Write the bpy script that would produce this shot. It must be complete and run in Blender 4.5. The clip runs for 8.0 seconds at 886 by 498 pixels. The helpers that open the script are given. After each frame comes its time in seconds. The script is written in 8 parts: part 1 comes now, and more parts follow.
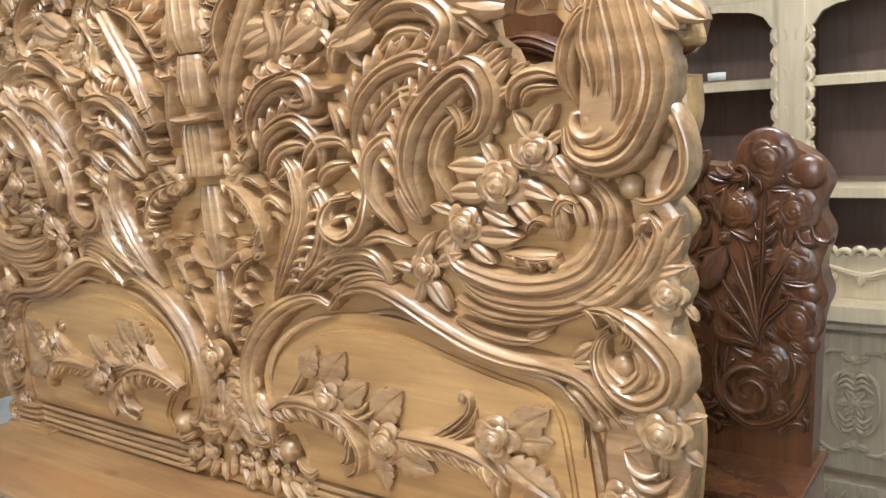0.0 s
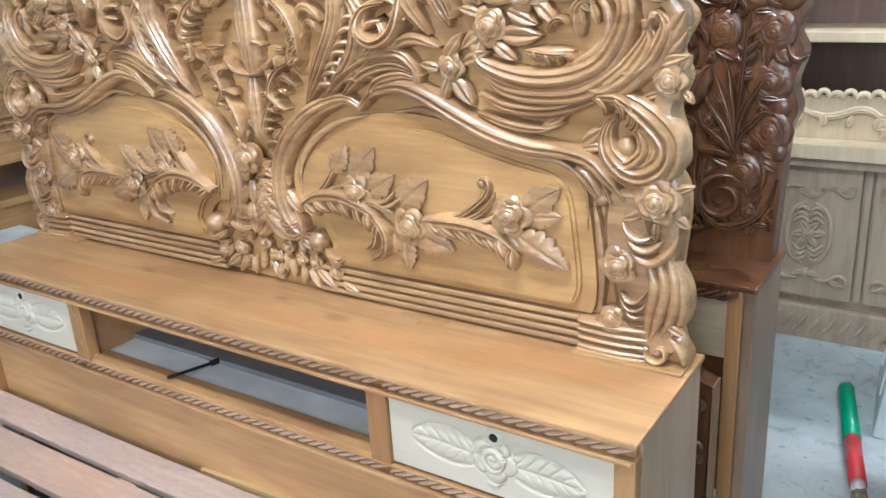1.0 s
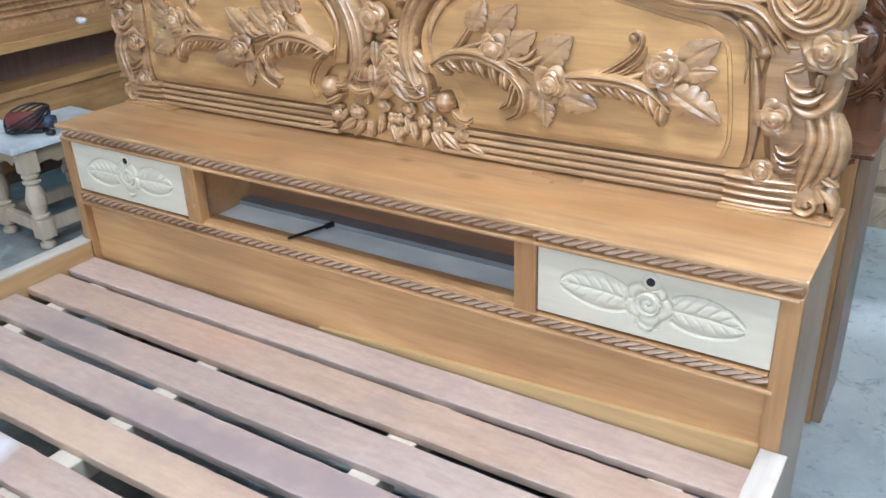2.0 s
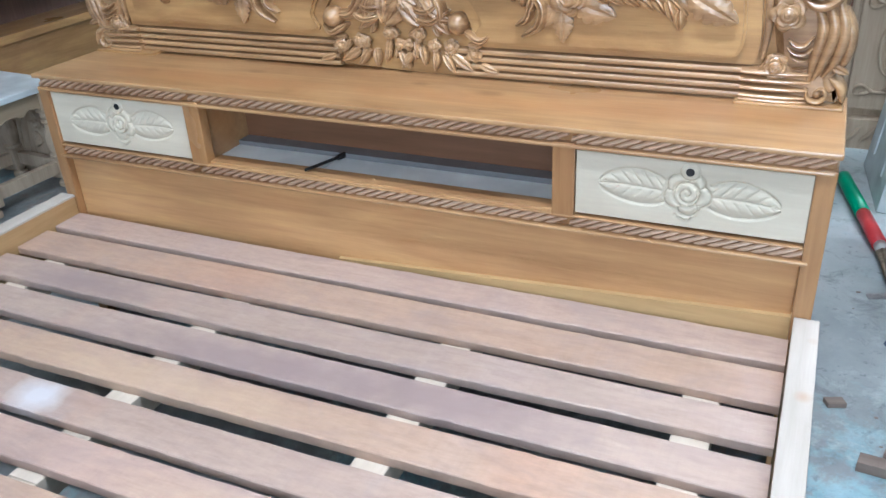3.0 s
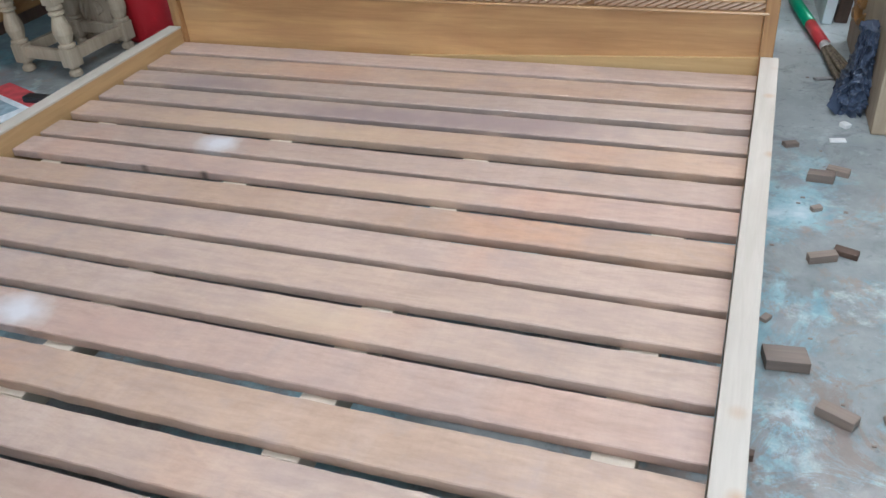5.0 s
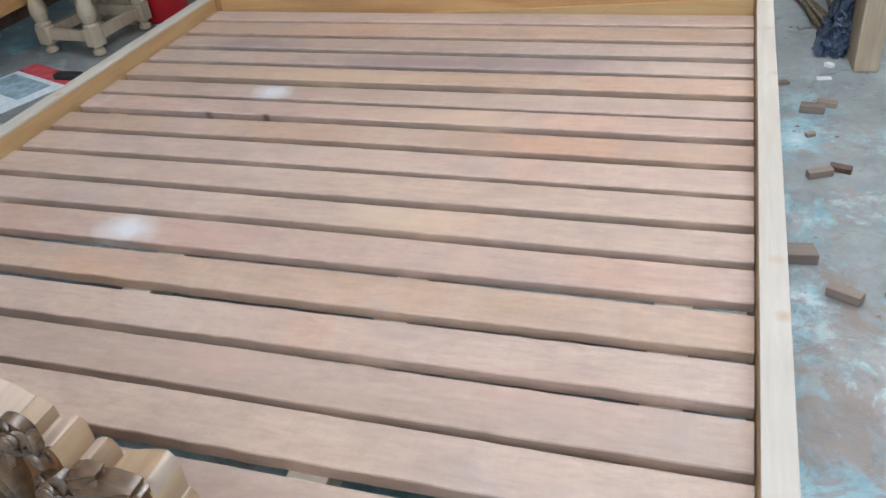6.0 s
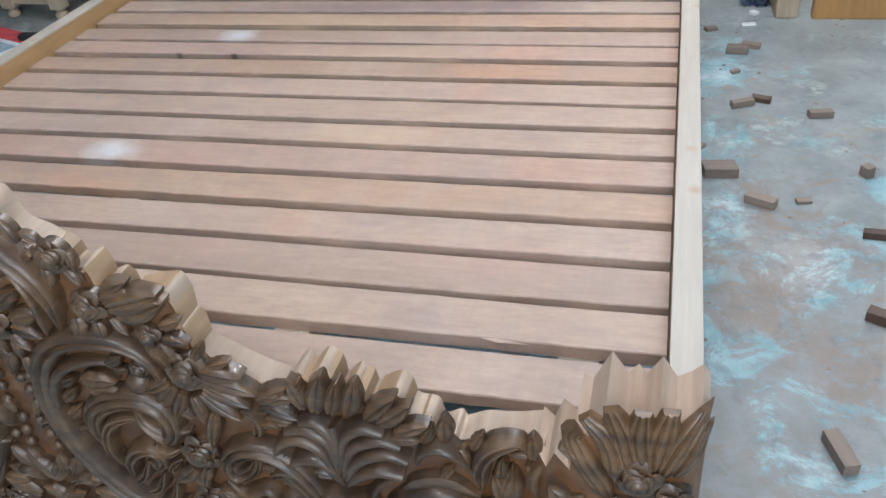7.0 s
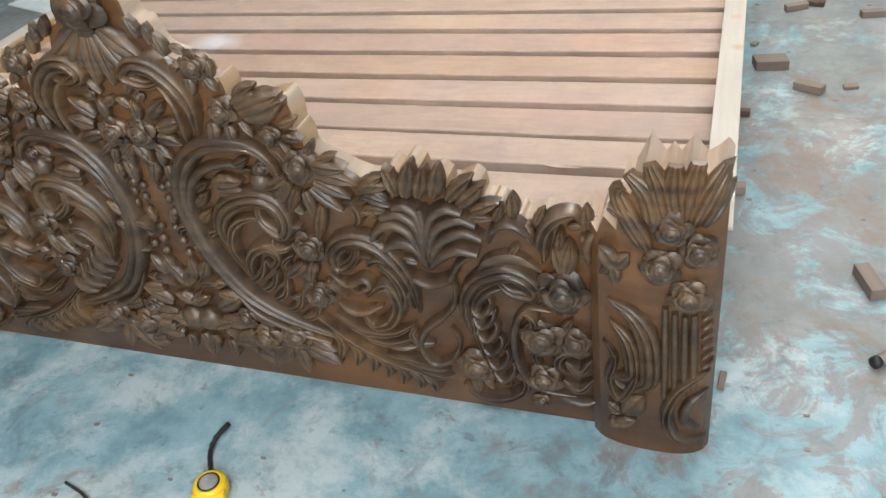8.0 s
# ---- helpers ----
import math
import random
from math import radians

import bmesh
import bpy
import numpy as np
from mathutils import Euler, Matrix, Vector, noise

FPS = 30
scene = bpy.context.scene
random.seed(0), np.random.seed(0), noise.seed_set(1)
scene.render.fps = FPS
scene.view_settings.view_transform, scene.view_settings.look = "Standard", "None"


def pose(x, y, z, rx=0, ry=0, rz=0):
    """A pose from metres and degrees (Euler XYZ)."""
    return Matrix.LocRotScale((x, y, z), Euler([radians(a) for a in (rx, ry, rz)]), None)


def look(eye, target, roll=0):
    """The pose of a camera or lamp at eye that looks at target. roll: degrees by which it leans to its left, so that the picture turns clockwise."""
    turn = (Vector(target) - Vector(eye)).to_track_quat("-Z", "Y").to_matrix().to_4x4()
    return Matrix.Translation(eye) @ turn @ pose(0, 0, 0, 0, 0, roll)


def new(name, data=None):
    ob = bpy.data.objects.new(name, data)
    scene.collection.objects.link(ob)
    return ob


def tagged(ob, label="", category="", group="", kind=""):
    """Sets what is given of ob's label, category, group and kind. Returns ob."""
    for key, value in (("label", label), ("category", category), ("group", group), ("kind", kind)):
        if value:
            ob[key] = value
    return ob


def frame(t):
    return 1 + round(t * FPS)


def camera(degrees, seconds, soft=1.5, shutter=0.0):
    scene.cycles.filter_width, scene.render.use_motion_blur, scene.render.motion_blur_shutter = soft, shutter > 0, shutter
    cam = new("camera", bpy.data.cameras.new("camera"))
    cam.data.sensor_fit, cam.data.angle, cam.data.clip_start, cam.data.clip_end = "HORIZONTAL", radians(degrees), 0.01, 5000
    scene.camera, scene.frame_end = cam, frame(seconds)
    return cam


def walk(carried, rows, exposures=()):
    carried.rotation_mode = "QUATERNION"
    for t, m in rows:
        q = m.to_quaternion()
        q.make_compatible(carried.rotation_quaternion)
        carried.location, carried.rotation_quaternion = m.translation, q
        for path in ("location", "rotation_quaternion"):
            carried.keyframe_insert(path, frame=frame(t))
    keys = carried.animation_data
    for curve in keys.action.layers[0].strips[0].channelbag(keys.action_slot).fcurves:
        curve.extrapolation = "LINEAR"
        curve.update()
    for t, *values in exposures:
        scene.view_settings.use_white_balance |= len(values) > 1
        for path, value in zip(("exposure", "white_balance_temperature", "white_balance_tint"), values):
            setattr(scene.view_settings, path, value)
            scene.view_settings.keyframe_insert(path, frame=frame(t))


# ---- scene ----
cam = camera(55.8, 8.0, soft=1.5)
PATH = [
    (0, (1.317, -0.804, 1.542), (0.148, 0.775, 1.169), -4.8),
    (0.5, (1.393, -0.926, 1.498), (0.268, 0.629, 0.936), -4.6),
    (1, (1.348, -1.049, 1.463), (0.282, 0.504, 0.791), -3.5),
    (1.5, (1.227, -1.202, 1.423), (0.22, 0.33, 0.624), -4.1),
    (2, (1.12, -1.287, 1.389), (0.128, 0.218, 0.522), -2.4),
    (2.2, (1.07, -1.309, 1.386), (0.082, 0.196, 0.515), -3.1),
    (3.3, (0.855, -1.691, 1.308), (0.176, -0.083, 0.332), -3.7),
    (3.5, (0.84, -1.826, 1.308), (0.182, -0.224, 0.307), -4.6),
    (4, (0.862, -1.995, 1.313), (0.249, -0.4, 0.275), -4.9),
    (4.5, (0.904, -2.162, 1.306), (0.298, -0.578, 0.246), -5.1),
    (5, (0.915, -2.309, 1.301), (0.276, -0.775, 0.188), -5.2),
    (5.2, (0.906, -2.35, 1.3), (0.258, -0.824, 0.18), -4.8),
    (6.3, (0.814, -2.735, 1.284), (0.285, -1.174, 0.151), -6.6),
    (6.5, (0.815, -2.764, 1.285), (0.317, -1.207, 0.132), -6.3),
    (7, (0.892, -2.912, 1.255), (0.414, -1.352, 0.098), -5.9),
    (7.5, (0.954, -3.108, 1.166), (0.452, -1.558, 0.006), -7.6),
    (8, (0.956, -3.231, 1.183), (0.338, -1.75, -0.01), -9.2),
]
walk(cam, [(t, look(eye, target, roll)) for t, eye, target, roll in PATH],
     [(0, 0.05, 6200, 9), (0.5, 0.26, 5950, 9), (1.5, 0.28, 5610, 9), (2.2, 0.24, 5510, 9), (3.5, 0.09, 5540, 9), (4.5, -0.07, 5720, 9),
      (5.2, -0.24, 5950, 9), (6.3, -0.19, 6020, 9), (7.0, -0.23, 6000, 9), (7.5, -0.29, 6200, 9), (8.0, 0.0, 6680, 9)])

# ---- world and light ----
world = bpy.data.worlds.new("sky")
scene.world = world
world.use_nodes = True
wn = world.node_tree
sky = wn.nodes.new("ShaderNodeTexSky")
sky.sky_type, sky.sun_disc = "NISHITA", False
sky.sun_elevation, sky.sun_rotation = radians(48), radians(150)
wn.links.new(sky.outputs[0], wn.nodes["Background"].inputs[0])
wn.nodes["Background"].inputs[1].default_value = 0.12


def area(name, eye, target, sx, sy, watts, colour):
    data = bpy.data.lights.new(name, "AREA")
    data.shape, data.size, data.size_y, data.energy, data.color = "RECTANGLE", sx, sy, watts, colour
    ob = new(name, data)
    ob.matrix_world = look(eye, target)
    return ob


# added, unseen: daylight of a shop front behind the walk, and roof tubes
area("assumed_front_daylight", (1.7, -5.0, 2.1), (0.3, 0.0, 0.7), 2.2, 2.2, 120, (0.88, 0.95, 1.0))
ASSUMED_TUBES = [(-1.7, -1.7, 6), (0.8, -0.6, 88), (-0.1, -3.6, 38), (-2.3, 0.3, 8), (1.9, 1.5, 72)]
for tx, ty, watts in ASSUMED_TUBES:
    # a tube shines down and up, on the roof
    area("assumed_tube_glow", (tx, ty, 3.05), (tx, ty, 0), 1.2, 0.10, watts * 0.58, (0.96, 0.98, 1.0))
    area("assumed_tube_glow", (tx, ty, 3.20), (tx, ty, 9), 1.2, 0.10, watts * 1.05, (0.96, 0.98, 1.0))


# ---- materials ----
def shader(name):
    m = bpy.data.materials.new(name)
    m.use_nodes = True
    t = m.node_tree
    return m, t, t.nodes["Principled BSDF"]


def node(t, kind, **values):
    n = t.nodes.new(kind)
    for key, value in values.items():
        n.inputs[key.replace("_", " ")].default_value = value
    return n


def ramp(t, source, stops):
    r = t.nodes.new("ShaderNodeValToRGB")
    while len(r.color_ramp.elements) < len(stops):
        r.color_ramp.elements.new(0.5)
    for e, (at, colour) in zip(r.color_ramp.elements, stops):
        e.position, e.color = at, (*colour, 1)
    t.links.new(source, r.inputs[0])
    return r.outputs[0]


def blend(t, factor, a, b, how="MIX"):
    m = t.nodes.new("ShaderNodeMix")
    m.data_type, m.blend_type = "RGBA", how
    for socket, value in ((m.inputs[0], factor), (m.inputs[6], a), (m.inputs[7], b)):
        if isinstance(value, (int, float)):
            socket.default_value = value
        elif isinstance(value, tuple):
            socket.default_value = (*value, 1)
        else:
            t.links.new(value, socket)
    return m.outputs[2]


def coords(t, scale=(1, 1, 1), shuffle=True, solid=False):
    """Object coordinates, shifted by a random amount from object to object; solid: the place in the world, as in one block of wood."""
    m = t.nodes.new("ShaderNodeMapping")
    m.inputs["Scale"].default_value = scale
    if solid:
        shuffle = False
        t.links.new(t.nodes.new("ShaderNodeNewGeometry").outputs["Position"], m.inputs[0])
    else:
        t.links.new(t.nodes.new("ShaderNodeTexCoord").outputs["Object"], m.inputs[0])
    if shuffle:
        info = t.nodes.new("ShaderNodeObjectInfo")
        mul = t.nodes.new("ShaderNodeMath")
        mul.operation = "MULTIPLY"
        mul.inputs[1].default_value = 17.0
        t.links.new(info.outputs["Random"], mul.inputs[0])
        t.links.new(mul.outputs[0], m.inputs["Location"])
    return m.outputs[0]


def bumped(t, bsdf, height, strength, distance):
    b = t.nodes.new("ShaderNodeBump")
    b.inputs["Strength"].default_value, b.inputs["Distance"].default_value = strength, distance
    t.links.new(height, b.inputs["Height"])
    t.links.new(b.outputs[0], bsdf.inputs["Normal"])


def wood(name, dark, light, rough=0.4, along="x", coat=0.0, vary=0.12, grain=1.0, blotch=0.35, bump=0.25, solid=False):
    m, t, b = shader(name)
    stretch = {"x": (2.2, 34, 34), "y": (34, 2.2, 34), "z": (34, 34, 2.2)}[along]
    fine = node(t, "ShaderNodeTexNoise", Scale=grain * 2.2, Detail=7.0, Roughness=0.62, Distortion=0.5)
    t.links.new(coords(t, stretch, True, solid), fine.inputs["Vector"])
    rings = node(t, "ShaderNodeTexNoise", Scale=grain * 0.7, Detail=3.0, Distortion=1.4)
    t.links.new(coords(t, tuple(s ** 0.75 for s in stretch), True, solid), rings.inputs["Vector"])
    broad = node(t, "ShaderNodeTexNoise", Scale=2.3, Detail=4.0)
    t.links.new(coords(t, (1, 1, 1), True, solid), broad.inputs["Vector"])
    mid = tuple((p + q) / 2 for p, q in zip(dark, light))
    col = ramp(t, fine.outputs[0], [(0.38, dark), (0.5, mid), (0.62, light)] if solid else [(0.30, dark), (0.52, mid), (0.72, light)])
    col = blend(t, 0.45, col, ramp(t, rings.outputs[0], [(0.32, dark), (0.6, light)]))
    deep = tuple(v * 0.55 for v in dark)
    col = blend(t, ramp(t, broad.outputs[0], [(0.42, (0, 0, 0)), (0.75, (blotch,) * 3)]), col, blend(t, 0.4, col, deep))
    info = t.nodes.new("ShaderNodeObjectInfo")
    hsv = t.nodes.new("ShaderNodeHueSaturation")
    scale = t.nodes.new("ShaderNodeMapRange")
    scale.inputs[3].default_value, scale.inputs[4].default_value = 1 - vary, 1 + vary
    t.links.new(info.outputs["Random"], scale.inputs[0])
    t.links.new(scale.outputs[0], hsv.inputs["Value"])
    t.links.new(col, hsv.inputs["Color"])
    t.links.new(hsv.outputs[0], b.inputs["Base Color"])
    r = t.nodes.new("ShaderNodeMapRange")
    r.inputs[3].default_value, r.inputs[4].default_value = rough - 0.09, rough + 0.13
    t.links.new(broad.outputs[0], r.inputs[0])
    t.links.new(r.outputs[0], b.inputs["Roughness"])
    b.inputs["Coat Weight"].default_value, b.inputs["Coat Roughness"].default_value = coat, 0.24
    b.inputs["Coat IOR"].default_value = 1.7 if coat > 0.5 else 1.5
    bumped(t, b, fine.outputs[0], bump, 0.002)
    return m


def plain(name, colour, rough=0.5, metal=0.0, speck=0.15, scale=18.0, bump=0.15):
    m, t, b = shader(name)
    n = node(t, "ShaderNodeTexNoise", Scale=scale, Detail=5.0)
    t.links.new(coords(t), n.inputs["Vector"])
    low = tuple(v * (1 - speck) for v in colour)
    high = tuple(min(1, v * (1 + speck)) for v in colour)
    t.links.new(ramp(t, n.outputs[0], [(0.35, low), (0.65, high)]), b.inputs["Base Color"])
    b.inputs["Roughness"].default_value, b.inputs["Metallic"].default_value = rough, metal
    bumped(t, b, n.outputs[0], bump, 0.003)
    return m


HONEY = wood("honey_varnished_teak", (0.215, 0.104, 0.042), (0.535, 0.320, 0.150), 0.36, "x", 0.65, 0.05, 0.7, 0.8, 0.12, True)
HONEY_PLAIN = wood("honey_varnished_board", (0.315, 0.160, 0.058), (0.58, 0.352, 0.142), 0.30, "x", 0.45, 0.04, blotch=0.7)
HONEY_CONSOLE = wood("honey_orange_console_board", (0.325, 0.168, 0.067), (0.55, 0.335, 0.152), 0.30, "x", 0.6, 0.04, blotch=0.8)
# the panels' honey wood, lightened in place of light missing from the apron
APRON = wood("lightened_apron_board", (0.39, 0.193, 0.076), (0.63, 0.372, 0.158), 0.30, "x", 0.45, 0.04, blotch=0.8)
ROPE = wood("pinkish_worn_moulding", (0.42, 0.245, 0.150), (0.70, 0.50, 0.350), 0.34, "x", 0.4, 0.04, 0.7, 0.5, 0.12, True)
HONEY_UP = wood("honey_varnished_upright", (0.25, 0.112, 0.040), (0.42, 0.225, 0.088), 0.28, "z", 0.5, 0.04)
UMBER = wood("umber_stained_carving", (0.026, 0.014, 0.009), (0.136, 0.077, 0.039), 0.43, "x", 0.30, 0.08, 0.7, 0.5, 0.2, True)
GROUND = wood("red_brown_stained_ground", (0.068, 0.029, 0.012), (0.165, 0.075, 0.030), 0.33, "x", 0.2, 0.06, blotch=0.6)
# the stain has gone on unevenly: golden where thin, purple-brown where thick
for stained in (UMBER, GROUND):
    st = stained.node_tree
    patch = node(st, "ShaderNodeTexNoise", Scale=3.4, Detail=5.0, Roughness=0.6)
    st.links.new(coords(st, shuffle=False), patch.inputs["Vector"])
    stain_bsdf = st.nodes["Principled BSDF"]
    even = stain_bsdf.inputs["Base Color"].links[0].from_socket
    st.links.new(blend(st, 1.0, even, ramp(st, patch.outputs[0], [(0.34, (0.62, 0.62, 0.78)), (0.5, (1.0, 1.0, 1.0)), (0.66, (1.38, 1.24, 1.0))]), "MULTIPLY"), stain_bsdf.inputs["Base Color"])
CUTLEAF = wood("golden_half_stained_tip", (0.29, 0.175, 0.098), (0.49, 0.338, 0.208), 0.45, "y", 0.15, 0.06, blotch=0.8)
RAWEDGE = wood("raw_sawn_edge", (0.36, 0.252, 0.182), (0.56, 0.428, 0.332), 0.6, "y", 0.0, 0.05, blotch=0.8)
MAHOGANY = wood("dark_red_lacquered_wood", (0.056, 0.021, 0.010), (0.172, 0.070, 0.027), 0.28, "z", 0.45, 0.05, 0.7, 0.5, 0.12, True)
BROWNSIDE = wood("dull_brown_side", (0.20, 0.125, 0.075), (0.31, 0.21, 0.135), 0.34, "z", 0.3, 0.04)
RAWTAN = wood("bare_tan_drawer_wood", (0.34, 0.25, 0.155), (0.45, 0.35, 0.23), 0.5, "x", 0.1, 0.04)
# console side wood, with the pale sheen on it put into the colour
SIDEBOARD = wood("sheen_toned_side_board", (0.30, 0.190, 0.115), (0.46, 0.325, 0.215), 0.34, "z", 0.3, 0.04)
PALE = wood("pale_unfinished_drawer_wood", (0.52, 0.455, 0.345), (0.645, 0.575, 0.450), 0.6, "x", 0.0, 0.03, blotch=0.2)
PINE = wood("pale_sapwood_rail", (0.405, 0.348, 0.285), (0.555, 0.495, 0.428), 0.55, "y", 0.0, 0.03)
pn = PINE.node_tree
knots = node(pn, "ShaderNodeTexVoronoi", Scale=9.0)
pn.links.new(coords(pn, (1, 0.9, 1), False), knots.inputs["Vector"])
pine_bsdf = pn.nodes["Principled BSDF"]
pn.links.new(blend(pn, ramp(pn, knots.outputs["Distance"], [(0.05, (0.75,) * 3), (0.17, (0, 0, 0))]), pine_bsdf.inputs["Base Color"].links[0].from_socket, (0.42, 0.27, 0.16)), pine_bsdf.inputs["Base Color"])
BEARER = wood("pale_bearer_timber", (0.56, 0.47, 0.37), (0.70, 0.61, 0.50), 0.6, "y", 0.0, 0.05)
BARE = wood("bare_yellow_wood", (0.40, 0.25, 0.10), (0.55, 0.37, 0.17), 0.5, "x")
RAIL_SIDE = wood("honey_rail_face", (0.34, 0.20, 0.082), (0.53, 0.343, 0.160), 0.42, "y", 0.1, 0.03)
SLAT = wood("pinkish_planed_plank", (0.400, 0.298, 0.250), (0.468, 0.362, 0.310), 0.44, "x", 0.0, 0.09, blotch=0.25, bump=0.15)
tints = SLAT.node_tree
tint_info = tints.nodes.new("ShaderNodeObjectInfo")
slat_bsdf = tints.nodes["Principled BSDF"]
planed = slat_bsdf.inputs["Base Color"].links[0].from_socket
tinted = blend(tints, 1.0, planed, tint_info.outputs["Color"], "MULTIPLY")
chalk_noise = node(tints, "ShaderNodeTexNoise", Scale=3.2, Detail=6.0, Roughness=0.65)
tints.links.new(coords(tints, (1, 0.4, 1)), chalk_noise.inputs["Vector"])
tinted = blend(tints, ramp(tints, chalk_noise.outputs[0], [(0.52, (0, 0, 0)), (0.75, (0.30,) * 3)]), tinted, (0.56, 0.47, 0.45))
rust_noise = node(tints, "ShaderNodeTexNoise", Scale=2.1, Detail=3.0)
tints.links.new(coords(tints, (1, 0.3, 1)), rust_noise.inputs["Vector"])
tinted = blend(tints, ramp(tints, rust_noise.outputs[0], [(0.58, (0, 0, 0)), (0.72, (0.45,) * 3)]), tinted, (0.50, 0.27, 0.17))
# marks of the saw across the boards, fine grain and grey thumbed smudges
saw_noise = node(tints, "ShaderNodeTexNoise", Scale=1.0, Detail=5.0, Roughness=0.7, Distortion=0.2)
tints.links.new(coords(tints, (150, 9, 1)), saw_noise.inputs["Vector"])
tinted = blend(tints, 1.0, tinted, ramp(tints, saw_noise.outputs[0], [(0.30, (0.965, 0.96, 0.96)), (0.5, (1.0, 1.0, 1.0)), (0.70, (1.02, 1.02, 1.02))]), "MULTIPLY")
speck_noise = node(tints, "ShaderNodeTexNoise", Scale=70.0, Detail=4.0, Roughness=0.7)
tints.links.new(coords(tints, (0.35, 1, 1)), speck_noise.inputs["Vector"])
tinted = blend(tints, 1.0, tinted, ramp(tints, speck_noise.outputs[0], [(0.32, (0.90, 0.89, 0.89)), (0.5, (1.0, 1.0, 1.0)), (0.68, (1.07, 1.07, 1.07))]), "MULTIPLY")
smudge_noise = node(tints, "ShaderNodeTexNoise", Scale=7.0, Detail=7.0, Roughness=0.68, Distortion=0.6)
tints.links.new(coords(tints, (0.8, 0.7, 1)), smudge_noise.inputs["Vector"])
tinted = blend(tints, ramp(tints, smudge_noise.outputs[0], [(0.55, (0, 0, 0)), (0.70, (0.45,) * 3)]), tinted, (0.335, 0.270, 0.250))


def stained_or_lit_at(tree, base, spots, colour, strength):
    """Stains and painted spots of light with ragged edges at given places: (x, y, half length, half width)."""
    ragged = node(tree, "ShaderNodeTexNoise", Scale=22.0, Detail=5.0)
    here = coords(tree, shuffle=False)
    tree.links.new(here, ragged.inputs["Vector"])
    for x, y, a, b in spots:
        m = tree.nodes.new("ShaderNodeMapping")
        m.inputs["Location"].default_value = (-x / a, -y / b, 0)
        m.inputs["Scale"].default_value = (1 / a, 1 / b, 0)
        tree.links.new(here, m.inputs[0])
        far = tree.nodes.new("ShaderNodeVectorMath")
        far.operation = "LENGTH"
        tree.links.new(m.outputs[0], far.inputs[0])
        wob = tree.nodes.new("ShaderNodeMath")
        wob.operation, wob.inputs[1].default_value = "MULTIPLY_ADD", 0.5
        half = tree.nodes.new("ShaderNodeMath")
        half.operation, half.inputs[1].default_value = "MULTIPLY", 0.5
        tree.links.new(ragged.outputs[0], half.inputs[0])
        tree.links.new(far.outputs["Value"], wob.inputs[0])
        tree.links.new(half.outputs[0], wob.inputs[2])
        base = blend(tree, ramp(tree, wob.outputs[0], [(0.40, (strength,) * 3), (0.86, (0, 0, 0))]), base, colour)
    return base


smudge = node(tints, "ShaderNodeTexNoise", Scale=6.5, Detail=7.0, Roughness=0.7, Distortion=0.6)
tints.links.new(coords(tints, (0.7, 1.6, 1)), smudge.inputs["Vector"])
tinted = blend(tints, ramp(tints, smudge.outputs[0], [(0.46, (0, 0, 0)), (0.70, (0.62,) * 3)]), tinted, (0.34, 0.245, 0.215))
streak = node(tints, "ShaderNodeTexNoise", Scale=4.0, Detail=6.0, Roughness=0.7, Distortion=0.9)
tints.links.new(coords(tints, (1.6, 9, 6)), streak.inputs["Vector"])
tinted = blend(tints, 1.0, tinted, ramp(tints, streak.outputs[0], [(0.34, (0.935, 0.92, 0.91)), (0.5, (1.0, 1.0, 1.0)), (0.68, (1.03, 1.025, 1.02))]), "MULTIPLY")
# spots of light lying on two slats, put into the colour
tinted = stained_or_lit_at(tints, tinted, [(-0.37, -0.675, 0.062, 0.05), (-0.37, -1.40, 0.075, 0.05)], (0.72, 0.71, 0.73), 0.75)
tinted = stained_or_lit_at(tints, tinted, [(-0.05, -0.44, 0.34, 0.06), (0.35, -0.42, 0.30, 0.07), (-0.62, -0.31, 0.2, 0.05)], (0.28, 0.205, 0.195), 0.8)
tinted = stained_or_lit_at(tints, tinted, [(-0.17, -1.40, 0.13, 0.05), (0.05, -1.75, 0.12, 0.04), (0.62, -1.72, 0.2, 0.07)], (0.50, 0.30, 0.24), 0.32)
tinted = stained_or_lit_at(tints, tinted, [(0.22, -1.28, 0.16, 0.06), (0.20, -0.80, 0.25, 0.05), (-0.2, -0.56, 0.45, 0.06)], (0.58, 0.42, 0.27), 0.36)
tinted = stained_or_lit_at(tints, tinted, [(-0.32, -0.832, 0.014, 0.014), (-0.50, -0.834, 0.014, 0.012)], (0.07, 0.045, 0.035), 1.0)
tints.links.new(tinted, slat_bsdf.inputs["Base Color"])
# brown bands where the varnish was wiped on more thickly
for varnished in (HONEY_PLAIN, HONEY_CONSOLE):
    vt = varnished.node_tree
    wiped = node(vt, "ShaderNodeTexNoise", Scale=3.0, Detail=5.0, Roughness=0.6, Distortion=0.5)
    vt.links.new(coords(vt, (1.0, 3.5, 3.5), False), wiped.inputs["Vector"])
    varnish_bsdf = vt.nodes["Principled BSDF"]
    clear = varnish_bsdf.inputs["Base Color"].links[0].from_socket
    vt.links.new(blend(vt, 1.0, clear, ramp(vt, wiped.outputs[0], [(0.34, (0.80, 0.73, 0.69)), (0.5, (1.0, 0.98, 0.97)), (0.66, (1.10, 1.10, 1.08))]), "MULTIPLY"), varnish_bsdf.inputs["Base Color"])
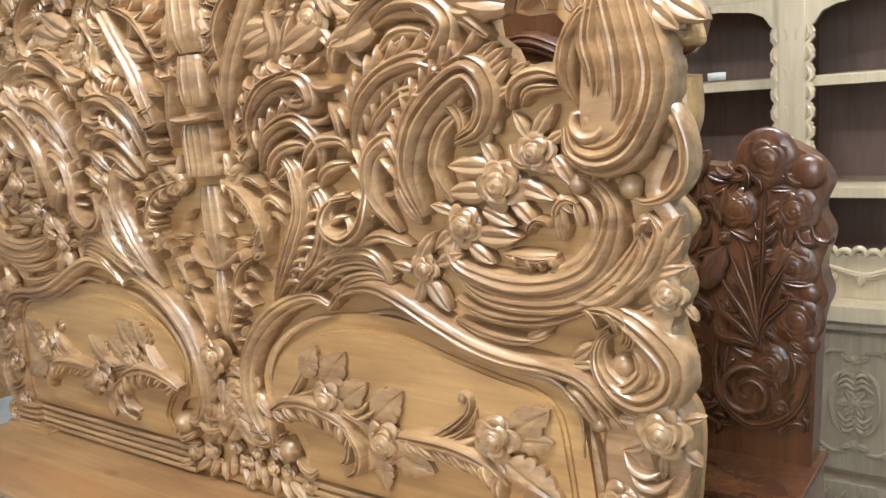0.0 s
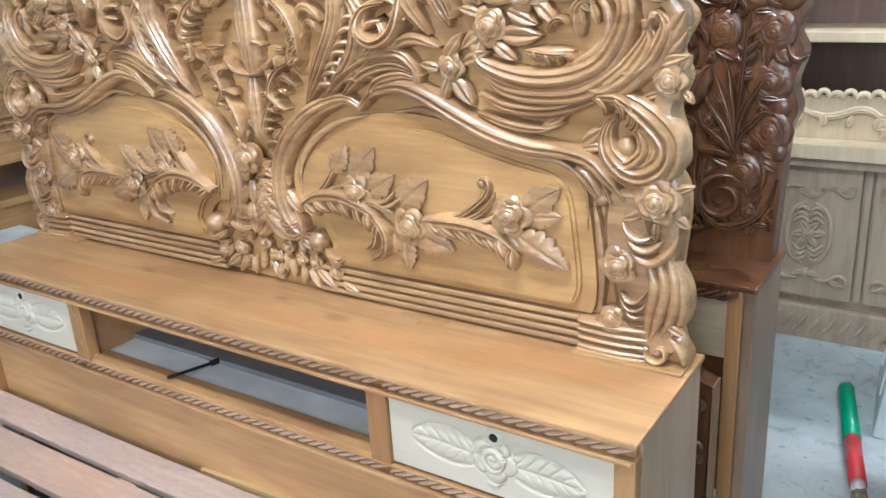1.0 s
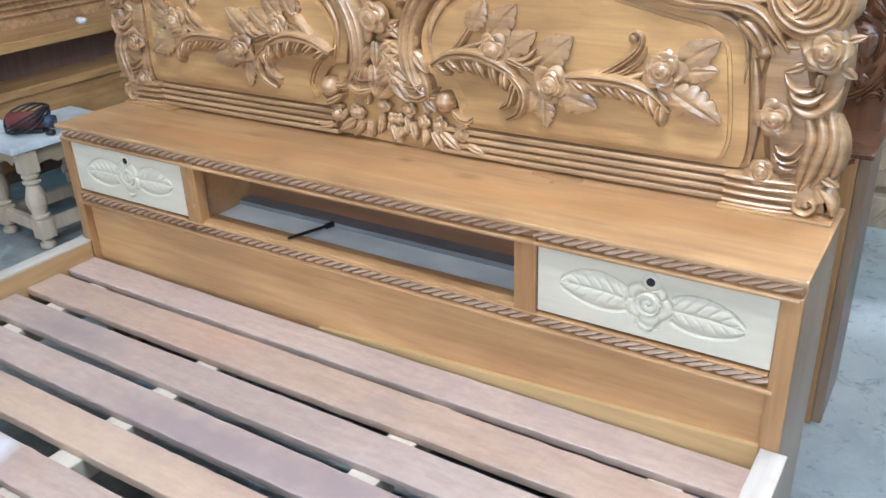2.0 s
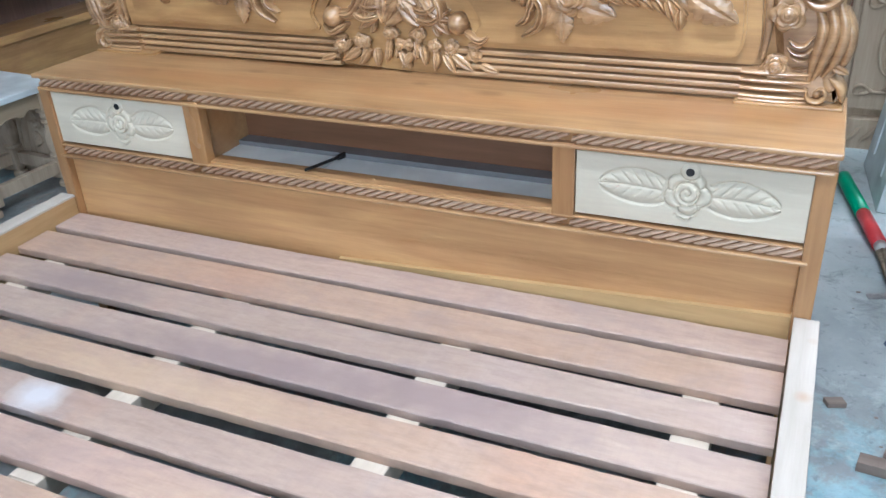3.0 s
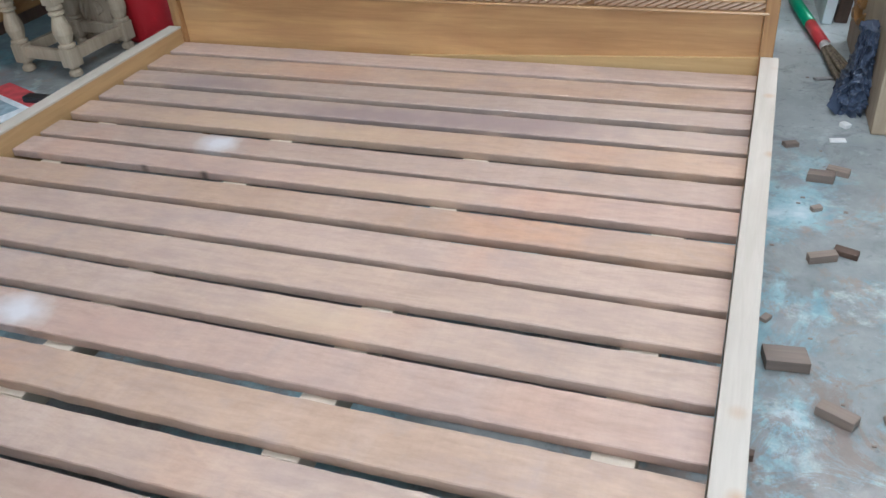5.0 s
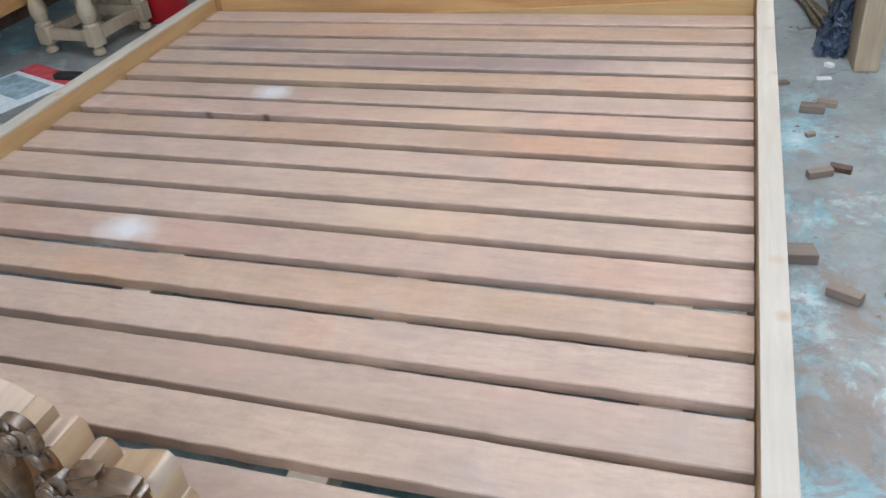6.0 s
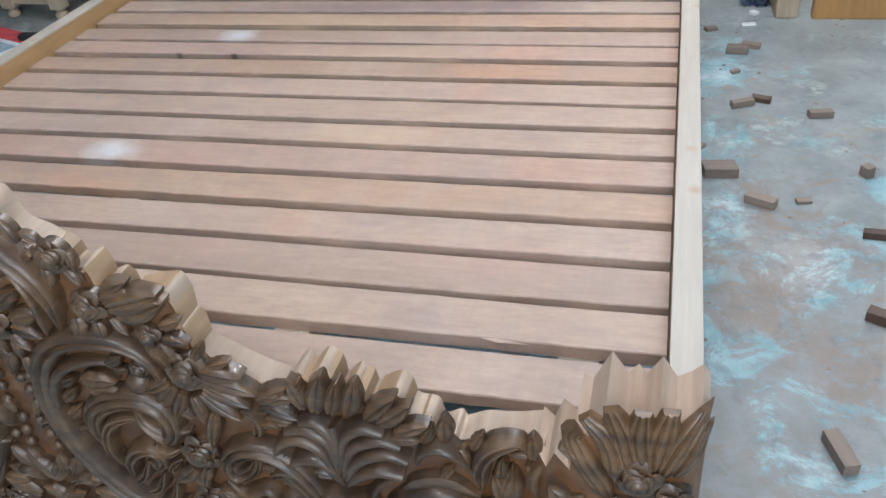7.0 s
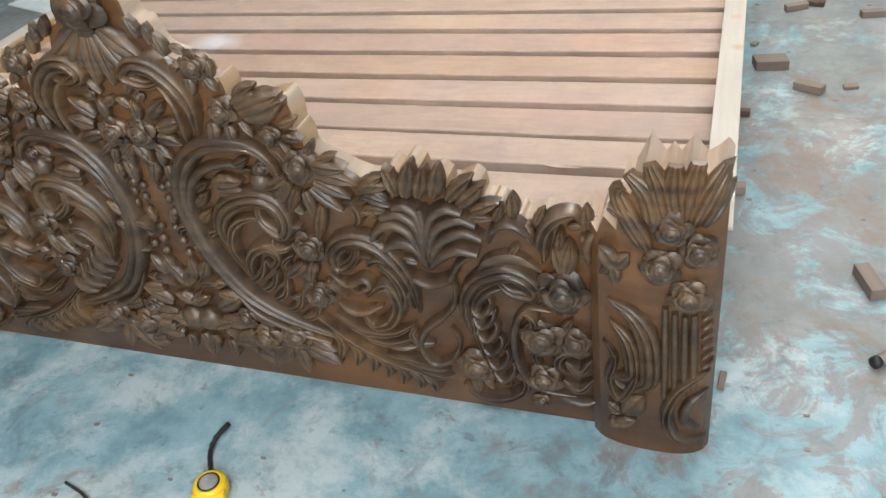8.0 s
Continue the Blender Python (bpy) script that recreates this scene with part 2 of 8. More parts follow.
# knots in the console's top board
ct = HONEY_CONSOLE.node_tree
console_bsdf = ct.nodes["Principled BSDF"]
knotted = stained_or_lit_at(ct, console_bsdf.inputs["Base Color"].links[0].from_socket, [(0.248, 0.145, 0.034, 0.018), (0.067, 0.172, 0.026, 0.012), (-0.38, 0.16, 0.030, 0.014), (-0.66, 0.10, 0.030, 0.014)], (0.20, 0.085, 0.03), 0.75)
knotted = stained_or_lit_at(ct, knotted, [(0.30, 0.10, 0.45, 0.05), (-0.45, 0.08, 0.35, 0.05), (0.72, 0.16, 0.3, 0.06)], (0.46, 0.21, 0.07), 0.5)
ct.links.new(knotted, console_bsdf.inputs["Base Color"])
RAWGREY = wood("greyish_raw_cabinet_wood", (0.31, 0.228, 0.152), (0.475, 0.378, 0.268), 0.62, "z", 0.0, 0.05)
CREAM = wood("cream_raw_carved_wood", (0.52, 0.40, 0.25), (0.68, 0.56, 0.38), 0.6, "z", 0.0, 0.05)
SEATCHALK = plain("chalky_blue_white_paint", (0.62, 0.645, 0.645), 0.62, 0.0, 0.18, 7.0)
STOOLWOOD = wood("dusty_grey_stool_wood", (0.38, 0.29, 0.20), (0.56, 0.45, 0.33), 0.7, "z", 0.0, 0.05)
ORANGEWOOD = wood("orange_brown_board", (0.30, 0.14, 0.04), (0.48, 0.26, 0.09), 0.45, "z", 0.0, 0.05)
BLOCKWOOD = wood("offcut_wood", (0.165, 0.12, 0.095), (0.28, 0.212, 0.17), 0.7, "x", 0.0, 0.15)
DARKBACK = wood("dark_brown_back_panel", (0.05, 0.026, 0.017), (0.10, 0.055, 0.035), 0.55, "z", 0.0, 0.03)
REDBACK = wood("red_brown_back_board", (0.14, 0.062, 0.028), (0.24, 0.112, 0.055), 0.4, "x", 0.2, 0.03)
PLANKBACK = wood("brown_cabinet_back", (0.13, 0.075, 0.055), (0.21, 0.13, 0.10), 0.55, "z", 0.0, 0.03)
SMOKEBOARD = plain("smoke_grey_board", (0.17, 0.165, 0.165), 0.45, 0.0, 0.15, 8.0)
GREYBOARD = plain("grey_blue_shelf_board", (0.76, 0.78, 0.76), 0.40, 0.0, 0.15, 6.0)
BLACKROD = plain("black_iron_rod", (0.02, 0.02, 0.022), 0.4, 0.3)
WALLBLUE = plain("pale_blue_limewash", (0.45, 0.66, 0.72), 0.8, 0.0, 0.12, 3.0)
ROOF = plain("corrugated_roof_underside", (0.62, 0.63, 0.63), 0.6, 0.0, 0.12, 2.0)
RED = plain("red_bucket_plastic", (0.46, 0.014, 0.022), 0.38, 0.0, 0.12, 6.0)
GREENP = plain("green_plastic_grip", (0.0, 0.27, 0.13), 0.32, 0.0, 0.06)
REDP = plain("red_plastic_grip", (0.55, 0.045, 0.05), 0.35, 0.0, 0.08)
PINKP = plain("faded_red_plastic", (0.62, 0.13, 0.15), 0.4, 0.0, 0.10, 6.0)
FERRULE = plain("worn_white_ferrule", (0.6, 0.58, 0.56), 0.4, 0.3)
STRAW = plain("tan_straw", (0.20, 0.155, 0.105), 0.8, 0.0, 0.35, 60.0, 0.6)
BAGBLUE = plain("dark_navy_plastic_film", (0.055, 0.075, 0.12), 0.34, 0.0, 0.3, 10.0)
YELLOW = plain("yellow_plastic", (0.85, 0.52, 0.02), 0.35, 0.0, 0.05)
BLACKR = plain("black_rubber", (0.018, 0.018, 0.02), 0.5, 0.0, 0.2)
STEEL = plain("scratched_steel_face", (0.45, 0.43, 0.42), 0.35, 0.6, 0.25, 40.0)
SLABGREY = plain("pale_grey_primed_slab", (0.66, 0.71, 0.72), 0.6, 0.0, 0.12, 8.0)
PAPER = plain("newsprint", (0.72, 0.76, 0.78), 0.7, 0.0, 0.08, 30.0)
PAPERBLUE = plain("printed_blue_grey", (0.30, 0.40, 0.46), 0.7, 0.0, 0.3, 20.0)
PAPERRED = plain("printed_red", (0.52, 0.06, 0.07), 0.7, 0.0, 0.2, 20.0)
CLOTHWHITE = plain("white_crumpled_paper", (0.74, 0.73, 0.71), 0.75, 0.0, 0.08)
COPPER = plain("copper_motor_housing", (0.22, 0.06, 0.05), 0.4, 0.3)


def concrete():
    m, t, b = shader("blue_stained_concrete")
    v = coords(t, shuffle=False)

    def noisy(scale, detail=6.0, rough=0.6, twist=0.15):
        n = node(t, "ShaderNodeTexNoise", Scale=scale, Detail=detail, Roughness=rough, Distortion=twist)
        t.links.new(v, n.inputs["Vector"])
        return n.outputs[0]
    grey = ramp(t, noisy(5.5, 9, 0.68), [(0.28, (0.15, 0.148, 0.142)), (0.5, (0.26, 0.262, 0.255)), (0.72, (0.39, 0.39, 0.375))])
    blue = ramp(t, noisy(8.0, 8, 0.66), [(0.28, (0.12, 0.245, 0.29)), (0.5, (0.27, 0.45, 0.51)), (0.72, (0.45, 0.63, 0.69))])
    # paint spilled round the foot of the bed, thinner elsewhere
    far = t.nodes.new("ShaderNodeVectorMath")
    far.operation = "DISTANCE"
    far.inputs[1].default_value = (0.3, -2.9, 0.0)
    t.links.new(v, far.inputs[0])
    thin = t.nodes.new("ShaderNodeMapRange")
    thin.inputs[1].default_value, thin.inputs[2].default_value, thin.inputs[3].default_value, thin.inputs[4].default_value = 0.9, 2.5, 0.11, -0.035
    t.links.new(far.outputs["Value"], thin.inputs[0])
    spill = t.nodes.new("ShaderNodeMath")
    t.links.new(noisy(1.5, 9, 0.72, 0.3), spill.inputs[0])
    t.links.new(thin.outputs[0], spill.inputs[1])
    col = blend(t, ramp(t, spill.outputs[0], [(0.49, (0.10,) * 3), (0.55, (0.90,) * 3)]), grey, blue)
    # pale patches come more thickly just before the footboard
    worn = t.nodes.new("ShaderNodeVectorMath")
    worn.operation = "DISTANCE"
    worn.inputs[1].default_value = (-0.1, -2.75, 0.0)
    t.links.new(v, worn.inputs[0])
    bare = t.nodes.new("ShaderNodeMapRange")
    bare.inputs[1].default_value, bare.inputs[2].default_value, bare.inputs[3].default_value, bare.inputs[4].default_value = 0.2, 1.05, 0.13, 0.0
    t.links.new(worn.outputs["Value"], bare.inputs[0])
    paled = t.nodes.new("ShaderNodeMath")
    t.links.new(noisy(3.1, 8, 0.72), paled.inputs[0])
    t.links.new(bare.outputs[0], paled.inputs[1])
    white = ramp(t, paled.outputs[0], [(0.55, (0, 0, 0)), (0.66, (0.7,) * 3)])
    col = blend(t, white, col, (0.70, 0.76, 0.76))
    dust = ramp(t, noisy(2.1, 10, 0.75, 1.6), [(0.58, (0, 0, 0)), (0.64, (0.6,) * 3)])
    col = blend(t, dust, col, (0.34, 0.23, 0.17))
    # reddish sawdust trodden in along the bed
    path = t.nodes.new("ShaderNodeVectorMath")
    path.operation = "DISTANCE"
    path.inputs[1].default_value = (1.35, -1.6, 0.0)
    t.links.new(v, path.inputs[0])
    near = t.nodes.new("ShaderNodeMapRange")
    near.inputs[1].default_value, near.inputs[2].default_value, near.inputs[3].default_value, near.inputs[4].default_value = 0.3, 1.5, 0.16, -0.1
    t.links.new(path.outputs["Value"], near.inputs[0])
    trod = t.nodes.new("ShaderNodeMath")
    t.links.new(noisy(4.6, 10, 0.74, 1.2), trod.inputs[0])
    t.links.new(near.outputs[0], trod.inputs[1])
    col = blend(t, ramp(t, trod.outputs[0], [(0.585, (0, 0, 0)), (0.64, (0.60,) * 3)]), col, (0.27, 0.175, 0.135))
    # paler in the passage behind the beds
    north_far = t.nodes.new("ShaderNodeVectorMath")
    north_far.operation = "DISTANCE"
    north_far.inputs[1].default_value = (1.5, 1.9, 0.0)
    t.links.new(v, north_far.inputs[0])
    north_pale = t.nodes.new("ShaderNodeMapRange")
    north_pale.inputs[1].default_value, north_pale.inputs[2].default_value, north_pale.inputs[3].default_value, north_pale.inputs[4].default_value = 0.9, 2.0, 0.75, 0.0
    t.links.new(north_far.outputs["Value"], north_pale.inputs[0])
    col = blend(t, north_pale.outputs[0], col, ramp(t, noisy(3.6, 8, 0.62), [(0.3, (0.44, 0.50, 0.51)), (0.5, (0.58, 0.64, 0.645)), (0.7, (0.68, 0.73, 0.73))]))
    smut = ramp(t, noisy(7.0, 10, 0.78, 0.8), [(0.54, (0, 0, 0)), (0.70, (0.8,) * 3)])
    col = blend(t, smut, col, (0.15, 0.16, 0.165))
    spots = ramp(t, noisy(26.0, 6, 0.6, 0.0), [(0.60, (0, 0, 0)), (0.68, (0.55,) * 3)])
    col = blend(t, spots, col, (0.13, 0.16, 0.17))
    crumbs = ramp(t, noisy(95.0, 4, 0.65), [(0.66, (0, 0, 0)), (0.73, (0.65,) * 3)])
    col = blend(t, crumbs, col, (0.26, 0.18, 0.13))
    col = blend(t, 1.0, col, (0.83, 0.82, 0.81), "MULTIPLY")
    t.links.new(col, b.inputs["Base Color"])
    b.inputs["Roughness"].default_value = 0.5
    bumped(t, b, noisy(38.0, 9, 0.7), 0.35, 0.006)
    return m


CONCRETE = concrete()


# ---- building helpers ----
def thing(name, label, category, at=(0, 0, 0), group="", turn=0.0):
    ob = new(name)
    ob.empty_display_size = 0.1
    ob.matrix_world = pose(*at, 0, 0, turn)
    return tagged(ob, label, category, group)


def part(name, bm, material, parent=None, label="", smooth=False):
    if isinstance(bm, bpy.types.Mesh):
        mesh = bm
    else:
        mesh = bpy.data.meshes.new(name)
        bm.normal_update()
        bm.to_mesh(mesh)
        bm.free()
    if material is not None and not mesh.materials:
        mesh.materials.append(material)
    if smooth:
        mesh.shade_smooth()
    ob = new(name, mesh)
    ob.parent = parent
    return tagged(ob, label)


def mesh_of(name, verts, faces, material, smooth=True):
    mesh = bpy.data.meshes.new(name)
    mesh.from_pydata(verts, [], faces)
    mesh.materials.append(material)
    if smooth:
        mesh.shade_smooth()
        mesh.set_sharp_from_angle(angle=radians(42))
    return mesh


def box(x0, x1, y0, y1, z0, z1, bevel=0.0025, bm=None):
    bm = bm or bmesh.new()
    made = bmesh.ops.create_cube(bm, size=1)["verts"]
    bmesh.ops.scale(bm, vec=(abs(x1 - x0), abs(y1 - y0), abs(z1 - z0)), verts=made)
    bmesh.ops.translate(bm, vec=((x0 + x1) / 2, (y0 + y1) / 2, (z0 + z1) / 2), verts=made)
    if bevel:
        edges = list({e for v in made for e in v.link_edges})
        bmesh.ops.bevel(bm, geom=edges, offset=bevel, segments=2, affect="EDGES", profile=0.6)
    return bm


def turned(profile, steps=20, bm=None, at=(0, 0, 0)):
    """A lathe shape from (radius, height) pairs."""
    bm = bm or bmesh.new()
    rings = []
    for r, z in profile:
        rings.append([bm.verts.new((at[0] + r * math.cos(2 * math.pi * k / steps), at[1] + r * math.sin(2 * math.pi * k / steps), at[2] + z)) for k in range(steps)])
    for a, b in zip(rings, rings[1:]):
        for k in range(steps):
            bm.faces.new((a[k], a[(k + 1) % steps], b[(k + 1) % steps], b[k]))
    bm.faces.new(rings[0][::-1]), bm.faces.new(rings[-1])
    return bm


def curve_points(ctrl, n):
    """n points of a Catmull-Rom curve through the control points."""
    p = [Vector((*c, 0)) if len(c) == 2 else Vector(c) for c in ctrl]
    p = [2 * p[0] - p[1]] + p + [2 * p[-1] - p[-2]]
    out, spans = [], len(p) - 3
    for i in range(n):
        s = i / (n - 1) * spans
        k = min(int(s), spans - 1)
        u = s - k
        a, b, c, d = p[k:k + 4]
        out.append(0.5 * (2 * b + (c - a) * u + (2 * a - 5 * b + 4 * c - d) * u * u + (3 * b - 3 * c + d - a) * u ** 3))
    return out


def tube(points, radius, material_steps=8, bm=None):
    """A round bar along 3D points; radius may be a function of 0..1."""
    bm = bm or bmesh.new()
    rings, n = [], len(points)
    for i, p in enumerate(points):
        way = (points[min(i + 1, n - 1)] - points[max(i - 1, 0)]).normalized()
        side = way.cross(Vector((0, 0, 1)) if abs(way.z) < 0.9 else Vector((1, 0, 0))).normalized()
        up = side.cross(way)
        r = radius(i / (n - 1)) if callable(radius) else radius
        rings.append([bm.verts.new(p + r * (math.cos(a) * side + math.sin(a) * up)) for a in [2 * math.pi * k / material_steps for k in range(material_steps)]])
    for a, b in zip(rings, rings[1:]):
        for k in range(material_steps):
            bm.faces.new((a[k], a[(k + 1) % material_steps], b[(k + 1) % material_steps], b[k]))
    bm.faces.new(rings[0][::-1]), bm.faces.new(rings[-1])
    return bm


def slab(outline, holes, front, back):
    """An upright board in the x-z plane with holes through it, from y = front to y = back."""
    bm = bmesh.new()
    for loop in (outline, *holes):
        vs = [bm.verts.new((p[0], front, p[1])) for p in loop]
        for a, b in zip(vs, vs[1:] + vs[:1]):
            bm.edges.new((a, b))
    bmesh.ops.triangle_fill(bm, use_beauty=True, edges=bm.edges[:], normal=(0, -1, 0))
    made = bmesh.ops.extrude_face_region(bm, geom=bm.faces[:])
    bmesh.ops.translate(bm, vec=(0, back - front, 0), verts=[g for g in made["geom"] if isinstance(g, bmesh.types.BMVert)])
    bmesh.ops.recalc_face_normals(bm, faces=bm.faces[:])
    return bm


# ---- the shed ----
def setting(name, bm, material, label):
    return tagged(part(name, bm, material), label, "", "", "structure")


setting("floor", box(-6, 5, -7, 4, -0.2, 0, 0), CONCRETE, "worn concrete floor stained blue with sawdust")
setting("wall_north", box(-6, 5, 3.6, 3.8, 0, 3.4, 0), WALLBLUE, "pale blue limewashed back wall")
# side walls, shop wall and roof are assumed, added to close in the light
setting("wall_west", box(-6.2, -6, -7, 3.8, 0, 3.4, 0), WALLBLUE, "assumed pale blue limewashed side wall")
setting("wall_east", box(5, 5.2, -7, 3.8, 0, 3.4, 0), WALLBLUE, "assumed pale blue limewashed side wall")
assumed_shop_wall = box(-6.2, -1.85, -5.3, -5.1, 0, 3.4, 0)
box(2.85, 5.2, -5.3, -5.1, 0, 3.4, 0, assumed_shop_wall)
box(-1.85, 2.85, -5.3, -5.1, 3.36, 3.4, 0, assumed_shop_wall)
setting("wall_south", assumed_shop_wall, WALLBLUE, "assumed pale blue wall with a wide open shop front, out of view")
setting("ceiling", box(-6.2, 5.2, -7, 3.8, 3.4, 3.5, 0), ROOF, "assumed grey sheet roof underside, out of view")
m_tube, tt, tb = shader("tube_glass")
tb.inputs["Emission Color"].default_value, tb.inputs["Emission Strength"].default_value = (1, 0.98, 0.94, 1), 6.0
# tube bodies are assumed too, hung where the added lamps are
for tx, ty, watts in ASSUMED_TUBES:
    lamp = thing("assumed_tube_light", "assumed white fluorescent tube light under the roof, out of view", "lamp", (tx, ty, 3.12), "tubes under the roof")
    part("housing", box(-0.62, 0.62, -0.03, 0.03, 0.0, 0.05), SLABGREY, lamp)
    part("tube", tube([Vector((-0.6, 0, -0.02)), Vector((0.6, 0, -0.02))], 0.013), m_tube, lamp)
    part("rod", box(-0.01, 0.01, -0.01, 0.01, 0.05, 0.28, 0), SLABGREY, lamp)

# ---- the bed ----
bed = thing("bed", "carved wooden bed frame with open slats and no mattress", "bed")
headboard = new("headboard")
console = new("console")
footboard = new("footboard")
for ob in (headboard, console, footboard):
    ob.parent = bed
tagged(headboard, "glossy honey teak headboard with pierced floral carving")
tagged(console, "honey wood headboard cabinet with two drawers")
# the footboard stands a little askew
footboard.matrix_basis = pose(0.0326, -0.0110, 0, 0, 0, -0.85) @ Matrix.Diagonal((1, 1, 1.02, 1))
tagged(footboard, "dark brown stained footboard carved with scrolls and roses")

# console
CW = 0.962
part("top", box(-CW - 0.004, CW + 0.004, -0.015, 0.32, 0.740, 0.752, 0.004), HONEY_CONSOLE, console)
for s in (-1, 1):
    part("side", box(s * (CW - 0.022), s * CW, 0.022, 0.31, 0, 0.740), SIDEBOARD, console, "tan side board with a pale sheen in its colour")
    part("stile", box(s * 0.9265, s * CW, -0.008, 0.022, 0.0, 0.7165, 0.003), HONEY_UP, console)
    part("post", box(s * 0.440, s * 0.487, -0.010, 0.022, 0.553, 0.718, 0.003), HONEY_UP, console)
    part("divider", box(s * 0.446, s * 0.464, 0.022, 0.30, 0.556, 0.738), HONEY_CONSOLE, console)
part("back", box(-CW + 0.022, CW - 0.022, 0.30, 0.312, 0.02, 0.740), REDBACK, console, "dark brown back board")
part("apron", box(-0.9265, 0.9265, 0.012, 0.03, 0.30, 0.522), APRON, console)
part("top_rail", box(-0.958, 0.958, 0.004, 0.02, 0.7165, 0.740, 0.001), HONEY_UP, console)
part("head_rail", box(-0.9265, 0.9265, 0.006, 0.02, 0.703, 0.7165, 0.001), HONEY_CONSOLE, console)
part("bottom_rail", box(-0.9265, 0.9265, 0.008, 0.05, 0.522, 0.5565), HONEY_UP, console)
part("inner_back", box(-0.446, 0.446, 0.172, 0.180, 0.556, 0.738, 0.001), REDBACK, console, "red brown back board")
part("batten", box(-0.446, 0.446, 0.128, 0.172, 0.556, 0.574, 0.002), SMOKEBOARD, console, "dark grey batten")
part("shelf", box(-0.446, -0.150, 0.03, 0.30, 0.548, 0.562, 0.001), GREYBOARD, console, "grey shelf board")
part("shelf", box(-0.147, 0.446, 0.03, 0.30, 0.548, 0.561, 0.001), GREYBOARD, console, "grey shelf board")
part("lip", box(-0.446, 0.446, 0.0, 0.048, 0.556, 0.565), HONEY_CONSOLE, console)
wedge = bmesh.new()
ends = [[wedge.verts.new((x, y, z)) for y, z in ((0.0, 0.30), (0.0, top), (0.014, top), (0.014, 0.30))] for x, top in ((-0.1, 0.352), (0.926, 0.402))]
for k in range(4):
    wedge.faces.new((ends[0][k], ends[1][k], ends[1][(k + 1) % 4], ends[0][(k + 1) % 4]))
wedge.faces.new(ends[0][::-1]), wedge.faces.new(ends[1])
bmesh.ops.recalc_face_normals(wedge, faces=wedge.faces[:])
part("bare_strip", wedge, BARE, console, "unvarnished yellowish strip")
part("iron_rod", tube([Vector((-0.166, 0.006, 0.574)), Vector((-0.135, 0.12, 0.569))], 0.004), BLACKROD, console, "thin black rod")
part("rod_end", tube([Vector((-0.138, 0.11, 0.569)), Vector((-0.132, 0.132, 0.569))], 0.0075), BLACKROD, console)


def rope(x0, x1, z, material, parent, y=0.006):
    """A rope moulding along a cabinet's front: fat slanting strands with narrow cuts between them."""
    wide, tall = x1 - x0, 0.0245
    n = max(2, round(wide / 0.0270))
    verts, faces, across, up = [], [], 9, 9
    for k in range(n):
        step = wide / n
        a = x0 + step * (k + 0.02)
        for i in range(across):
            u = i / (across - 1)
            for j in range(up):
                v = j / (up - 1) * 2 - 1
                lift = 0.011 * (1 - 0.45 * v * v) * math.sin(math.pi * (0.02 + 0.96 * u)) ** 0.34
                bow = 0.022 * v + 0.002 * math.sin(math.pi * v)
                verts.append((min(x1, max(x0, a + step * 0.80 * u + bow)), y - lift, z + v * tall / 2))
        o = k * across * up
        for i in range(across - 1):
            for j in range(up - 1):
                q = o + i * up + j
                faces.append((q, q + up, q + up + 1, q + 1))
    return part("rope_moulding", mesh_of("rope_moulding", verts, faces, material), None, parent, "carved rope moulding")


for z, ends in ((0.7280, 0.957), (0.5435, 0.938)):
    for x0, x1 in ((-ends, -0.477), (-0.471, 0.471), (0.477, ends)):
        rope(x0, x1, z, ROPE, console)
    part("fillet", box(-ends, ends, -0.0135, 0.012, z - 0.0205, z - 0.0130, 0.003), HONEY_CONSOLE, console)
part("fillet", box(-0.925, 0.925, -0.0105, 0.012, 0.5565, 0.5605, 0.0015), HONEY_CONSOLE, console)

# rails, bearers and slats
for s in (-1, 1):
    rail = part("side_rail", box(s * 0.932, s * 0.968, -2.164 if s > 0 else -2.134, -0.010, 0.20, 0.407, 0.004), RAIL_SIDE, bed, "honey side rail with a pale raw top edge")
    part("rail_top", box(s * 0.931, s * 0.978, -2.164 if s > 0 else -2.134, -0.010, 0.404, 0.411, 0.002), PINE, rail, "pale raw timber edge")
for bx in (-0.80, -0.235, 0.308, 0.796):
    # planed down in steps under the thicker boards
    bearer = box(bx - 0.033, bx + 0.033, -0.845, 0.0, 0.285, 0.3368)
    box(bx - 0.033, bx + 0.033, -1.583, -0.845, 0.285, 0.3366, 0.0025, bearer)
    part("bearer", box(bx - 0.033, bx + 0.033, -2.145, -1.583, 0.285, 0.3336, 0.0025, bearer), BEARER, bed, "pale timber bearer under the slats")
BACK = [-0.008, -0.122, -0.258, -0.384, -0.500, -0.629, -0.740, -0.862, -0.977, -1.098, -1.226, -1.340, -1.473, -1.597, -1.715, -1.837, -1.960]
FRONT = [-0.100, -0.231, -0.347, -0.473, -0.595, -0.721, -0.828, -0.953, -1.075, -1.195, -1.319, -1.440, -1.570, -1.693, -1.816, -1.935, -2.060]
rng = random.Random(4)
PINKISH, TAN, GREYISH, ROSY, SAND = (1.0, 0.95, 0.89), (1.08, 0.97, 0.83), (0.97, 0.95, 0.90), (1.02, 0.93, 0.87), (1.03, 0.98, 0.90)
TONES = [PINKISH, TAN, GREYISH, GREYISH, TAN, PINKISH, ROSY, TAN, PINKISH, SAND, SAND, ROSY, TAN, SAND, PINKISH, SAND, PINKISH]
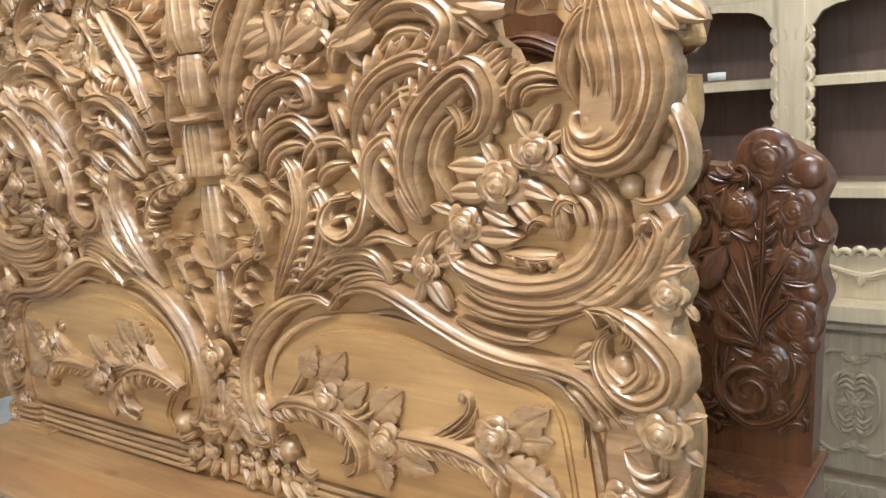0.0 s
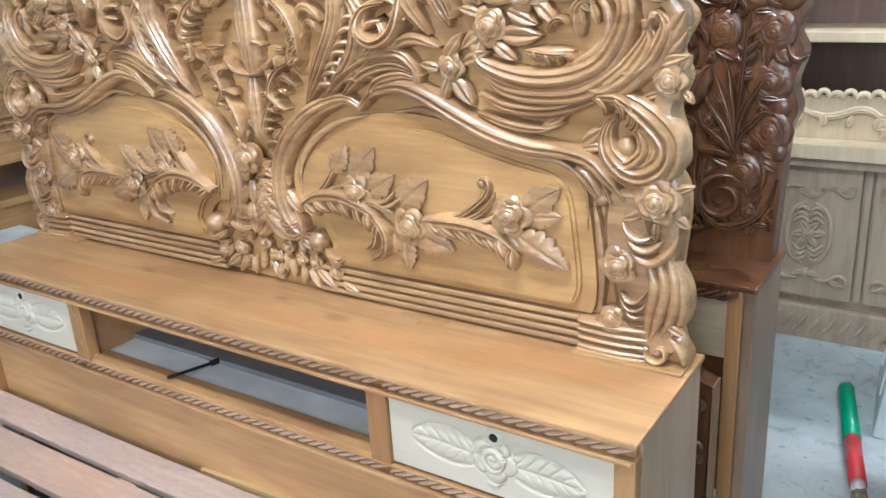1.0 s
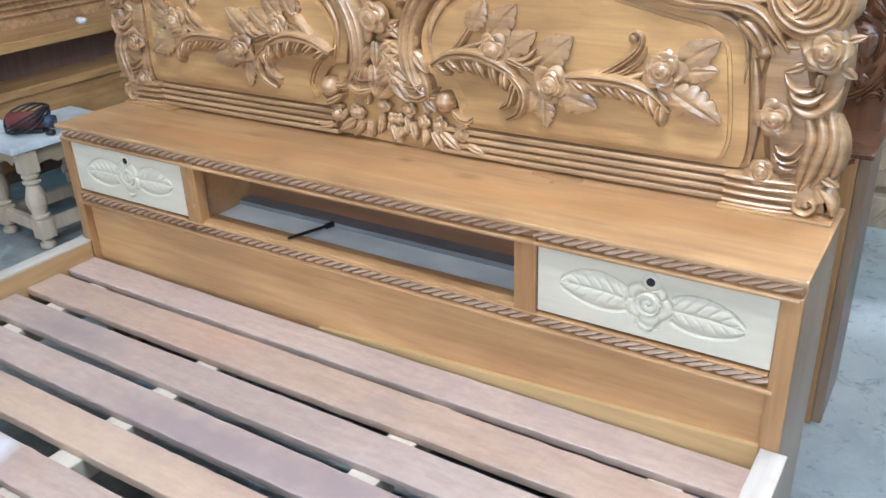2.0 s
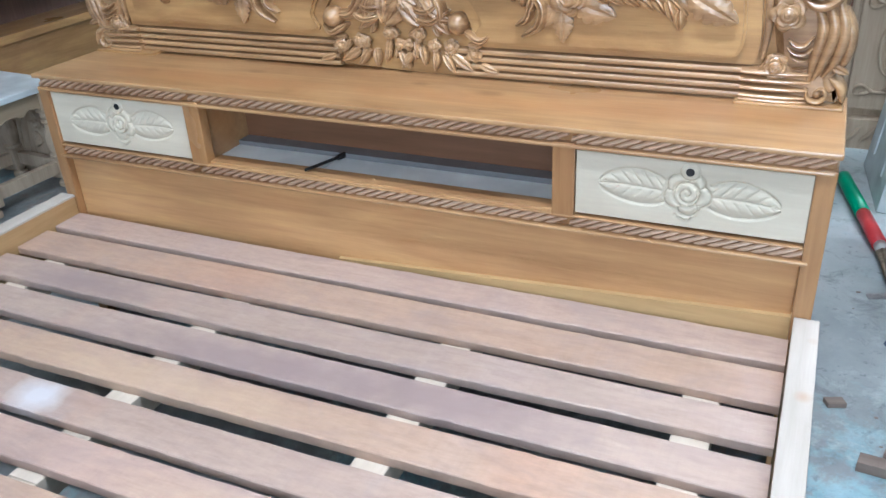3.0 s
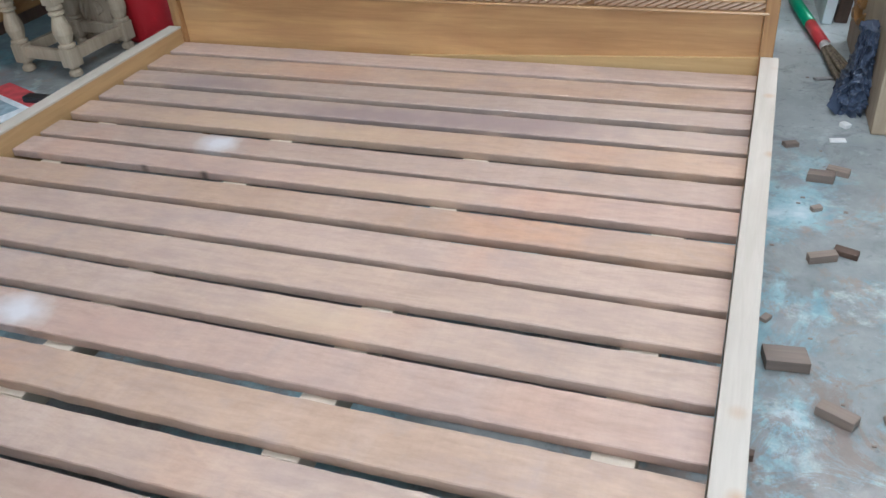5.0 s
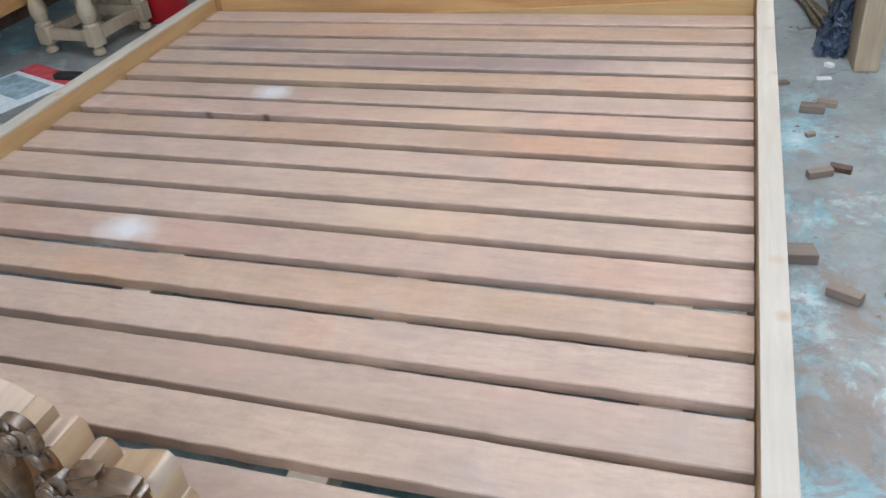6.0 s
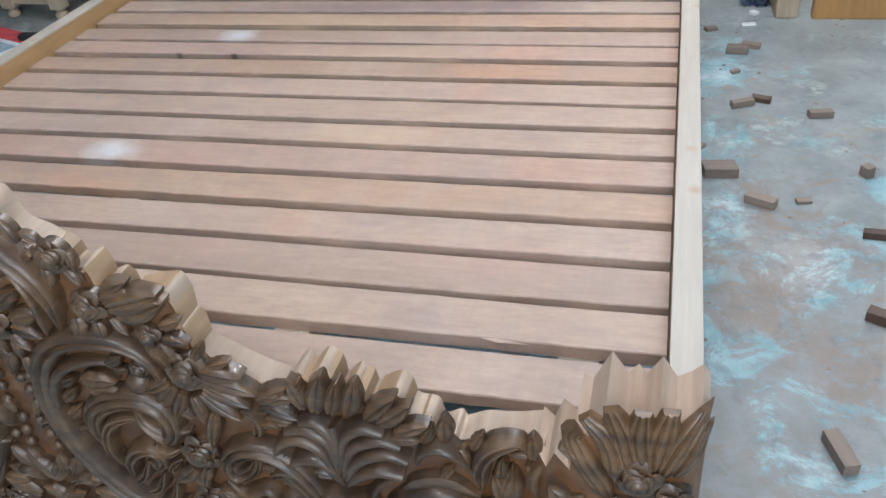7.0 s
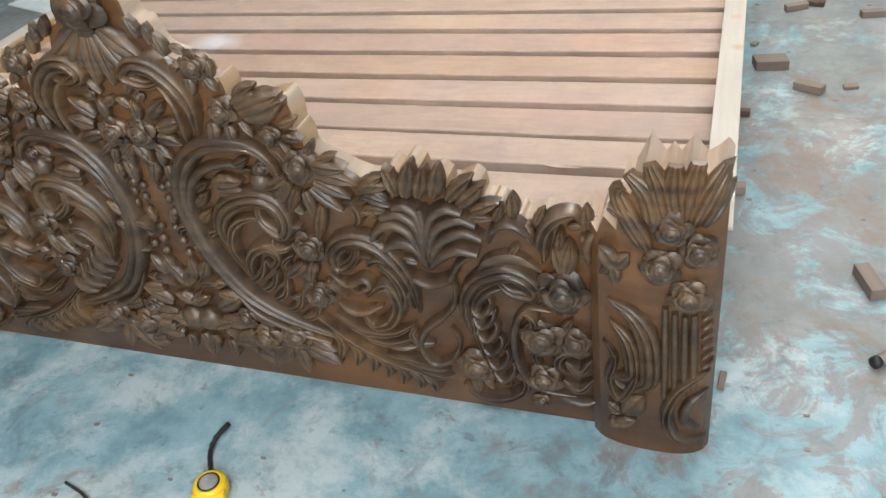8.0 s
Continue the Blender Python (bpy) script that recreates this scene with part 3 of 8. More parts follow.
for y0, y1, tone in zip(BACK, FRONT, TONES):
    bm = bmesh.new()
    wob = [rng.uniform(-0.006, 0.006) for _ in range(4)]
    lift = rng.uniform(-0.0015, 0.0015)
    n = 60
    rows = []
    for i in range(n):
        x = -0.929 + 1.858 * i / (n - 1)
        u = i / (n - 1)
        a = y0 + wob[0] * (1 - u) + 0.0016 * math.sin(7 * u + wob[1] * 900) + 0.0022 * noise.noise(Vector((x * 30, y0 * 50, 0)))
        b = y1 + wob[2] * (1 - u) + 0.0016 * math.sin(6 * u + wob[3] * 900) + 0.0026 * noise.noise(Vector((x * 26, y1 * 50, 3))) + 0.004 * max(0.0, noise.noise(Vector((x * 9, y1 * 50, 8))) - 0.35)
        top, low = 0.357 + lift, 0.3370 if y1 > -0.84 else 0.3368 if y1 > -1.58 else 0.3338
        rows.append([bm.verts.new(p) for p in ((x, a, low), (x, a, top - 0.002), (x, a - 0.002, top), (x, b + 0.002, top), (x, b, top - 0.002), (x, b, low))])
    for p, q in zip(rows, rows[1:]):
        for k in range(6):
            bm.faces.new((p[k], p[(k + 1) % 6], q[(k + 1) % 6], q[k]))
    bm.faces.new(rows[0]), bm.faces.new(rows[-1][::-1])
    bmesh.ops.recalc_face_normals(bm, faces=bm.faces[:])
    slat = part("slat", bm, SLAT, bed)
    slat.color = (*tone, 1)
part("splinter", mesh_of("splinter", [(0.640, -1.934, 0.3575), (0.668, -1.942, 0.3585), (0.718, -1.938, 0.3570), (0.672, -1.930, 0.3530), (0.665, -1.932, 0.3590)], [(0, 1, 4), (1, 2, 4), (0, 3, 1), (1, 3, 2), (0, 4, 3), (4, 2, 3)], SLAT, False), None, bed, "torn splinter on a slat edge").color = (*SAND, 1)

# ---- carving kit ----
class Board:
    """A carved board: where its face lies, what it is made of and what carries it."""

    def __init__(self, parent, material, face, rise=0.0):
        self.parent, self.material, self.face, self.rise, self.used = parent, material, face, rise, []
        self.fat, self.fringe, self.low, self.skew = 1.0, 0.0, 1.0, 0.0


def spine_points(ctrl):
    """Points spaced evenly along the smooth curve through ctrl."""
    dense = curve_points(ctrl, 10 * (len(ctrl) - 1) + 1)
    far = [0.0]
    for a, b in zip(dense, dense[1:]):
        far.append(far[-1] + (b - a).length)
    n, k, out = max(8, min(60, int(far[-1] / 0.0065))), 0, []
    for i in range(n):
        want = far[-1] * i / (n - 1)
        while k < len(far) - 2 and far[k + 1] < want:
            k += 1
        out.append(dense[k].lerp(dense[k + 1], min(1.0, (want - far[k]) / max(1e-9, far[k + 1] - far[k]))))
    return out


def curled(ctrl, size, turn=130):
    """The curve with a hook at its end, which goes on turning the way the curve turns."""
    (a, b), (c, d), (e, f) = ctrl[-3:]
    side = 1 if (c - a) * (f - d) - (d - b) * (e - c) > 0 else -1
    way, out = math.atan2(f - d, e - c), list(ctrl)
    for k in range(4):
        way += side * radians(turn / 4)
        step = size * (0.62 - 0.10 * k)
        e, f = e + step * math.cos(way), f + step * math.sin(way)
        out.append((e, f))
    return out


def ridge_geo(board, pts, w, h, lobes, ends, base, out):
    """Adds a rounded, grooved, tapering ridge along pts to out = (verts, faces)."""
    verts, faces = out
    scallops = max(2.0, sum((b - a).length for a, b in zip(pts, pts[1:])) / 0.024)
    n, m = len(pts), (7 if lobes == 1 else 4 * lobes + 1)
    first = len(verts)
    for i, p in enumerate(pts):
        s = i / (n - 1)
        way = (pts[min(i + 1, n - 1)] - pts[max(i - 1, 0)]).normalized()
        if i % 2 == 0:
            board.used.append((p.x, p.y, w * 0.5))
        f = min(ends[0] + (1 - ends[0]) * math.sin(min(1, s / 0.35) * math.pi / 2), ends[1] + (1 - ends[1]) * math.sin(min(1, (1 - s) / 0.45) * math.pi / 2))
        for j in range(m):
            u = -1 + 2 * j / (m - 1)
            swell = max(0.0, 1 - u * u) ** 0.5
            if lobes > 1:
                swell *= 0.66 + 0.34 * abs(math.sin(math.pi * lobes * (u + 1) / 2)) ** 0.6
            d = base + board.rise * min(1, 3 * swell) + h * (0.22 + 0.78 * f) * swell if 0 < j < m - 1 else -0.004
            cut = f * (1 + 0.16 * (abs(math.sin(math.pi * s * scallops)) ** 0.6 - 0.6) * (lobes > 2) * u * u)
            x, z = p.x - way.y * u * w / 2 * cut, p.y + way.x * u * w / 2 * cut
            verts.append((x, board.face(x) - d, z))
    for i in range(n - 1):
        for j in range(m - 1):
            q = first + i * m + j
            faces.append((q, q + 1, q + m + 1, q + m))
    faces.append(tuple(range(first, first + m)))
    faces.append(tuple(range(first + (n - 1) * m, first + n * m))[::-1])


def off_axis(skew, x):
    """How far the left half of a hand-carved board lies outside the mirror image of x."""
    return skew * max(0.0, min(1.0, x / 0.12, 1 - (x - 0.80) / 0.19))


def carved(board, name, mesh, matrix=None, mirror=True):
    if matrix is None:
        matrix, x = Matrix.Identity(4), sum(v.co.x for v in mesh.vertices) / len(mesh.vertices)
    else:
        x = matrix.translation.x
    for flip in ((1, -1) if mirror else (1,)):
        ob = new(name, mesh)
        ob.parent = board.parent
        ob.matrix_basis = Matrix.Translation((0 if flip > 0 else -off_axis(board.skew, x), 0, 0)) @ Matrix.Diagonal((flip, 1, 1, 1)) @ matrix


def ridge(board, ctrl, w, h=0.028, lobes=1, ends=(0.35, 0.2), base=0.0, mirror=True, name="scroll"):
    out = ([], [])
    if lobes > 2 and mirror and ends == (0.35, 0.2) and len(ctrl) > 2:
        ctrl, ends = curled(ctrl, w * board.fat), (0.10, 0.2)
    pts = spine_points(ctrl)
    h *= board.low
    ridge_geo(board, pts, w * board.fat, h, lobes, ends, base, out)
    inner = sum(p.x for p in pts) / len(pts) < 0.60 and min(p.y for p in pts) > 1.14
    if board.fringe and inner and lobes > 2 and mirror and len(ctrl) > 6:
        # leaf fingers along the outer side of a plume
        n, (a, b, c) = len(pts), (pts[0], pts[len(pts) // 2], pts[int(len(pts) * 0.8)])
        side = -1 if (b.x - a.x) * (c.y - b.y) - (b.y - a.y) * (c.x - b.x) > 0 else 1
        count = int(0.55 * sum((q - p).length for p, q in zip(pts, pts[1:])) / 0.021)
        for k in range(count):
            i = int((0.16 + 0.50 * k / max(1, count - 1)) * (n - 1))
            way = (pts[i + 1] - pts[i - 1]).normalized()
            p = pts[i] + Vector((-way.y, way.x, 0)) * side * w * 0.30
            turn, step, line = math.atan2(way.y, way.x) + side * radians(16), board.fringe * (0.010 + 0.10 * w), []
            for q in range(5):
                line.append((p.x, p.y))
                p = p + step * Vector((math.cos(turn), math.sin(turn), 0))
                turn += side * radians(20)
            finger = ([], [])
            ridge_geo(board, curve_points(line, 8), 0.017, h * 0.8, 1, (0.7, 0.25), 0.0, finger)
            carved(board, "leaf_finger", mesh_of("leaf_finger", *finger, board.material))
    carved(board, name, mesh_of(name, *out, board.material), None, mirror)


def feather(board, ctrl, count, length, side, w=0.016, h=0.03, sweep=24, mirror=True, lean=22):
    """An acanthus leaf: a rib with hooked fingers that peel off to one side (or to both, side = 0)."""
    out = ([], [])
    pts = spine_points(ctrl)
    n = len(pts)
    ridge_geo(board, pts, w * 1.3, h, 2, (0.5, 0.2), 0.0, out)
    for way_side in ((side,) if side else (1, -1)):
        for k in range(count):
            s = 0.06 + 0.86 * k / max(1, count - 1)
            i = int(s * (n - 1))
            way = pts[min(i + 1, n - 1)] - pts[max(i - 1, 0)]
            a = math.atan2(way.y, way.x) + way_side * radians(lean)
            step = length * (0.62 + 0.38 * math.sin(math.pi * (0.15 + 0.8 * s))) / 4
            p, line = Vector(pts[i]), []
            for q in range(5):
                line.append((p.x, p.y))
                p = p + step * Vector((math.cos(a), math.sin(a), 0))
                a += way_side * radians(sweep + 6 * q)
            ridge_geo(board, curve_points(line, 9), w, h * 0.9, 2, (0.6, 0.35), 0.003 * (k % 2), out)
    carved(board, "acanthus_leaf", mesh_of("acanthus_leaf", *out, board.material), None, mirror)


def rose_mesh(material, seed):
    """A carved rose of radius 1, which rises towards -y."""
    rnd = random.Random(seed)
    verts, faces = [], []

    verts.append((0, 0.3, 0))

    def petal(mid, spread, r0, r1, d0, d1, curl):
        o, na, nr = len(verts), 7, 6
        faces.extend((0, o + j + 1, o + j) for j in range(na - 1))
        for i in range(nr):
            for j in range(na):
                v = j / (na - 1) * 2 - 1
                u = i / (nr - 1)
                r = r0 + (r1 - r0) * u * (1 - 0.28 * v * v * u)
                a = mid + v * spread * (0.75 + 0.25 * math.sin(math.pi * (0.2 + 0.8 * u)))
                d = d0 + (d1 - d0) * math.sin(u * math.pi * 0.62) - curl * u * u * 0.8 + 0.10 * v * v * u
                if i == nr - 1:
                    d -= 0.09
                verts.append((r * math.cos(a), -d, r * math.sin(a)))
        for i in range(nr - 1):
            for j in range(na - 1):
                q = o + i * na + j
                faces.append((q, q + 1, q + na + 1, q + na))
    turn = rnd.uniform(0, 6)
    for k in range(5):
        petal(turn + k * 2 * math.pi / 5, 0.70, 0.22, 1.0 * rnd.uniform(0.9, 1.08), 0.10, 0.36, 0.16)
    for k in range(4):
        petal(turn + 0.5 + k * math.pi / 2, 0.86, 0.12, 0.74 * rnd.uniform(0.92, 1.06), 0.24, 0.50, 0.07)
    o, na, nr = len(verts), 18, 11
    for i in range(nr):
        for j in range(na):
            u, a = i / (nr - 1), 2 * math.pi * j / na
            r = 0.50 * math.cos(u * math.pi / 2)
            whorl = (2.6 * u - a / (2 * math.pi)) % 1
            d = 0.30 + 0.44 * math.sin(u * math.pi / 2) - 0.075 * math.exp(-((whorl - 0.5) / 0.16) ** 2)
            verts.append((r * math.cos(a), -d, r * math.sin(a)))
    for i in range(nr - 1):
        for j in range(na):
            faces.append((o + i * na + j, o + i * na + (j + 1) % na, o + (i + 1) * na + (j + 1) % na, o + (i + 1) * na + j))
    faces.extend((0, o + (j + 1) % na, o + j) for j in range(na))
    a, n = len(verts), 20
    for r, y in ((0.78, 0.55), (0.78, -0.06), (0.30, -0.30)):
        verts.extend((r * math.cos(2 * math.pi * k / n), y, r * math.sin(2 * math.pi * k / n)) for k in range(n))
    for ring in (a, a + n):
        faces.extend((ring + k, ring + (k + 1) % n, ring + n + (k + 1) % n, ring + n + k) for k in range(n))
    faces.extend((0, a + k, a + (k + 1) % n) for k in range(n))
    return mesh_of("rose", verts, faces, material)


def blade_mesh(material, bend, notch):
    """A slim pointed leaf of length 1 along +x, folded along its rib, bent to one side."""
    verts, faces, n, m = [], [], 15, 9
    for i in range(n):
        s = i / (n - 1)
        half = 0.235 * math.sin(math.pi * min(1, 0.08 + 0.92 * s) ** 0.9) ** 0.75 * (1 - 0.1 * s) + 0.008
        half *= 1 - notch * (0.5 - abs((s * 3) % 1 - 0.5)) * (0.15 < s < 0.9)
        for j in range(m):
            v = j / (m - 1) * 2 - 1
            swell = math.sin(math.pi * min(1, abs(v) * 0.85 + 0.12)) ** 0.6 if j not in (0, m - 1) else 0.1
            d = 0.04 + (0.10 + 0.16 * math.sin(math.pi * (0.1 + 0.8 * s))) * swell
            verts.append((s, -d, v * half + bend * s * s))
    for i in range(n - 1):
        for j in range(m - 1):
            q = i * m + j
            faces.append((q, q + m, q + m + 1, q + 1))
    rim = [i * m for i in range(n)] + [(n - 1) * m + j for j in range(1, m)] + [i * m + m - 1 for i in range(n - 2, -1, -1)] + [j for j in range(m - 2, 0, -1)]
    o, k = len(verts), len(rim)
    verts.extend(verts[r] for r in rim)
    verts.extend((verts[r][0], 0.32, verts[r][2]) for r in rim)
    faces.extend((o + a, o + (a + 1) % k, o + k + (a + 1) % k, o + k + a) for a in range(k))
    return mesh_of("leaf", verts, faces, material)


def leaf_mesh(material, teeth, arch):
    """A leaf of length 1 along +x, with a cut edge, a mid rib, side veins and upright sides."""
    verts, faces, n, m = [], [], 6 * teeth + 1, 9
    for i in range(n):
        s = i / (n - 1)
        half = 0.36 * math.sin(math.pi * min(1, 0.05 + 0.95 * s) ** 0.85) ** 0.8 * (1 - 0.22 * s) + 0.010
        half *= 0.76 + 0.24 * abs(math.sin(math.pi * s * teeth)) ** 0.55
        for j in range(m):
            v = j / (m - 1) * 2 - 1
            fold = abs(math.sin(math.pi * (s * teeth - abs(v) * 0.85))) ** 0.55 - 0.55
            d = 0.11 + arch * math.sin(math.pi * (0.15 + 0.8 * s)) * (1 - 0.8 * v * v) - 0.05 * (j == m // 2) + 0.045 * fold * min(1, 2.5 * abs(v)) * (1 - s * 0.5)
            verts.append((s + 0.05 * abs(v), -d, v * half))
    for i in range(n - 1):
        for j in range(m - 1):
            q = i * m + j
            faces.append((q, q + m, q + m + 1, q + 1))
    rim = [i * m for i in range(n)] + [(n - 1) * m + j for j in range(1, m)] + [i * m + m - 1 for i in range(n - 2, -1, -1)] + [j for j in range(m - 2, 0, -1)]
    o, k = len(verts), len(rim)
    verts.extend(verts[r] for r in rim)
    verts.extend((verts[r][0] * 0.97 + 0.01, 0.32, verts[r][2] * 0.9) for r in rim)
    faces.extend((o + a, o + (a + 1) % k, o + k + (a + 1) % k, o + k + a) for a in range(k))
    return mesh_of("leaf", verts, faces, material)


def kit(board, broad=False):
    board.roses = [rose_mesh(board.material, k) for k in range(4)]
    if broad:
        board.leaves = [leaf_mesh(board.material, 4, 0.13), leaf_mesh(board.material, 5, 0.15), leaf_mesh(board.material, 3, 0.10)]
    else:
        board.leaves = [blade_mesh(board.material, 0.10, 0.0), blade_mesh(board.material, -0.10, 0.35), blade_mesh(board.material, 0.02, 0.25)]
    dome = bmesh.new()
    bmesh.ops.create_uvsphere(dome, u_segments=14, v_segments=8, radius=1)
    ball = bpy.data.meshes.new("bead")
    dome.to_mesh(ball)
    dome.free()
    ball.materials.append(board.material)
    ball.shade_smooth()
    board.ball, board.wide = ball, 1.0 if broad else 1.35
    board.count = 0


def laid(board, x, z, angle, sx, sy, sz, lift=0.0, tip=0.0):
    board.used.extend((x + f * sx * math.cos(radians(angle)), z + f * sx * math.sin(radians(angle)), sx * 0.3) for f in (0, 0.35, 0.7))
    return Matrix.Translation((x, board.face(x) - lift - board.rise, z)) @ Matrix.Rotation(-radians(angle), 4, "Y") @ Matrix.Rotation(radians(tip), 4, "Z") @ Matrix.Diagonal((sx, sy, sz, 1))


def rose(board, x, z, r, deep=0.9, lift=0.004, mirror=True):
    board.count += 1
    carved(board, "rose", board.roses[board.count % 4], laid(board, x, z, board.count * 37 % 90, r, r * deep, r, lift), mirror)


def leaf(board, x, z, angle, length, wide=1.0, lift=0.006, tip=0.0, mirror=True):
    """A leaf whose foot is at x, z and which points along angle (0 to the right, 90 up)."""
    board.count += 1
    carved(board, "leaf", board.leaves[board.count % 3], laid(board, x, z, angle, length, length * (0.55 if length > 0.06 else 0.75), length * wide * board.wide, lift, tip), mirror)


def bead(board, x, z, r, deep=1.0, mirror=True):
    carved(board, "bead", board.ball, laid(board, x, z, 0, r, r * deep, r), mirror)


def posy(board, x, z, r, count, start=0, mirror=True):
    """A rose with leaves fanned round it."""
    for k in range(count):
        a = start + 360 * k / count
        leaf(board, x + 0.6 * r * math.cos(radians(a)), z + 0.6 * r * math.sin(radians(a)), a + 12, r * 1.5, 1.1, 0.003, mirror=mirror)
    rose(board, x, z, r, mirror=mirror)


def fill(board, inside, x0, x1, z0, z1, seed, gap=0.014, size=0.044, h=0.028):
    """Small hooked leaves and curls in what the large carving leaves bare."""
    rnd = random.Random(seed)
    for k in range(2600):
        x, z = rnd.uniform(x0, x1), rnd.uniform(z0, z1)
        if not inside(x, z) or any((x - u) ** 2 + (z - v) ** 2 < (gap + 0.7 * r) ** 2 for u, v, r in board.used):
            continue
        a = 360 * noise.noise(Vector((x * 4.5, z * 4.5, seed))) + 90
        s = size * rnd.uniform(0.75, 1.25)
        kind = rnd.random()
        if kind < 0.40:
            leaf(board, x, z, a, s * 1.1, rnd.uniform(0.65, 0.95), 0.002)
        elif kind < 0.5:
            rose(board, x, z, s * 0.42)
        else:
            side, p, line, way = rnd.choice((-1, 1)), Vector((x, z)), [], radians(a)
            for q in range(6):
                line.append((p.x, p.y))
                p = p + s * 0.32 * Vector((math.cos(way), math.sin(way)))
                way += side * radians(16 + 11 * q)
            ridge(board, line, s * 0.42, h * rnd.uniform(0.8, 1.1), 2, (0.35, 0.45))

# ---- carved boards of the bed ----
def smooth_line(ctrl, per=6):
    return [(p.x, p.y) for p in curve_points(ctrl, per * (len(ctrl) - 1) + 1)]


def mirrored(half):
    """A closed outline from its right half, which starts at the foot and ends on the axis."""
    left = [(-x, z) for x, z in reversed(half) if x > 1e-4]
    return half + left


HB = Board(headboard, HONEY, lambda x: 0.258, 0.013)
kit(HB)
SKEW = 0.052
HB.wide, HB.fringe, HB.low, HB.skew = 1.0, 0.8, 0.82, SKEW
flank = smooth_line([(0.976, 0.752), (0.976, 0.775), (0.962, 0.80), (0.953, 0.85), (0.950, 0.905), (0.955, 0.96), (0.961, 1.03), (0.957, 1.075), (0.938, 1.115), (0.950, 1.16), (0.938, 1.205), (0.955, 1.255), (0.940, 1.298), (0.960, 1.345), (0.933, 1.385), (0.942, 1.42), (0.966, 1.475), (0.966, 1.534)])
flank = [(x - 0.020, z) for x, z in flank]
crown = smooth_line([(0.908, 1.538), (0.912, 1.572), (0.952, 1.574), (0.936, 1.63), (0.912, 1.69), (0.84, 1.78), (0.70, 1.84), (0.55, 1.90), (0.40, 1.98), (0.24, 2.06), (0.10, 2.10), (0.0, 2.11)])
holes = []
for loop in ([(0.648, 1.647), (0.684, 1.644), (0.715, 1.633), (0.755, 1.632), (0.769, 1.617), (0.756, 1.594), (0.747, 1.566), (0.715, 1.561), (0.687, 1.571), (0.678, 1.591), (0.653, 1.611)], [(0.484, 1.616), (0.508, 1.636), (0.55, 1.627), (0.563, 1.597), (0.526, 1.596)],
             [(0.306, 1.503), (0.337, 1.508), (0.352, 1.48), (0.32, 1.486)], [(0.322, 1.345), (0.35, 1.358), (0.376, 1.336), (0.369, 1.312), (0.343, 1.306)],
             [(0.118, 1.55), (0.081, 1.591), (0.064, 1.546), (0.088, 1.468), (0.126, 1.46)], [(0.545, 1.665), (0.472, 1.665), (0.485, 1.648), (0.535, 1.648)]):
    holes.append(loop)
    holes.append([(-x - off_axis(SKEW, x), z) for x, z in loop])
rim_half = flank + crown
bm = slab([(0.0, 0.752)] + rim_half + [(-x - off_axis(SKEW, x), z) for x, z in reversed(rim_half) if x > 1e-4], holes, 0.258, 0.292)
rim = [e for e in bm.edges if len(e.link_faces) == 2 and e.calc_face_angle(0) > 0.8 and e.verts[0].co.y < 0.26 and e.verts[1].co.y < 0.26 and abs(e.verts[0].co.x) > 0.85]
bmesh.ops.bevel(bm, geom=rim, offset=0.018, segments=4, affect="EDGES", profile=0.5)
part("back_board", bm, HONEY_PLAIN, headboard)
ridge(HB, [(x - 0.018, z) for x, z in flank[9:-8:3]], 0.044, 0.016, 1, (0.6, 0.6), name="edge_bead")
field = smooth_line([(0.118, 0.941), (0.108, 1.015), (0.155, 1.084), (0.251, 1.128), (0.362, 1.145), (0.461, 1.140), (0.55, 1.117), (0.634, 1.098), (0.703, 1.083), (0.739, 1.052), (0.752, 0.98), (0.760, 0.89), (0.752, 0.850), (0.737, 0.838)])
field += smooth_line([(0.488, 0.838), (0.200, 0.838), (0.192, 0.885), (0.165, 0.930), (0.123, 0.945)])
for s in (1, -1):
    bm = slab([(x if s > 0 else -x - SKEW, z) for x, z in field], [], 0.2325, 0.260)
    rim = [e for e in bm.edges if len(e.link_faces) == 2 and abs(e.calc_face_angle(0)) > 0.8 and e.verts[0].co.y < 0.24 and e.verts[1].co.y < 0.24]
    bmesh.ops.bevel(bm, geom=rim, offset=0.006, segments=2, affect="EDGES")
    part("panel", bm, HONEY_PLAIN, headboard, "smooth raised panel")

    rim_line = [(0.44 + 1.09 * (x - 0.44), max(0.826, 0.985 + 1.16 * (z - 0.985))) for x, z in field]
    rim_line = [p for p, q in zip(rim_line, rim_line[1:] + rim_line[:1]) if math.dist(p, q) > 1e-4]
    part("margin", slab([(x if s > 0 else -x - SKEW, z) for x, z in rim_line], [], 0.2445, 0.262), HONEY_PLAIN, headboard)

HP = Board(headboard, HONEY, lambda x: 0.2325)
kit(HP, True)
HP.skew = SKEW

FB = Board(footboard, UMBER, lambda x: -2.199, 0.004)
kit(FB)
FB.fat = 1.28


def post_face(x):
    u = abs(x) - 0.893
    u = min(1.0, -u / 0.120 if u < 0 else u / 0.078)
    return -2.200 - 0.043 * math.sqrt(max(0.0, 1 - u ** 2.6))


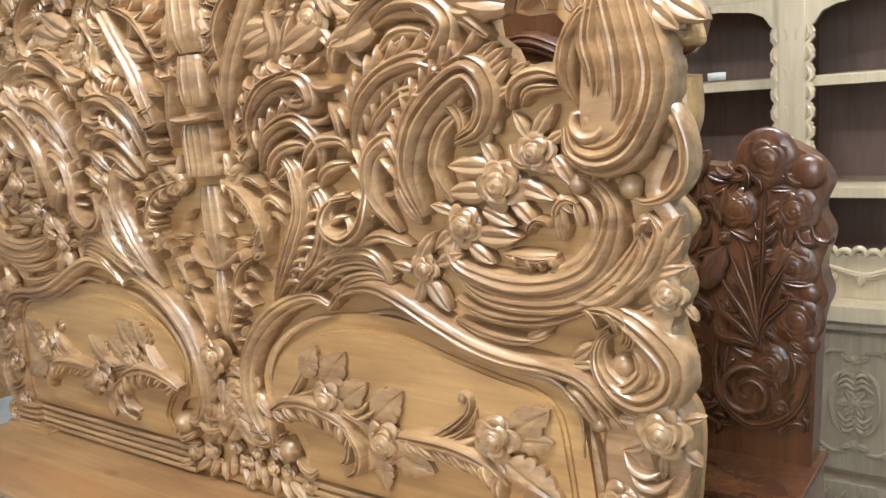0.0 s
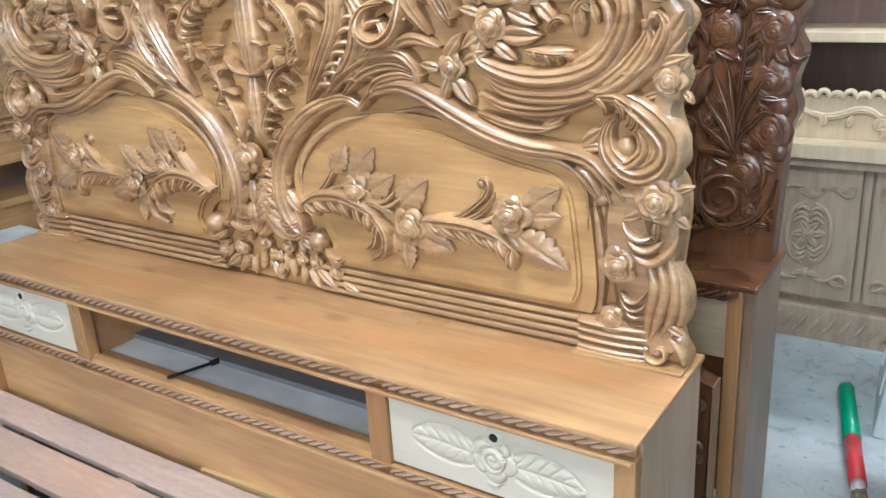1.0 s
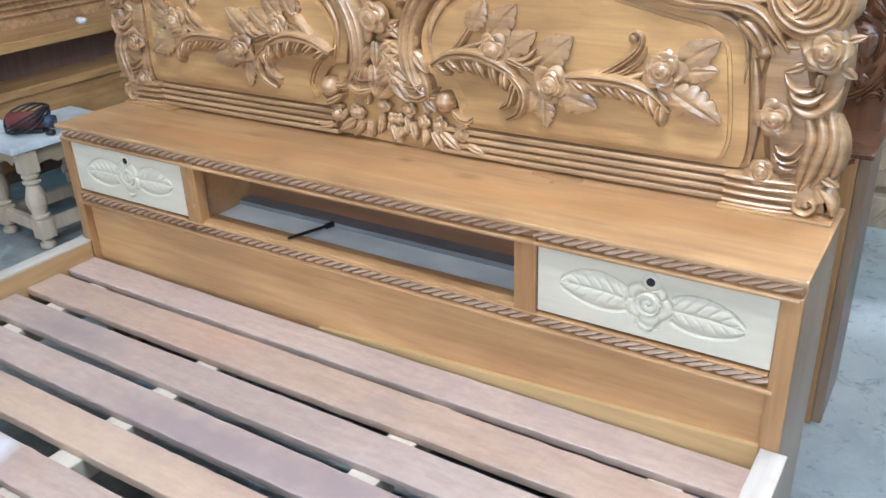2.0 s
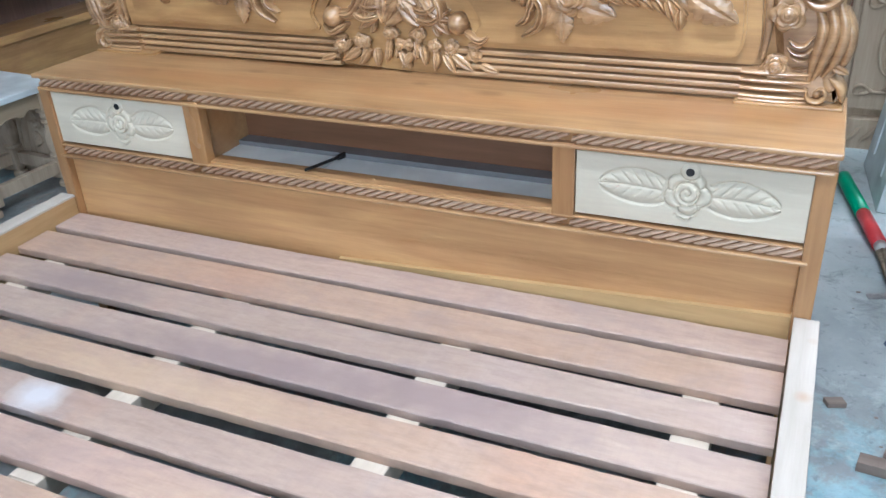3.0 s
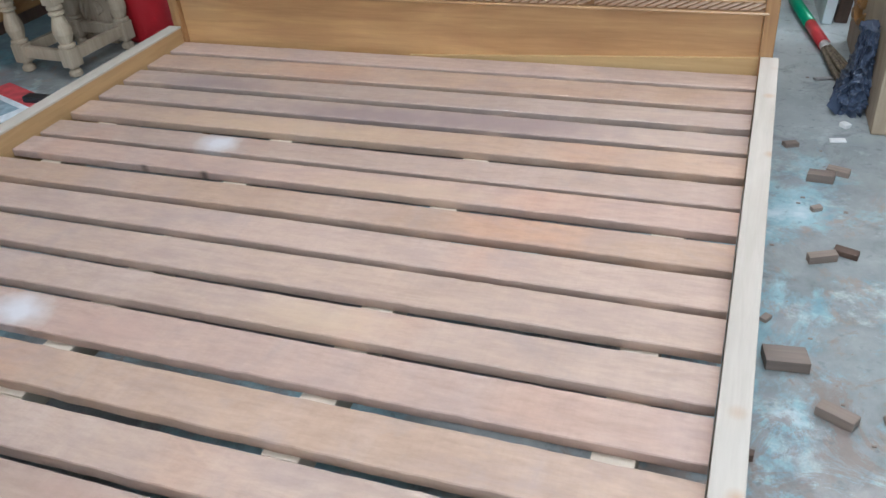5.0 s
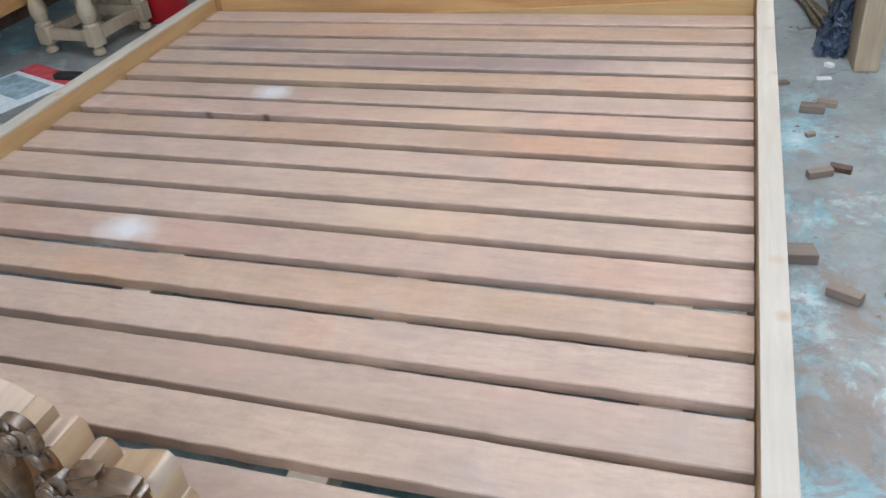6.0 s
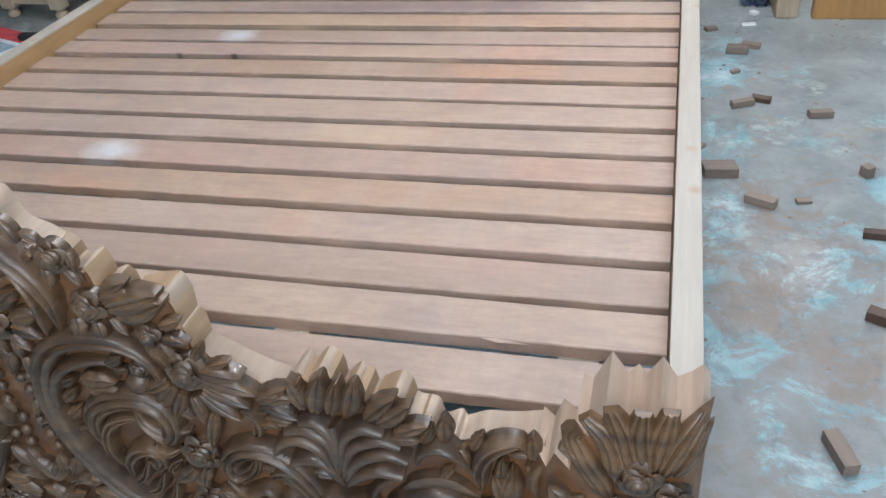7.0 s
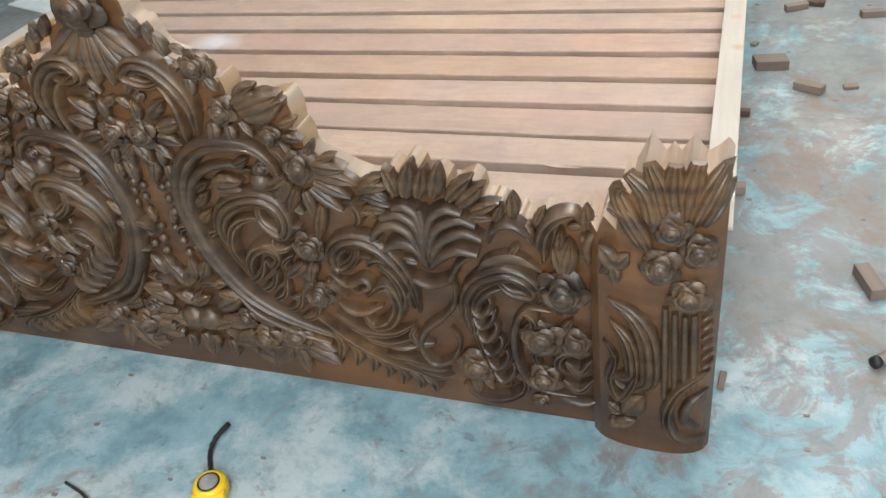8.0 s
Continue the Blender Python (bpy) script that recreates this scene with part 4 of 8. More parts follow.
FP = Board(footboard, UMBER, post_face)
kit(FP)
teeth = [(0.785, 0.0), (0.785, 0.445), (0.773, 0.448), (0.734, 0.439), (0.703, 0.436), (0.675, 0.423), (0.667, 0.433), (0.645, 0.423), (0.637, 0.449), (0.614, 0.452), (0.605, 0.462), (0.604, 0.480), (0.590, 0.490), (0.568, 0.474), (0.555, 0.468), (0.550, 0.484), (0.538, 0.498), (0.522, 0.484), (0.514, 0.476), (0.510, 0.502), (0.496, 0.518), (0.484, 0.498), (0.476, 0.490), (0.464, 0.507), (0.446, 0.488),
         (0.437, 0.473), (0.400, 0.480), (0.355, 0.502), (0.325, 0.520), (0.320, 0.545), (0.316, 0.563), (0.304, 0.562), (0.313, 0.585), (0.312, 0.602), (0.302, 0.619), (0.270, 0.607), (0.245, 0.600), (0.236, 0.592), (0.233, 0.608), (0.226, 0.620), (0.211, 0.614), (0.206, 0.612), (0.205, 0.632), (0.199, 0.646), (0.182, 0.640), (0.172, 0.638), (0.165, 0.655), (0.143, 0.668), (0.131, 0.676), (0.101, 0.690), (0.086, 0.729), (0.066, 0.739), (0.056, 0.780), (0.0, 0.803)]
teeth = teeth[:2] + smooth_line(teeth[2:], 5)
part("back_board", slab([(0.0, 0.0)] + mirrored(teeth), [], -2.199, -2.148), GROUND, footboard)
cap = slab([(0.0, 0.02)] + mirrored([(x, z + 0.0015) for x, z in teeth]), [], -2.190, -2.145)
part("sawn_edge", cap, RAWEDGE, footboard, "pale sawn top edge", True).data.set_sharp_from_angle(angle=radians(48))
# leaf tips cut square through the board along its top
for x, z, wide, bend in ((0.150, 0.669, 0.040, 0.1), (0.192, 0.648, 0.030, 0.3), (0.222, 0.622, 0.032, 0.2), (0.277, 0.621, 0.072, 0.36), (0.312, 0.564, 0.022, 0.2),
                         (0.463, 0.508, 0.030, 0.0), (0.495, 0.520, 0.036, 0.0), (0.537, 0.500, 0.036, 0.0), (0.584, 0.492, 0.046, 0.15), (0.625, 0.455, 0.030, 0.0)):
    tip = [(-0.5, -0.07), (-0.5, -0.026), (-0.40, -0.014), (-0.15 + 0.5 * bend, -0.004), (bend, 0.0), (0.46, -0.012), (0.52, -0.026), (0.5, -0.07)]
    for s in (1, -1):
        bm = slab([(s * (x + u * wide), z + v) for u, v in tip], [], -2.1975, -2.142)
        bmesh.ops.bevel(bm, geom=[e for e in bm.edges if abs(e.verts[0].co.y - e.verts[1].co.y) < 1e-4 and len(e.link_faces) == 2 and e.calc_face_angle(0) > 0.8], offset=0.004, segments=2, affect="EDGES")
        part("leaf_tip", bm, CUTLEAF, footboard, "golden half-stained leaf tip", True).data.set_sharp_from_angle(angle=radians(40))
for s in (1, -1):
    # a corner post with a bulging front and a jagged crown
    bm, n = bmesh.new(), 26
    crown_z = [(0.776, 0.452), (0.790, 0.437), (0.801, 0.471), (0.820, 0.452), (0.825, 0.518), (0.837, 0.510), (0.858, 0.557), (0.878, 0.526), (0.889, 0.542), (0.899, 0.527), (0.916, 0.557), (0.934, 0.528), (0.949, 0.539), (0.961, 0.552), (0.970, 0.540)]
    front = []
    for x, z in crown_z:
        y = post_face(x)
        front.append([bm.verts.new((s * x, y, 0)), bm.verts.new((s * x, y, z)), bm.verts.new((s * x, -2.146, z + 0.006)), bm.verts.new((s * x, -2.146, 0))])
    for a, b in zip(front, front[1:]):
        for k in range(4):
            bm.faces.new((a[k], b[k], b[(k + 1) % 4], a[(k + 1) % 4]))
    bm.faces.new(front[0][::-1]), bm.faces.new(front[-1])
    bmesh.ops.recalc_face_normals(bm, faces=bm.faces[:])
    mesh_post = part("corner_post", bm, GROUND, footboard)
    mesh_post.data.materials.append(RAWEDGE)
    for f in mesh_post.data.polygons:
        if f.normal.z > 0.12 or (abs(f.normal.y) < 0.2 and f.center.z > 0.4 and len(f.vertices) == 4 and abs(f.normal.z) > 0.05):
            f.material_index = 1

# headboard: scroll frame of the lower panel
ridge(HB, [(0.135, 0.883), (0.08, 0.892), (0.045, 0.955), (0.051, 1.039), (0.096, 1.113), (0.167, 1.167), (0.244, 1.193), (0.291, 1.178)], 0.052, 0.034, 3, (0.3, 0.3))
ridge(HB, [(0.106, 0.965), (0.105, 1.035), (0.147, 1.097), (0.222, 1.143), (0.303, 1.164)], 0.02, 0.014, 1)
bead(HB, 0.138, 0.878, 0.026, 1.2)
ridge(HB, [(0.284, 1.175), (0.323, 1.209), (0.389, 1.224), (0.449, 1.209), (0.516, 1.177), (0.59, 1.146), (0.661, 1.129), (0.724, 1.124), (0.765, 1.115), (0.795, 1.082), (0.817, 1.04)], 0.042, 0.036, 2)
ridge(HB, [(0.37, 1.173), (0.446, 1.18), (0.513, 1.156), (0.588, 1.127), (0.66, 1.111), (0.718, 1.104), (0.754, 1.084), (0.771, 1.048), (0.772, 0.986)], 0.016, 0.012, 1)
ridge(HB, [(0.175, 1.171), (0.244, 1.234), (0.319, 1.274), (0.391, 1.283), (0.422, 1.263)], 0.036, 0.034, 3)
ridge(HB, [(0.246, 1.201), (0.315, 1.249), (0.382, 1.263), (0.444, 1.244)], 0.03, 0.032, 2)
ridge(HB, [(0.306, 1.187), (0.339, 1.231), (0.399, 1.246), (0.44, 1.233)], 0.026, 0.03, 2)

# headboard: spray inside the lower panel
def spray_leaf(x, z, x1, z1, wide=1.0, lift=0.006):
    leaf(HP, x, z, math.degrees(math.atan2(z1 - z, x1 - x)), math.dist((x, z), (x1, z1)), wide, lift)


# stems and buds first, then plumes, leaves and roses over them
ridge(HP, [(0.135, 0.972), (0.178, 1.004), (0.208, 1.040), (0.226, 1.076)], 0.019, 0.022, 2)
spray_leaf(0.216, 1.044, 0.250, 1.104, 1.1, 0.008)
spray_leaf(0.206, 1.046, 0.222, 1.088, 0.9, 0.004)
ridge(HP, [(0.150, 0.985), (0.207, 1.006), (0.243, 1.020)], 0.018, 0.022, 2)
ridge(HP, [(0.285, 0.996), (0.330, 0.984), (0.372, 0.966)], 0.020, 0.022, 2)
ridge(HP, [(0.318, 0.990), (0.348, 0.998), (0.366, 1.018)], 0.014, 0.022, 1)
ridge(HP, [(0.330, 0.980), (0.360, 0.990), (0.390, 1.010)], 0.014, 0.022, 1)
feather(HP, [(0.116, 0.962), (0.172, 0.990), (0.241, 0.993), (0.307, 0.968), (0.345, 0.930)], 7, 0.052, -1, 0.027, 0.034, -6, lean=66)
ridge(HP, [(0.300, 0.970), (0.341, 0.932), (0.336, 0.888), (0.297, 0.861)], 0.026, 0.032, 2, (0.5, 0.3))
ridge(HP, [(0.318, 0.935), (0.310, 0.902), (0.282, 0.884)], 0.020, 0.028, 2, (0.5, 0.3))
ridge(HP, [(0.425, 0.962), (0.470, 0.972), (0.510, 0.983), (0.549, 1.007), (0.579, 1.035), (0.583, 1.058), (0.567, 1.064), (0.560, 1.050)], 0.018, 0.022, 2)
bead(HP, 0.566, 1.053, 0.011)
ridge(HP, [(0.500, 0.975), (0.548, 0.987), (0.585, 1.015), (0.592, 1.040)], 0.016, 0.020, 2)
ridge(HP, [(0.520, 0.972), (0.570, 0.982), (0.610, 1.000)], 0.016, 0.020, 1)
feather(HP, [(0.434, 0.966), (0.494, 0.972), (0.557, 0.970), (0.608, 0.954), (0.645, 0.920)], 7, 0.056, -1, 0.027, 0.034, -8, lean=48)
spray_leaf(0.258, 1.032, 0.318, 1.098, 1.05, 0.003)
spray_leaf(0.262, 1.040, 0.282, 1.090, 0.9, 0.001)
spray_leaf(0.296, 1.004, 0.362, 1.048, 1.05, 0.004)
spray_leaf(0.378, 0.990, 0.441, 1.044, 1.15, 0.004)
spray_leaf(0.372, 0.996, 0.405, 1.046, 0.9, 0.002)
spray_leaf(0.655, 1.012, 0.724, 1.058, 1.05, 0.004)
spray_leaf(0.658, 1.000, 0.727, 1.008, 0.95, 0.003)
spray_leaf(0.645, 0.966, 0.740, 0.915, 1.0, 0.006)
spray_leaf(0.622, 0.968, 0.660, 0.930, 0.9, 0.004)
spray_leaf(0.412, 0.940, 0.498, 0.914, 1.1, 0.006)
spray_leaf(0.388, 0.925, 0.390, 0.856, 1.0, 0.006)
spray_leaf(0.372, 0.932, 0.350, 0.888, 1.1, 0.004)
spray_leaf(0.280, 0.990, 0.262, 0.955, 1.2, 0.006)
rose(HP, 0.271, 1.009, 0.0404, lift=0.008)
rose(HP, 0.403, 0.950, 0.0440, lift=0.008)
rose(HP, 0.630, 1.001, 0.0450, lift=0.008)

# headboard: reeded base and plinth drum
ridge(HB, [(0.13, 0.764), (0.45, 0.764), (0.768, 0.764)], 0.0168, 0.009, 1, (0.9, 0.9))
ridge(HB, [(0.13, 0.781), (0.45, 0.781), (0.768, 0.781)], 0.0168, 0.009, 1, (0.9, 0.9))
ridge(HB, [(0.13, 0.798), (0.45, 0.798), (0.768, 0.798)], 0.0168, 0.009, 1, (0.9, 0.9))
ridge(HB, [(0.13, 0.815), (0.45, 0.815), (0.768, 0.815)], 0.0168, 0.009, 1, (0.9, 0.9))
ridge(HB, [(0.760, 0.760), (0.80, 0.760), (0.85, 0.760), (0.890, 0.760)], 0.0155, 0.032, 1, (0.75, 0.45))
ridge(HB, [(0.760, 0.768), (0.80, 0.768), (0.85, 0.768), (0.890, 0.768)], 0.0155, 0.032, 1, (0.75, 0.45))
ridge(HB, [(0.760, 0.784), (0.80, 0.784), (0.85, 0.784), (0.890, 0.784)], 0.0155, 0.032, 1, (0.75, 0.45))
ridge(HB, [(0.760, 0.8), (0.80, 0.8), (0.85, 0.8), (0.890, 0.8)], 0.0155, 0.032, 1, (0.75, 0.45))
ridge(HB, [(0.760, 0.816), (0.80, 0.816), (0.85, 0.816), (0.890, 0.816)], 0.0155, 0.032, 1, (0.75, 0.45))
part("plinth", box(0.752, 0.957, 0.214, 0.262, 0.7515, 0.7585, 0.003), HONEY_PLAIN, headboard)
part("plinth", box(-0.957, -0.752, 0.214, 0.262, 0.7515, 0.7585, 0.003), HONEY_PLAIN, headboard)

# headboard: outer column
# the frame's end leaf with its bud, and the bead down the panel's side
ridge(HB, [(0.700, 1.128), (0.775, 1.116), (0.812, 1.084), (0.842, 1.046)], 0.032, 0.036, 2, (0.5, 0.2))
ridge(HB, [(0.752, 1.098), (0.778, 1.082), (0.797, 1.052)], 0.036, 0.034, 2, (0.4, 0.6))
bead(HB, 0.799, 1.047, 0.015)
ridge(HB, [(0.786, 1.030), (0.796, 0.960), (0.800, 0.900), (0.796, 0.838)], 0.018, 0.009, 1, (0.4, 0.5))
# swelling ground that carries the roses
ridge(HB, [(0.838, 1.060), (0.846, 0.990), (0.866, 0.900), (0.880, 0.820), (0.890, 0.770)], 0.115, 0.010, 1, (0.6, 0.8))
rose(HB, 0.902, 1.056, 0.044, 1.0, 0.012)
for x, z, way, size in ((0.878, 1.088, 132, 0.036), (0.864, 1.062, 172, 0.036), (0.872, 1.030, -150, 0.038), (0.898, 1.016, -92, 0.034), (0.926, 1.030, -38, 0.032), (0.930, 1.072, 30, 0.030), (0.905, 1.094, 84, 0.030)):
    leaf(HB, x, z, way, size, 1.25, 0.006)
# crescents under the great rose
ridge(HB, [(0.840, 1.012), (0.856, 0.992), (0.878, 0.986), (0.898, 0.996)], 0.018, 0.034, 1, (0.3, 0.3))
ridge(HB, [(0.846, 0.996), (0.866, 0.972), (0.892, 0.970), (0.914, 0.990)], 0.020, 0.036, 1, (0.3, 0.3))
ridge(HB, [(0.850, 0.974), (0.872, 0.952), (0.900, 0.950), (0.926, 0.972), (0.936, 1.000)], 0.024, 0.036, 1, (0.3, 0.3))
rose(HB, 0.834, 0.932, 0.037, 0.9, 0.010)
# small curls between the two lower roses
ridge(HB, [(0.840, 0.884), (0.856, 0.872), (0.872, 0.874), (0.886, 0.892)], 0.014, 0.034, 1, (0.4, 0.3))
ridge(HB, [(0.838, 0.868), (0.858, 0.856), (0.878, 0.860), (0.892, 0.880)], 0.013, 0.032, 1, (0.4, 0.3))
ridge(HB, [(0.846, 0.852), (0.866, 0.843), (0.884, 0.848)], 0.012, 0.030, 1, (0.4, 0.3))
rose(HB, 0.823, 0.828, 0.031, 0.9, 0.010)
leaf(HB, 0.848, 0.822, 12, 0.040, 0.7, 0.004)
# hanging leaf in long folds
ridge(HB, [(0.884, 0.948), (0.900, 0.905), (0.892, 0.850), (0.886, 0.800)], 0.030, 0.030, 1, (0.5, 0.3))
ridge(HB, [(0.905, 0.954), (0.920, 0.905), (0.910, 0.850), (0.894, 0.805)], 0.030, 0.034, 1, (0.5, 0.3))
ridge(HB, [(0.922, 0.958), (0.938, 0.905), (0.930, 0.850), (0.910, 0.812)], 0.030, 0.032, 1, (0.5, 0.3))
ridge(HB, [(0.934, 0.945), (0.950, 0.895), (0.947, 0.850), (0.928, 0.818)], 0.024, 0.026, 1, (0.5, 0.3))
leaf(HB, 0.924, 0.838, -30, 0.036, 1.1, 0.012)
# curl at the end of the reeded drum
ridge(HB, [(0.884, 0.790), (0.890, 0.768), (0.910, 0.763), (0.922, 0.777), (0.914, 0.790), (0.903, 0.785)], 0.013, 0.028, 1, (0.5, 0.4))
bead(HB, 0.906, 0.778, 0.010, 1.3)
ridge(HB, [(0.925, 0.812), (0.945, 0.795), (0.954, 0.765)], 0.022, 0.022, 1, (0.5, 0.5))
rose(HB, 0.912, 1.249, 0.031)
leaf(HB, 0.894, 1.258, 155, 0.033, 1.25, 0.002)
leaf(HB, 0.925, 1.268, 43, 0.028, 1.25, 0.002)
leaf(HB, 0.894, 1.232, -149, 0.031, 1.25, 0.002)
leaf(HB, 0.934, 1.234, -51, 0.024, 1.25, 0.002)
ridge(HB, [(0.781, 1.222), (0.832, 1.218), (0.881, 1.189), (0.913, 1.153), (0.908, 1.117), (0.877, 1.096), (0.846, 1.099)], 0.06, 0.04, 4)
ridge(HB, [(0.848, 1.186), (0.871, 1.164), (0.878, 1.137), (0.857, 1.113)], 0.035, 0.036, 3)
feather(HB, [(0.789, 1.222), (0.828, 1.223), (0.857, 1.207), (0.872, 1.188)], 4, 0.05, -1, 0.016, 0.034, 24)
leaf(HB, 0.767, 1.143, 30, 0.043, 1.3)
leaf(HB, 0.767, 1.134, 13, 0.041, 1.2)
bead(HB, 0.841, 1.14, 0.018, 0.8)
ridge(HB, [(0.831, 1.109), (0.852, 1.096), (0.885, 1.097), (0.914, 1.113)], 0.024, 0.03, 2)
# headboard: nested shell curves
ridge(HB, [(0.774, 1.412), (0.812, 1.401), (0.839, 1.363), (0.83, 1.312), (0.797, 1.27), (0.737, 1.247), (0.66, 1.244), (0.582, 1.265)], 0.05, 0.034, 3)
ridge(HB, [(0.781, 1.386), (0.806, 1.362), (0.808, 1.323), (0.78, 1.29), (0.729, 1.268)], 0.022, 0.018, 1)
ridge(HB, [(0.573, 1.254), (0.618, 1.225), (0.697, 1.217), (0.772, 1.227), (0.83, 1.265), (0.869, 1.314), (0.885, 1.356)], 0.036, 0.034, 2)
ridge(HB, [(0.564, 1.217), (0.626, 1.197), (0.705, 1.194), (0.771, 1.211), (0.816, 1.231)], 0.03, 0.03, 2)
ridge(HB, [(0.561, 1.182), (0.633, 1.164), (0.693, 1.161), (0.727, 1.174)], 0.022, 0.026, 2)
leaf(HB, 0.694, 1.168, 26, 0.049)
leaf(HB, 0.688, 1.163, 13, 0.045, 0.8)
ridge(HB, [(0.659, 1.292), (0.702, 1.288), (0.747, 1.294)], 0.03, 0.022, 2)
feather(HB, [(0.674, 1.292), (0.712, 1.288), (0.744, 1.29)], 4, 0.025, -1, 0.012, 0.024, 24)
bead(HB, 0.786, 1.399, 0.017)

# headboard: rose cluster
rose(HB, 0.663, 1.399, 0.045)
rose(HB, 0.592, 1.335, 0.038)
rose(HB, 0.723, 1.444, 0.035)
rose(HB, 0.508, 1.261, 0.03)
leaf(HB, 0.645, 1.423, 176, 0.075, 1.15, 0.004)
leaf(HB, 0.637, 1.385, 173, 0.071, 1.15, 0.004)
leaf(HB, 0.68, 1.373, -36, 0.057, 1.15, 0.004)
leaf(HB, 0.661, 1.372, -83, 0.029, 1.15, 0.004)
leaf(HB, 0.655, 1.427, 113, 0.046, 1.15, 0.004)
leaf(HB, 0.725, 1.469, 57, 0.052, 1.15, 0.004)
leaf(HB, 0.711, 1.466, 117, 0.041, 1.15, 0.004)
leaf(HB, 0.754, 1.437, -59, 0.054, 1.15, 0.004)
leaf(HB, 0.739, 1.421, 0, 0.041, 1.15, 0.004)
leaf(HB, 0.616, 1.32, -2, 0.075, 1.15, 0.004)
leaf(HB, 0.599, 1.306, -40, 0.051, 1.15, 0.004)
leaf(HB, 0.573, 1.31, -95, 0.042, 1.15, 0.004)
leaf(HB, 0.572, 1.354, 162, 0.044, 1.15, 0.004)
leaf(HB, 0.575, 1.327, -150, 0.053, 1.15, 0.004)
leaf(HB, 0.498, 1.279, 57, 0.057, 1.15, 0.004)
leaf(HB, 0.537, 1.272, 20, 0.055, 1.15, 0.004)
leaf(HB, 0.511, 1.243, -57, 0.062, 1.15, 0.004)
leaf(HB, 0.5, 1.242, -104, 0.052, 1.15, 0.004)
leaf(HB, 0.479, 1.259, 167, 0.041, 1.15, 0.004)
leaf(HB, 0.742, 1.457, 22, 0.034, 1.15, 0.004)
leaf(HB, 0.687, 1.397, -12, 0.065, 1.15, 0.004)
leaf(HB, 0.63, 1.359, -23, 0.059, 1.15, 0.004)
leaf(HB, 0.755, 1.382, -56, 0.033, 1.15, 0.004)

# headboard: great fan and horn
ridge(HB, [(0.835, 1.44), (0.852, 1.55), (0.845, 1.66)], 0.135, 0.034, 1, (0.7, 0.8))
ridge(HB, [(0.81, 1.487), (0.796, 1.497), (0.789, 1.481), (0.803, 1.463), (0.828, 1.467), (0.836, 1.489), (0.822, 1.509)], 0.022, 0.036, 1)
bead(HB, 0.813, 1.486, 0.02, 1.2)
ridge(HB, [(0.778, 1.479), (0.789, 1.446), (0.826, 1.433), (0.867, 1.448), (0.896, 1.492), (0.906, 1.541), (0.896, 1.59), (0.88, 1.647)], 0.062, 0.05, 4, (0.4, 0.7))
ridge(HB, [(0.848, 1.472), (0.866, 1.515), (0.865, 1.572), (0.852, 1.63), (0.846, 1.659)], 0.06, 0.052, 4, (0.4, 0.8))
ridge(HB, [(0.826, 1.507), (0.832, 1.547), (0.822, 1.591), (0.829, 1.64)], 0.05, 0.05, 4, (0.4, 0.8))
ridge(HB, [(0.793, 1.505), (0.782, 1.543), (0.789, 1.587), (0.812, 1.621)], 0.035, 0.045, 3)
feather(HB, [(0.784, 1.435), (0.826, 1.425), (0.871, 1.438)], 5, 0.03, -1, 0.018, 0.026, 24)
ridge(HB, [(0.911, 1.544), (0.905, 1.516), (0.928, 1.487), (0.941, 1.446), (0.938, 1.41), (0.916, 1.383), (0.881, 1.374), (0.857, 1.391)], 0.024, 0.026, 2)
bead(HB, 0.863, 1.394, 0.018)
bead(HB, 0.916, 1.482, 0.012)
bead(HB, 0.814, 1.588, 0.012)
bead(HB, 0.784, 1.576, 0.01)
leaf(HB, 0.882, 1.626, -46, 0.042, 1.3, 0.012)
leaf(HB, 0.898, 1.631, -45, 0.059, 1.3, 0.012)
leaf(HB, 0.927, 1.628, -39, 0.056, 1.3, 0.012)
leaf(HB, 0.796, 1.63, 123, 0.027, 1.3, 0.012)

# headboard: outer flank
ridge(HB, [(0.863, 1.344), (0.881, 1.311), (0.859, 1.267), (0.816, 1.235)], 0.05, 0.034, 3)
ridge(HB, [(0.887, 1.36), (0.905, 1.331), (0.892, 1.292), (0.867, 1.267)], 0.04, 0.032, 3)
bead(HB, 0.883, 1.345, 0.014)
ridge(HB, [(0.87, 1.329), (0.887, 1.349), (0.894, 1.338)], 0.014, 0.03, 1)
leaf(HB, 0.905, 1.308, 58, 0.058, 1.3)
leaf(HB, 0.9, 1.292, 38, 0.054, 1.2)
leaf(HB, 0.892, 1.277, 21, 0.049, 1.1)
leaf(HB, 0.875, 1.26, 30, 0.034)

# headboard: plumes
ridge(HB, [(0.517, 1.348), (0.499, 1.415), (0.522, 1.489), (0.575, 1.542), (0.628, 1.566), (0.654, 1.528), (0.636, 1.485), (0.595, 1.465)], 0.07, 0.055, 4, (0.3, 0.35))
ridge(HB, [(0.574, 1.371), (0.55, 1.424), (0.566, 1.475), (0.597, 1.503), (0.626, 1.514)], 0.032, 0.034, 2)
ridge(HB, [(0.386, 1.435), (0.405, 1.508), (0.457, 1.563), (0.527, 1.585), (0.57, 1.573)], 0.055, 0.045, 3)
ridge(HB, [(0.405, 1.439), (0.448, 1.495), (0.51, 1.536), (0.574, 1.527)], 0.045, 0.042, 3)
ridge(HB, [(0.431, 1.452), (0.484, 1.5), (0.535, 1.51)], 0.03, 0.035, 2)
ridge(HB, [(0.432, 1.639), (0.493, 1.67), (0.562, 1.667), (0.597, 1.633), (0.572, 1.595)], 0.055, 0.048, 3)
ridge(HB, [(0.451, 1.606), (0.499, 1.632), (0.547, 1.627), (0.566, 1.604)], 0.03, 0.03, 2)
bead(HB, 0.397, 1.633, 0.018)
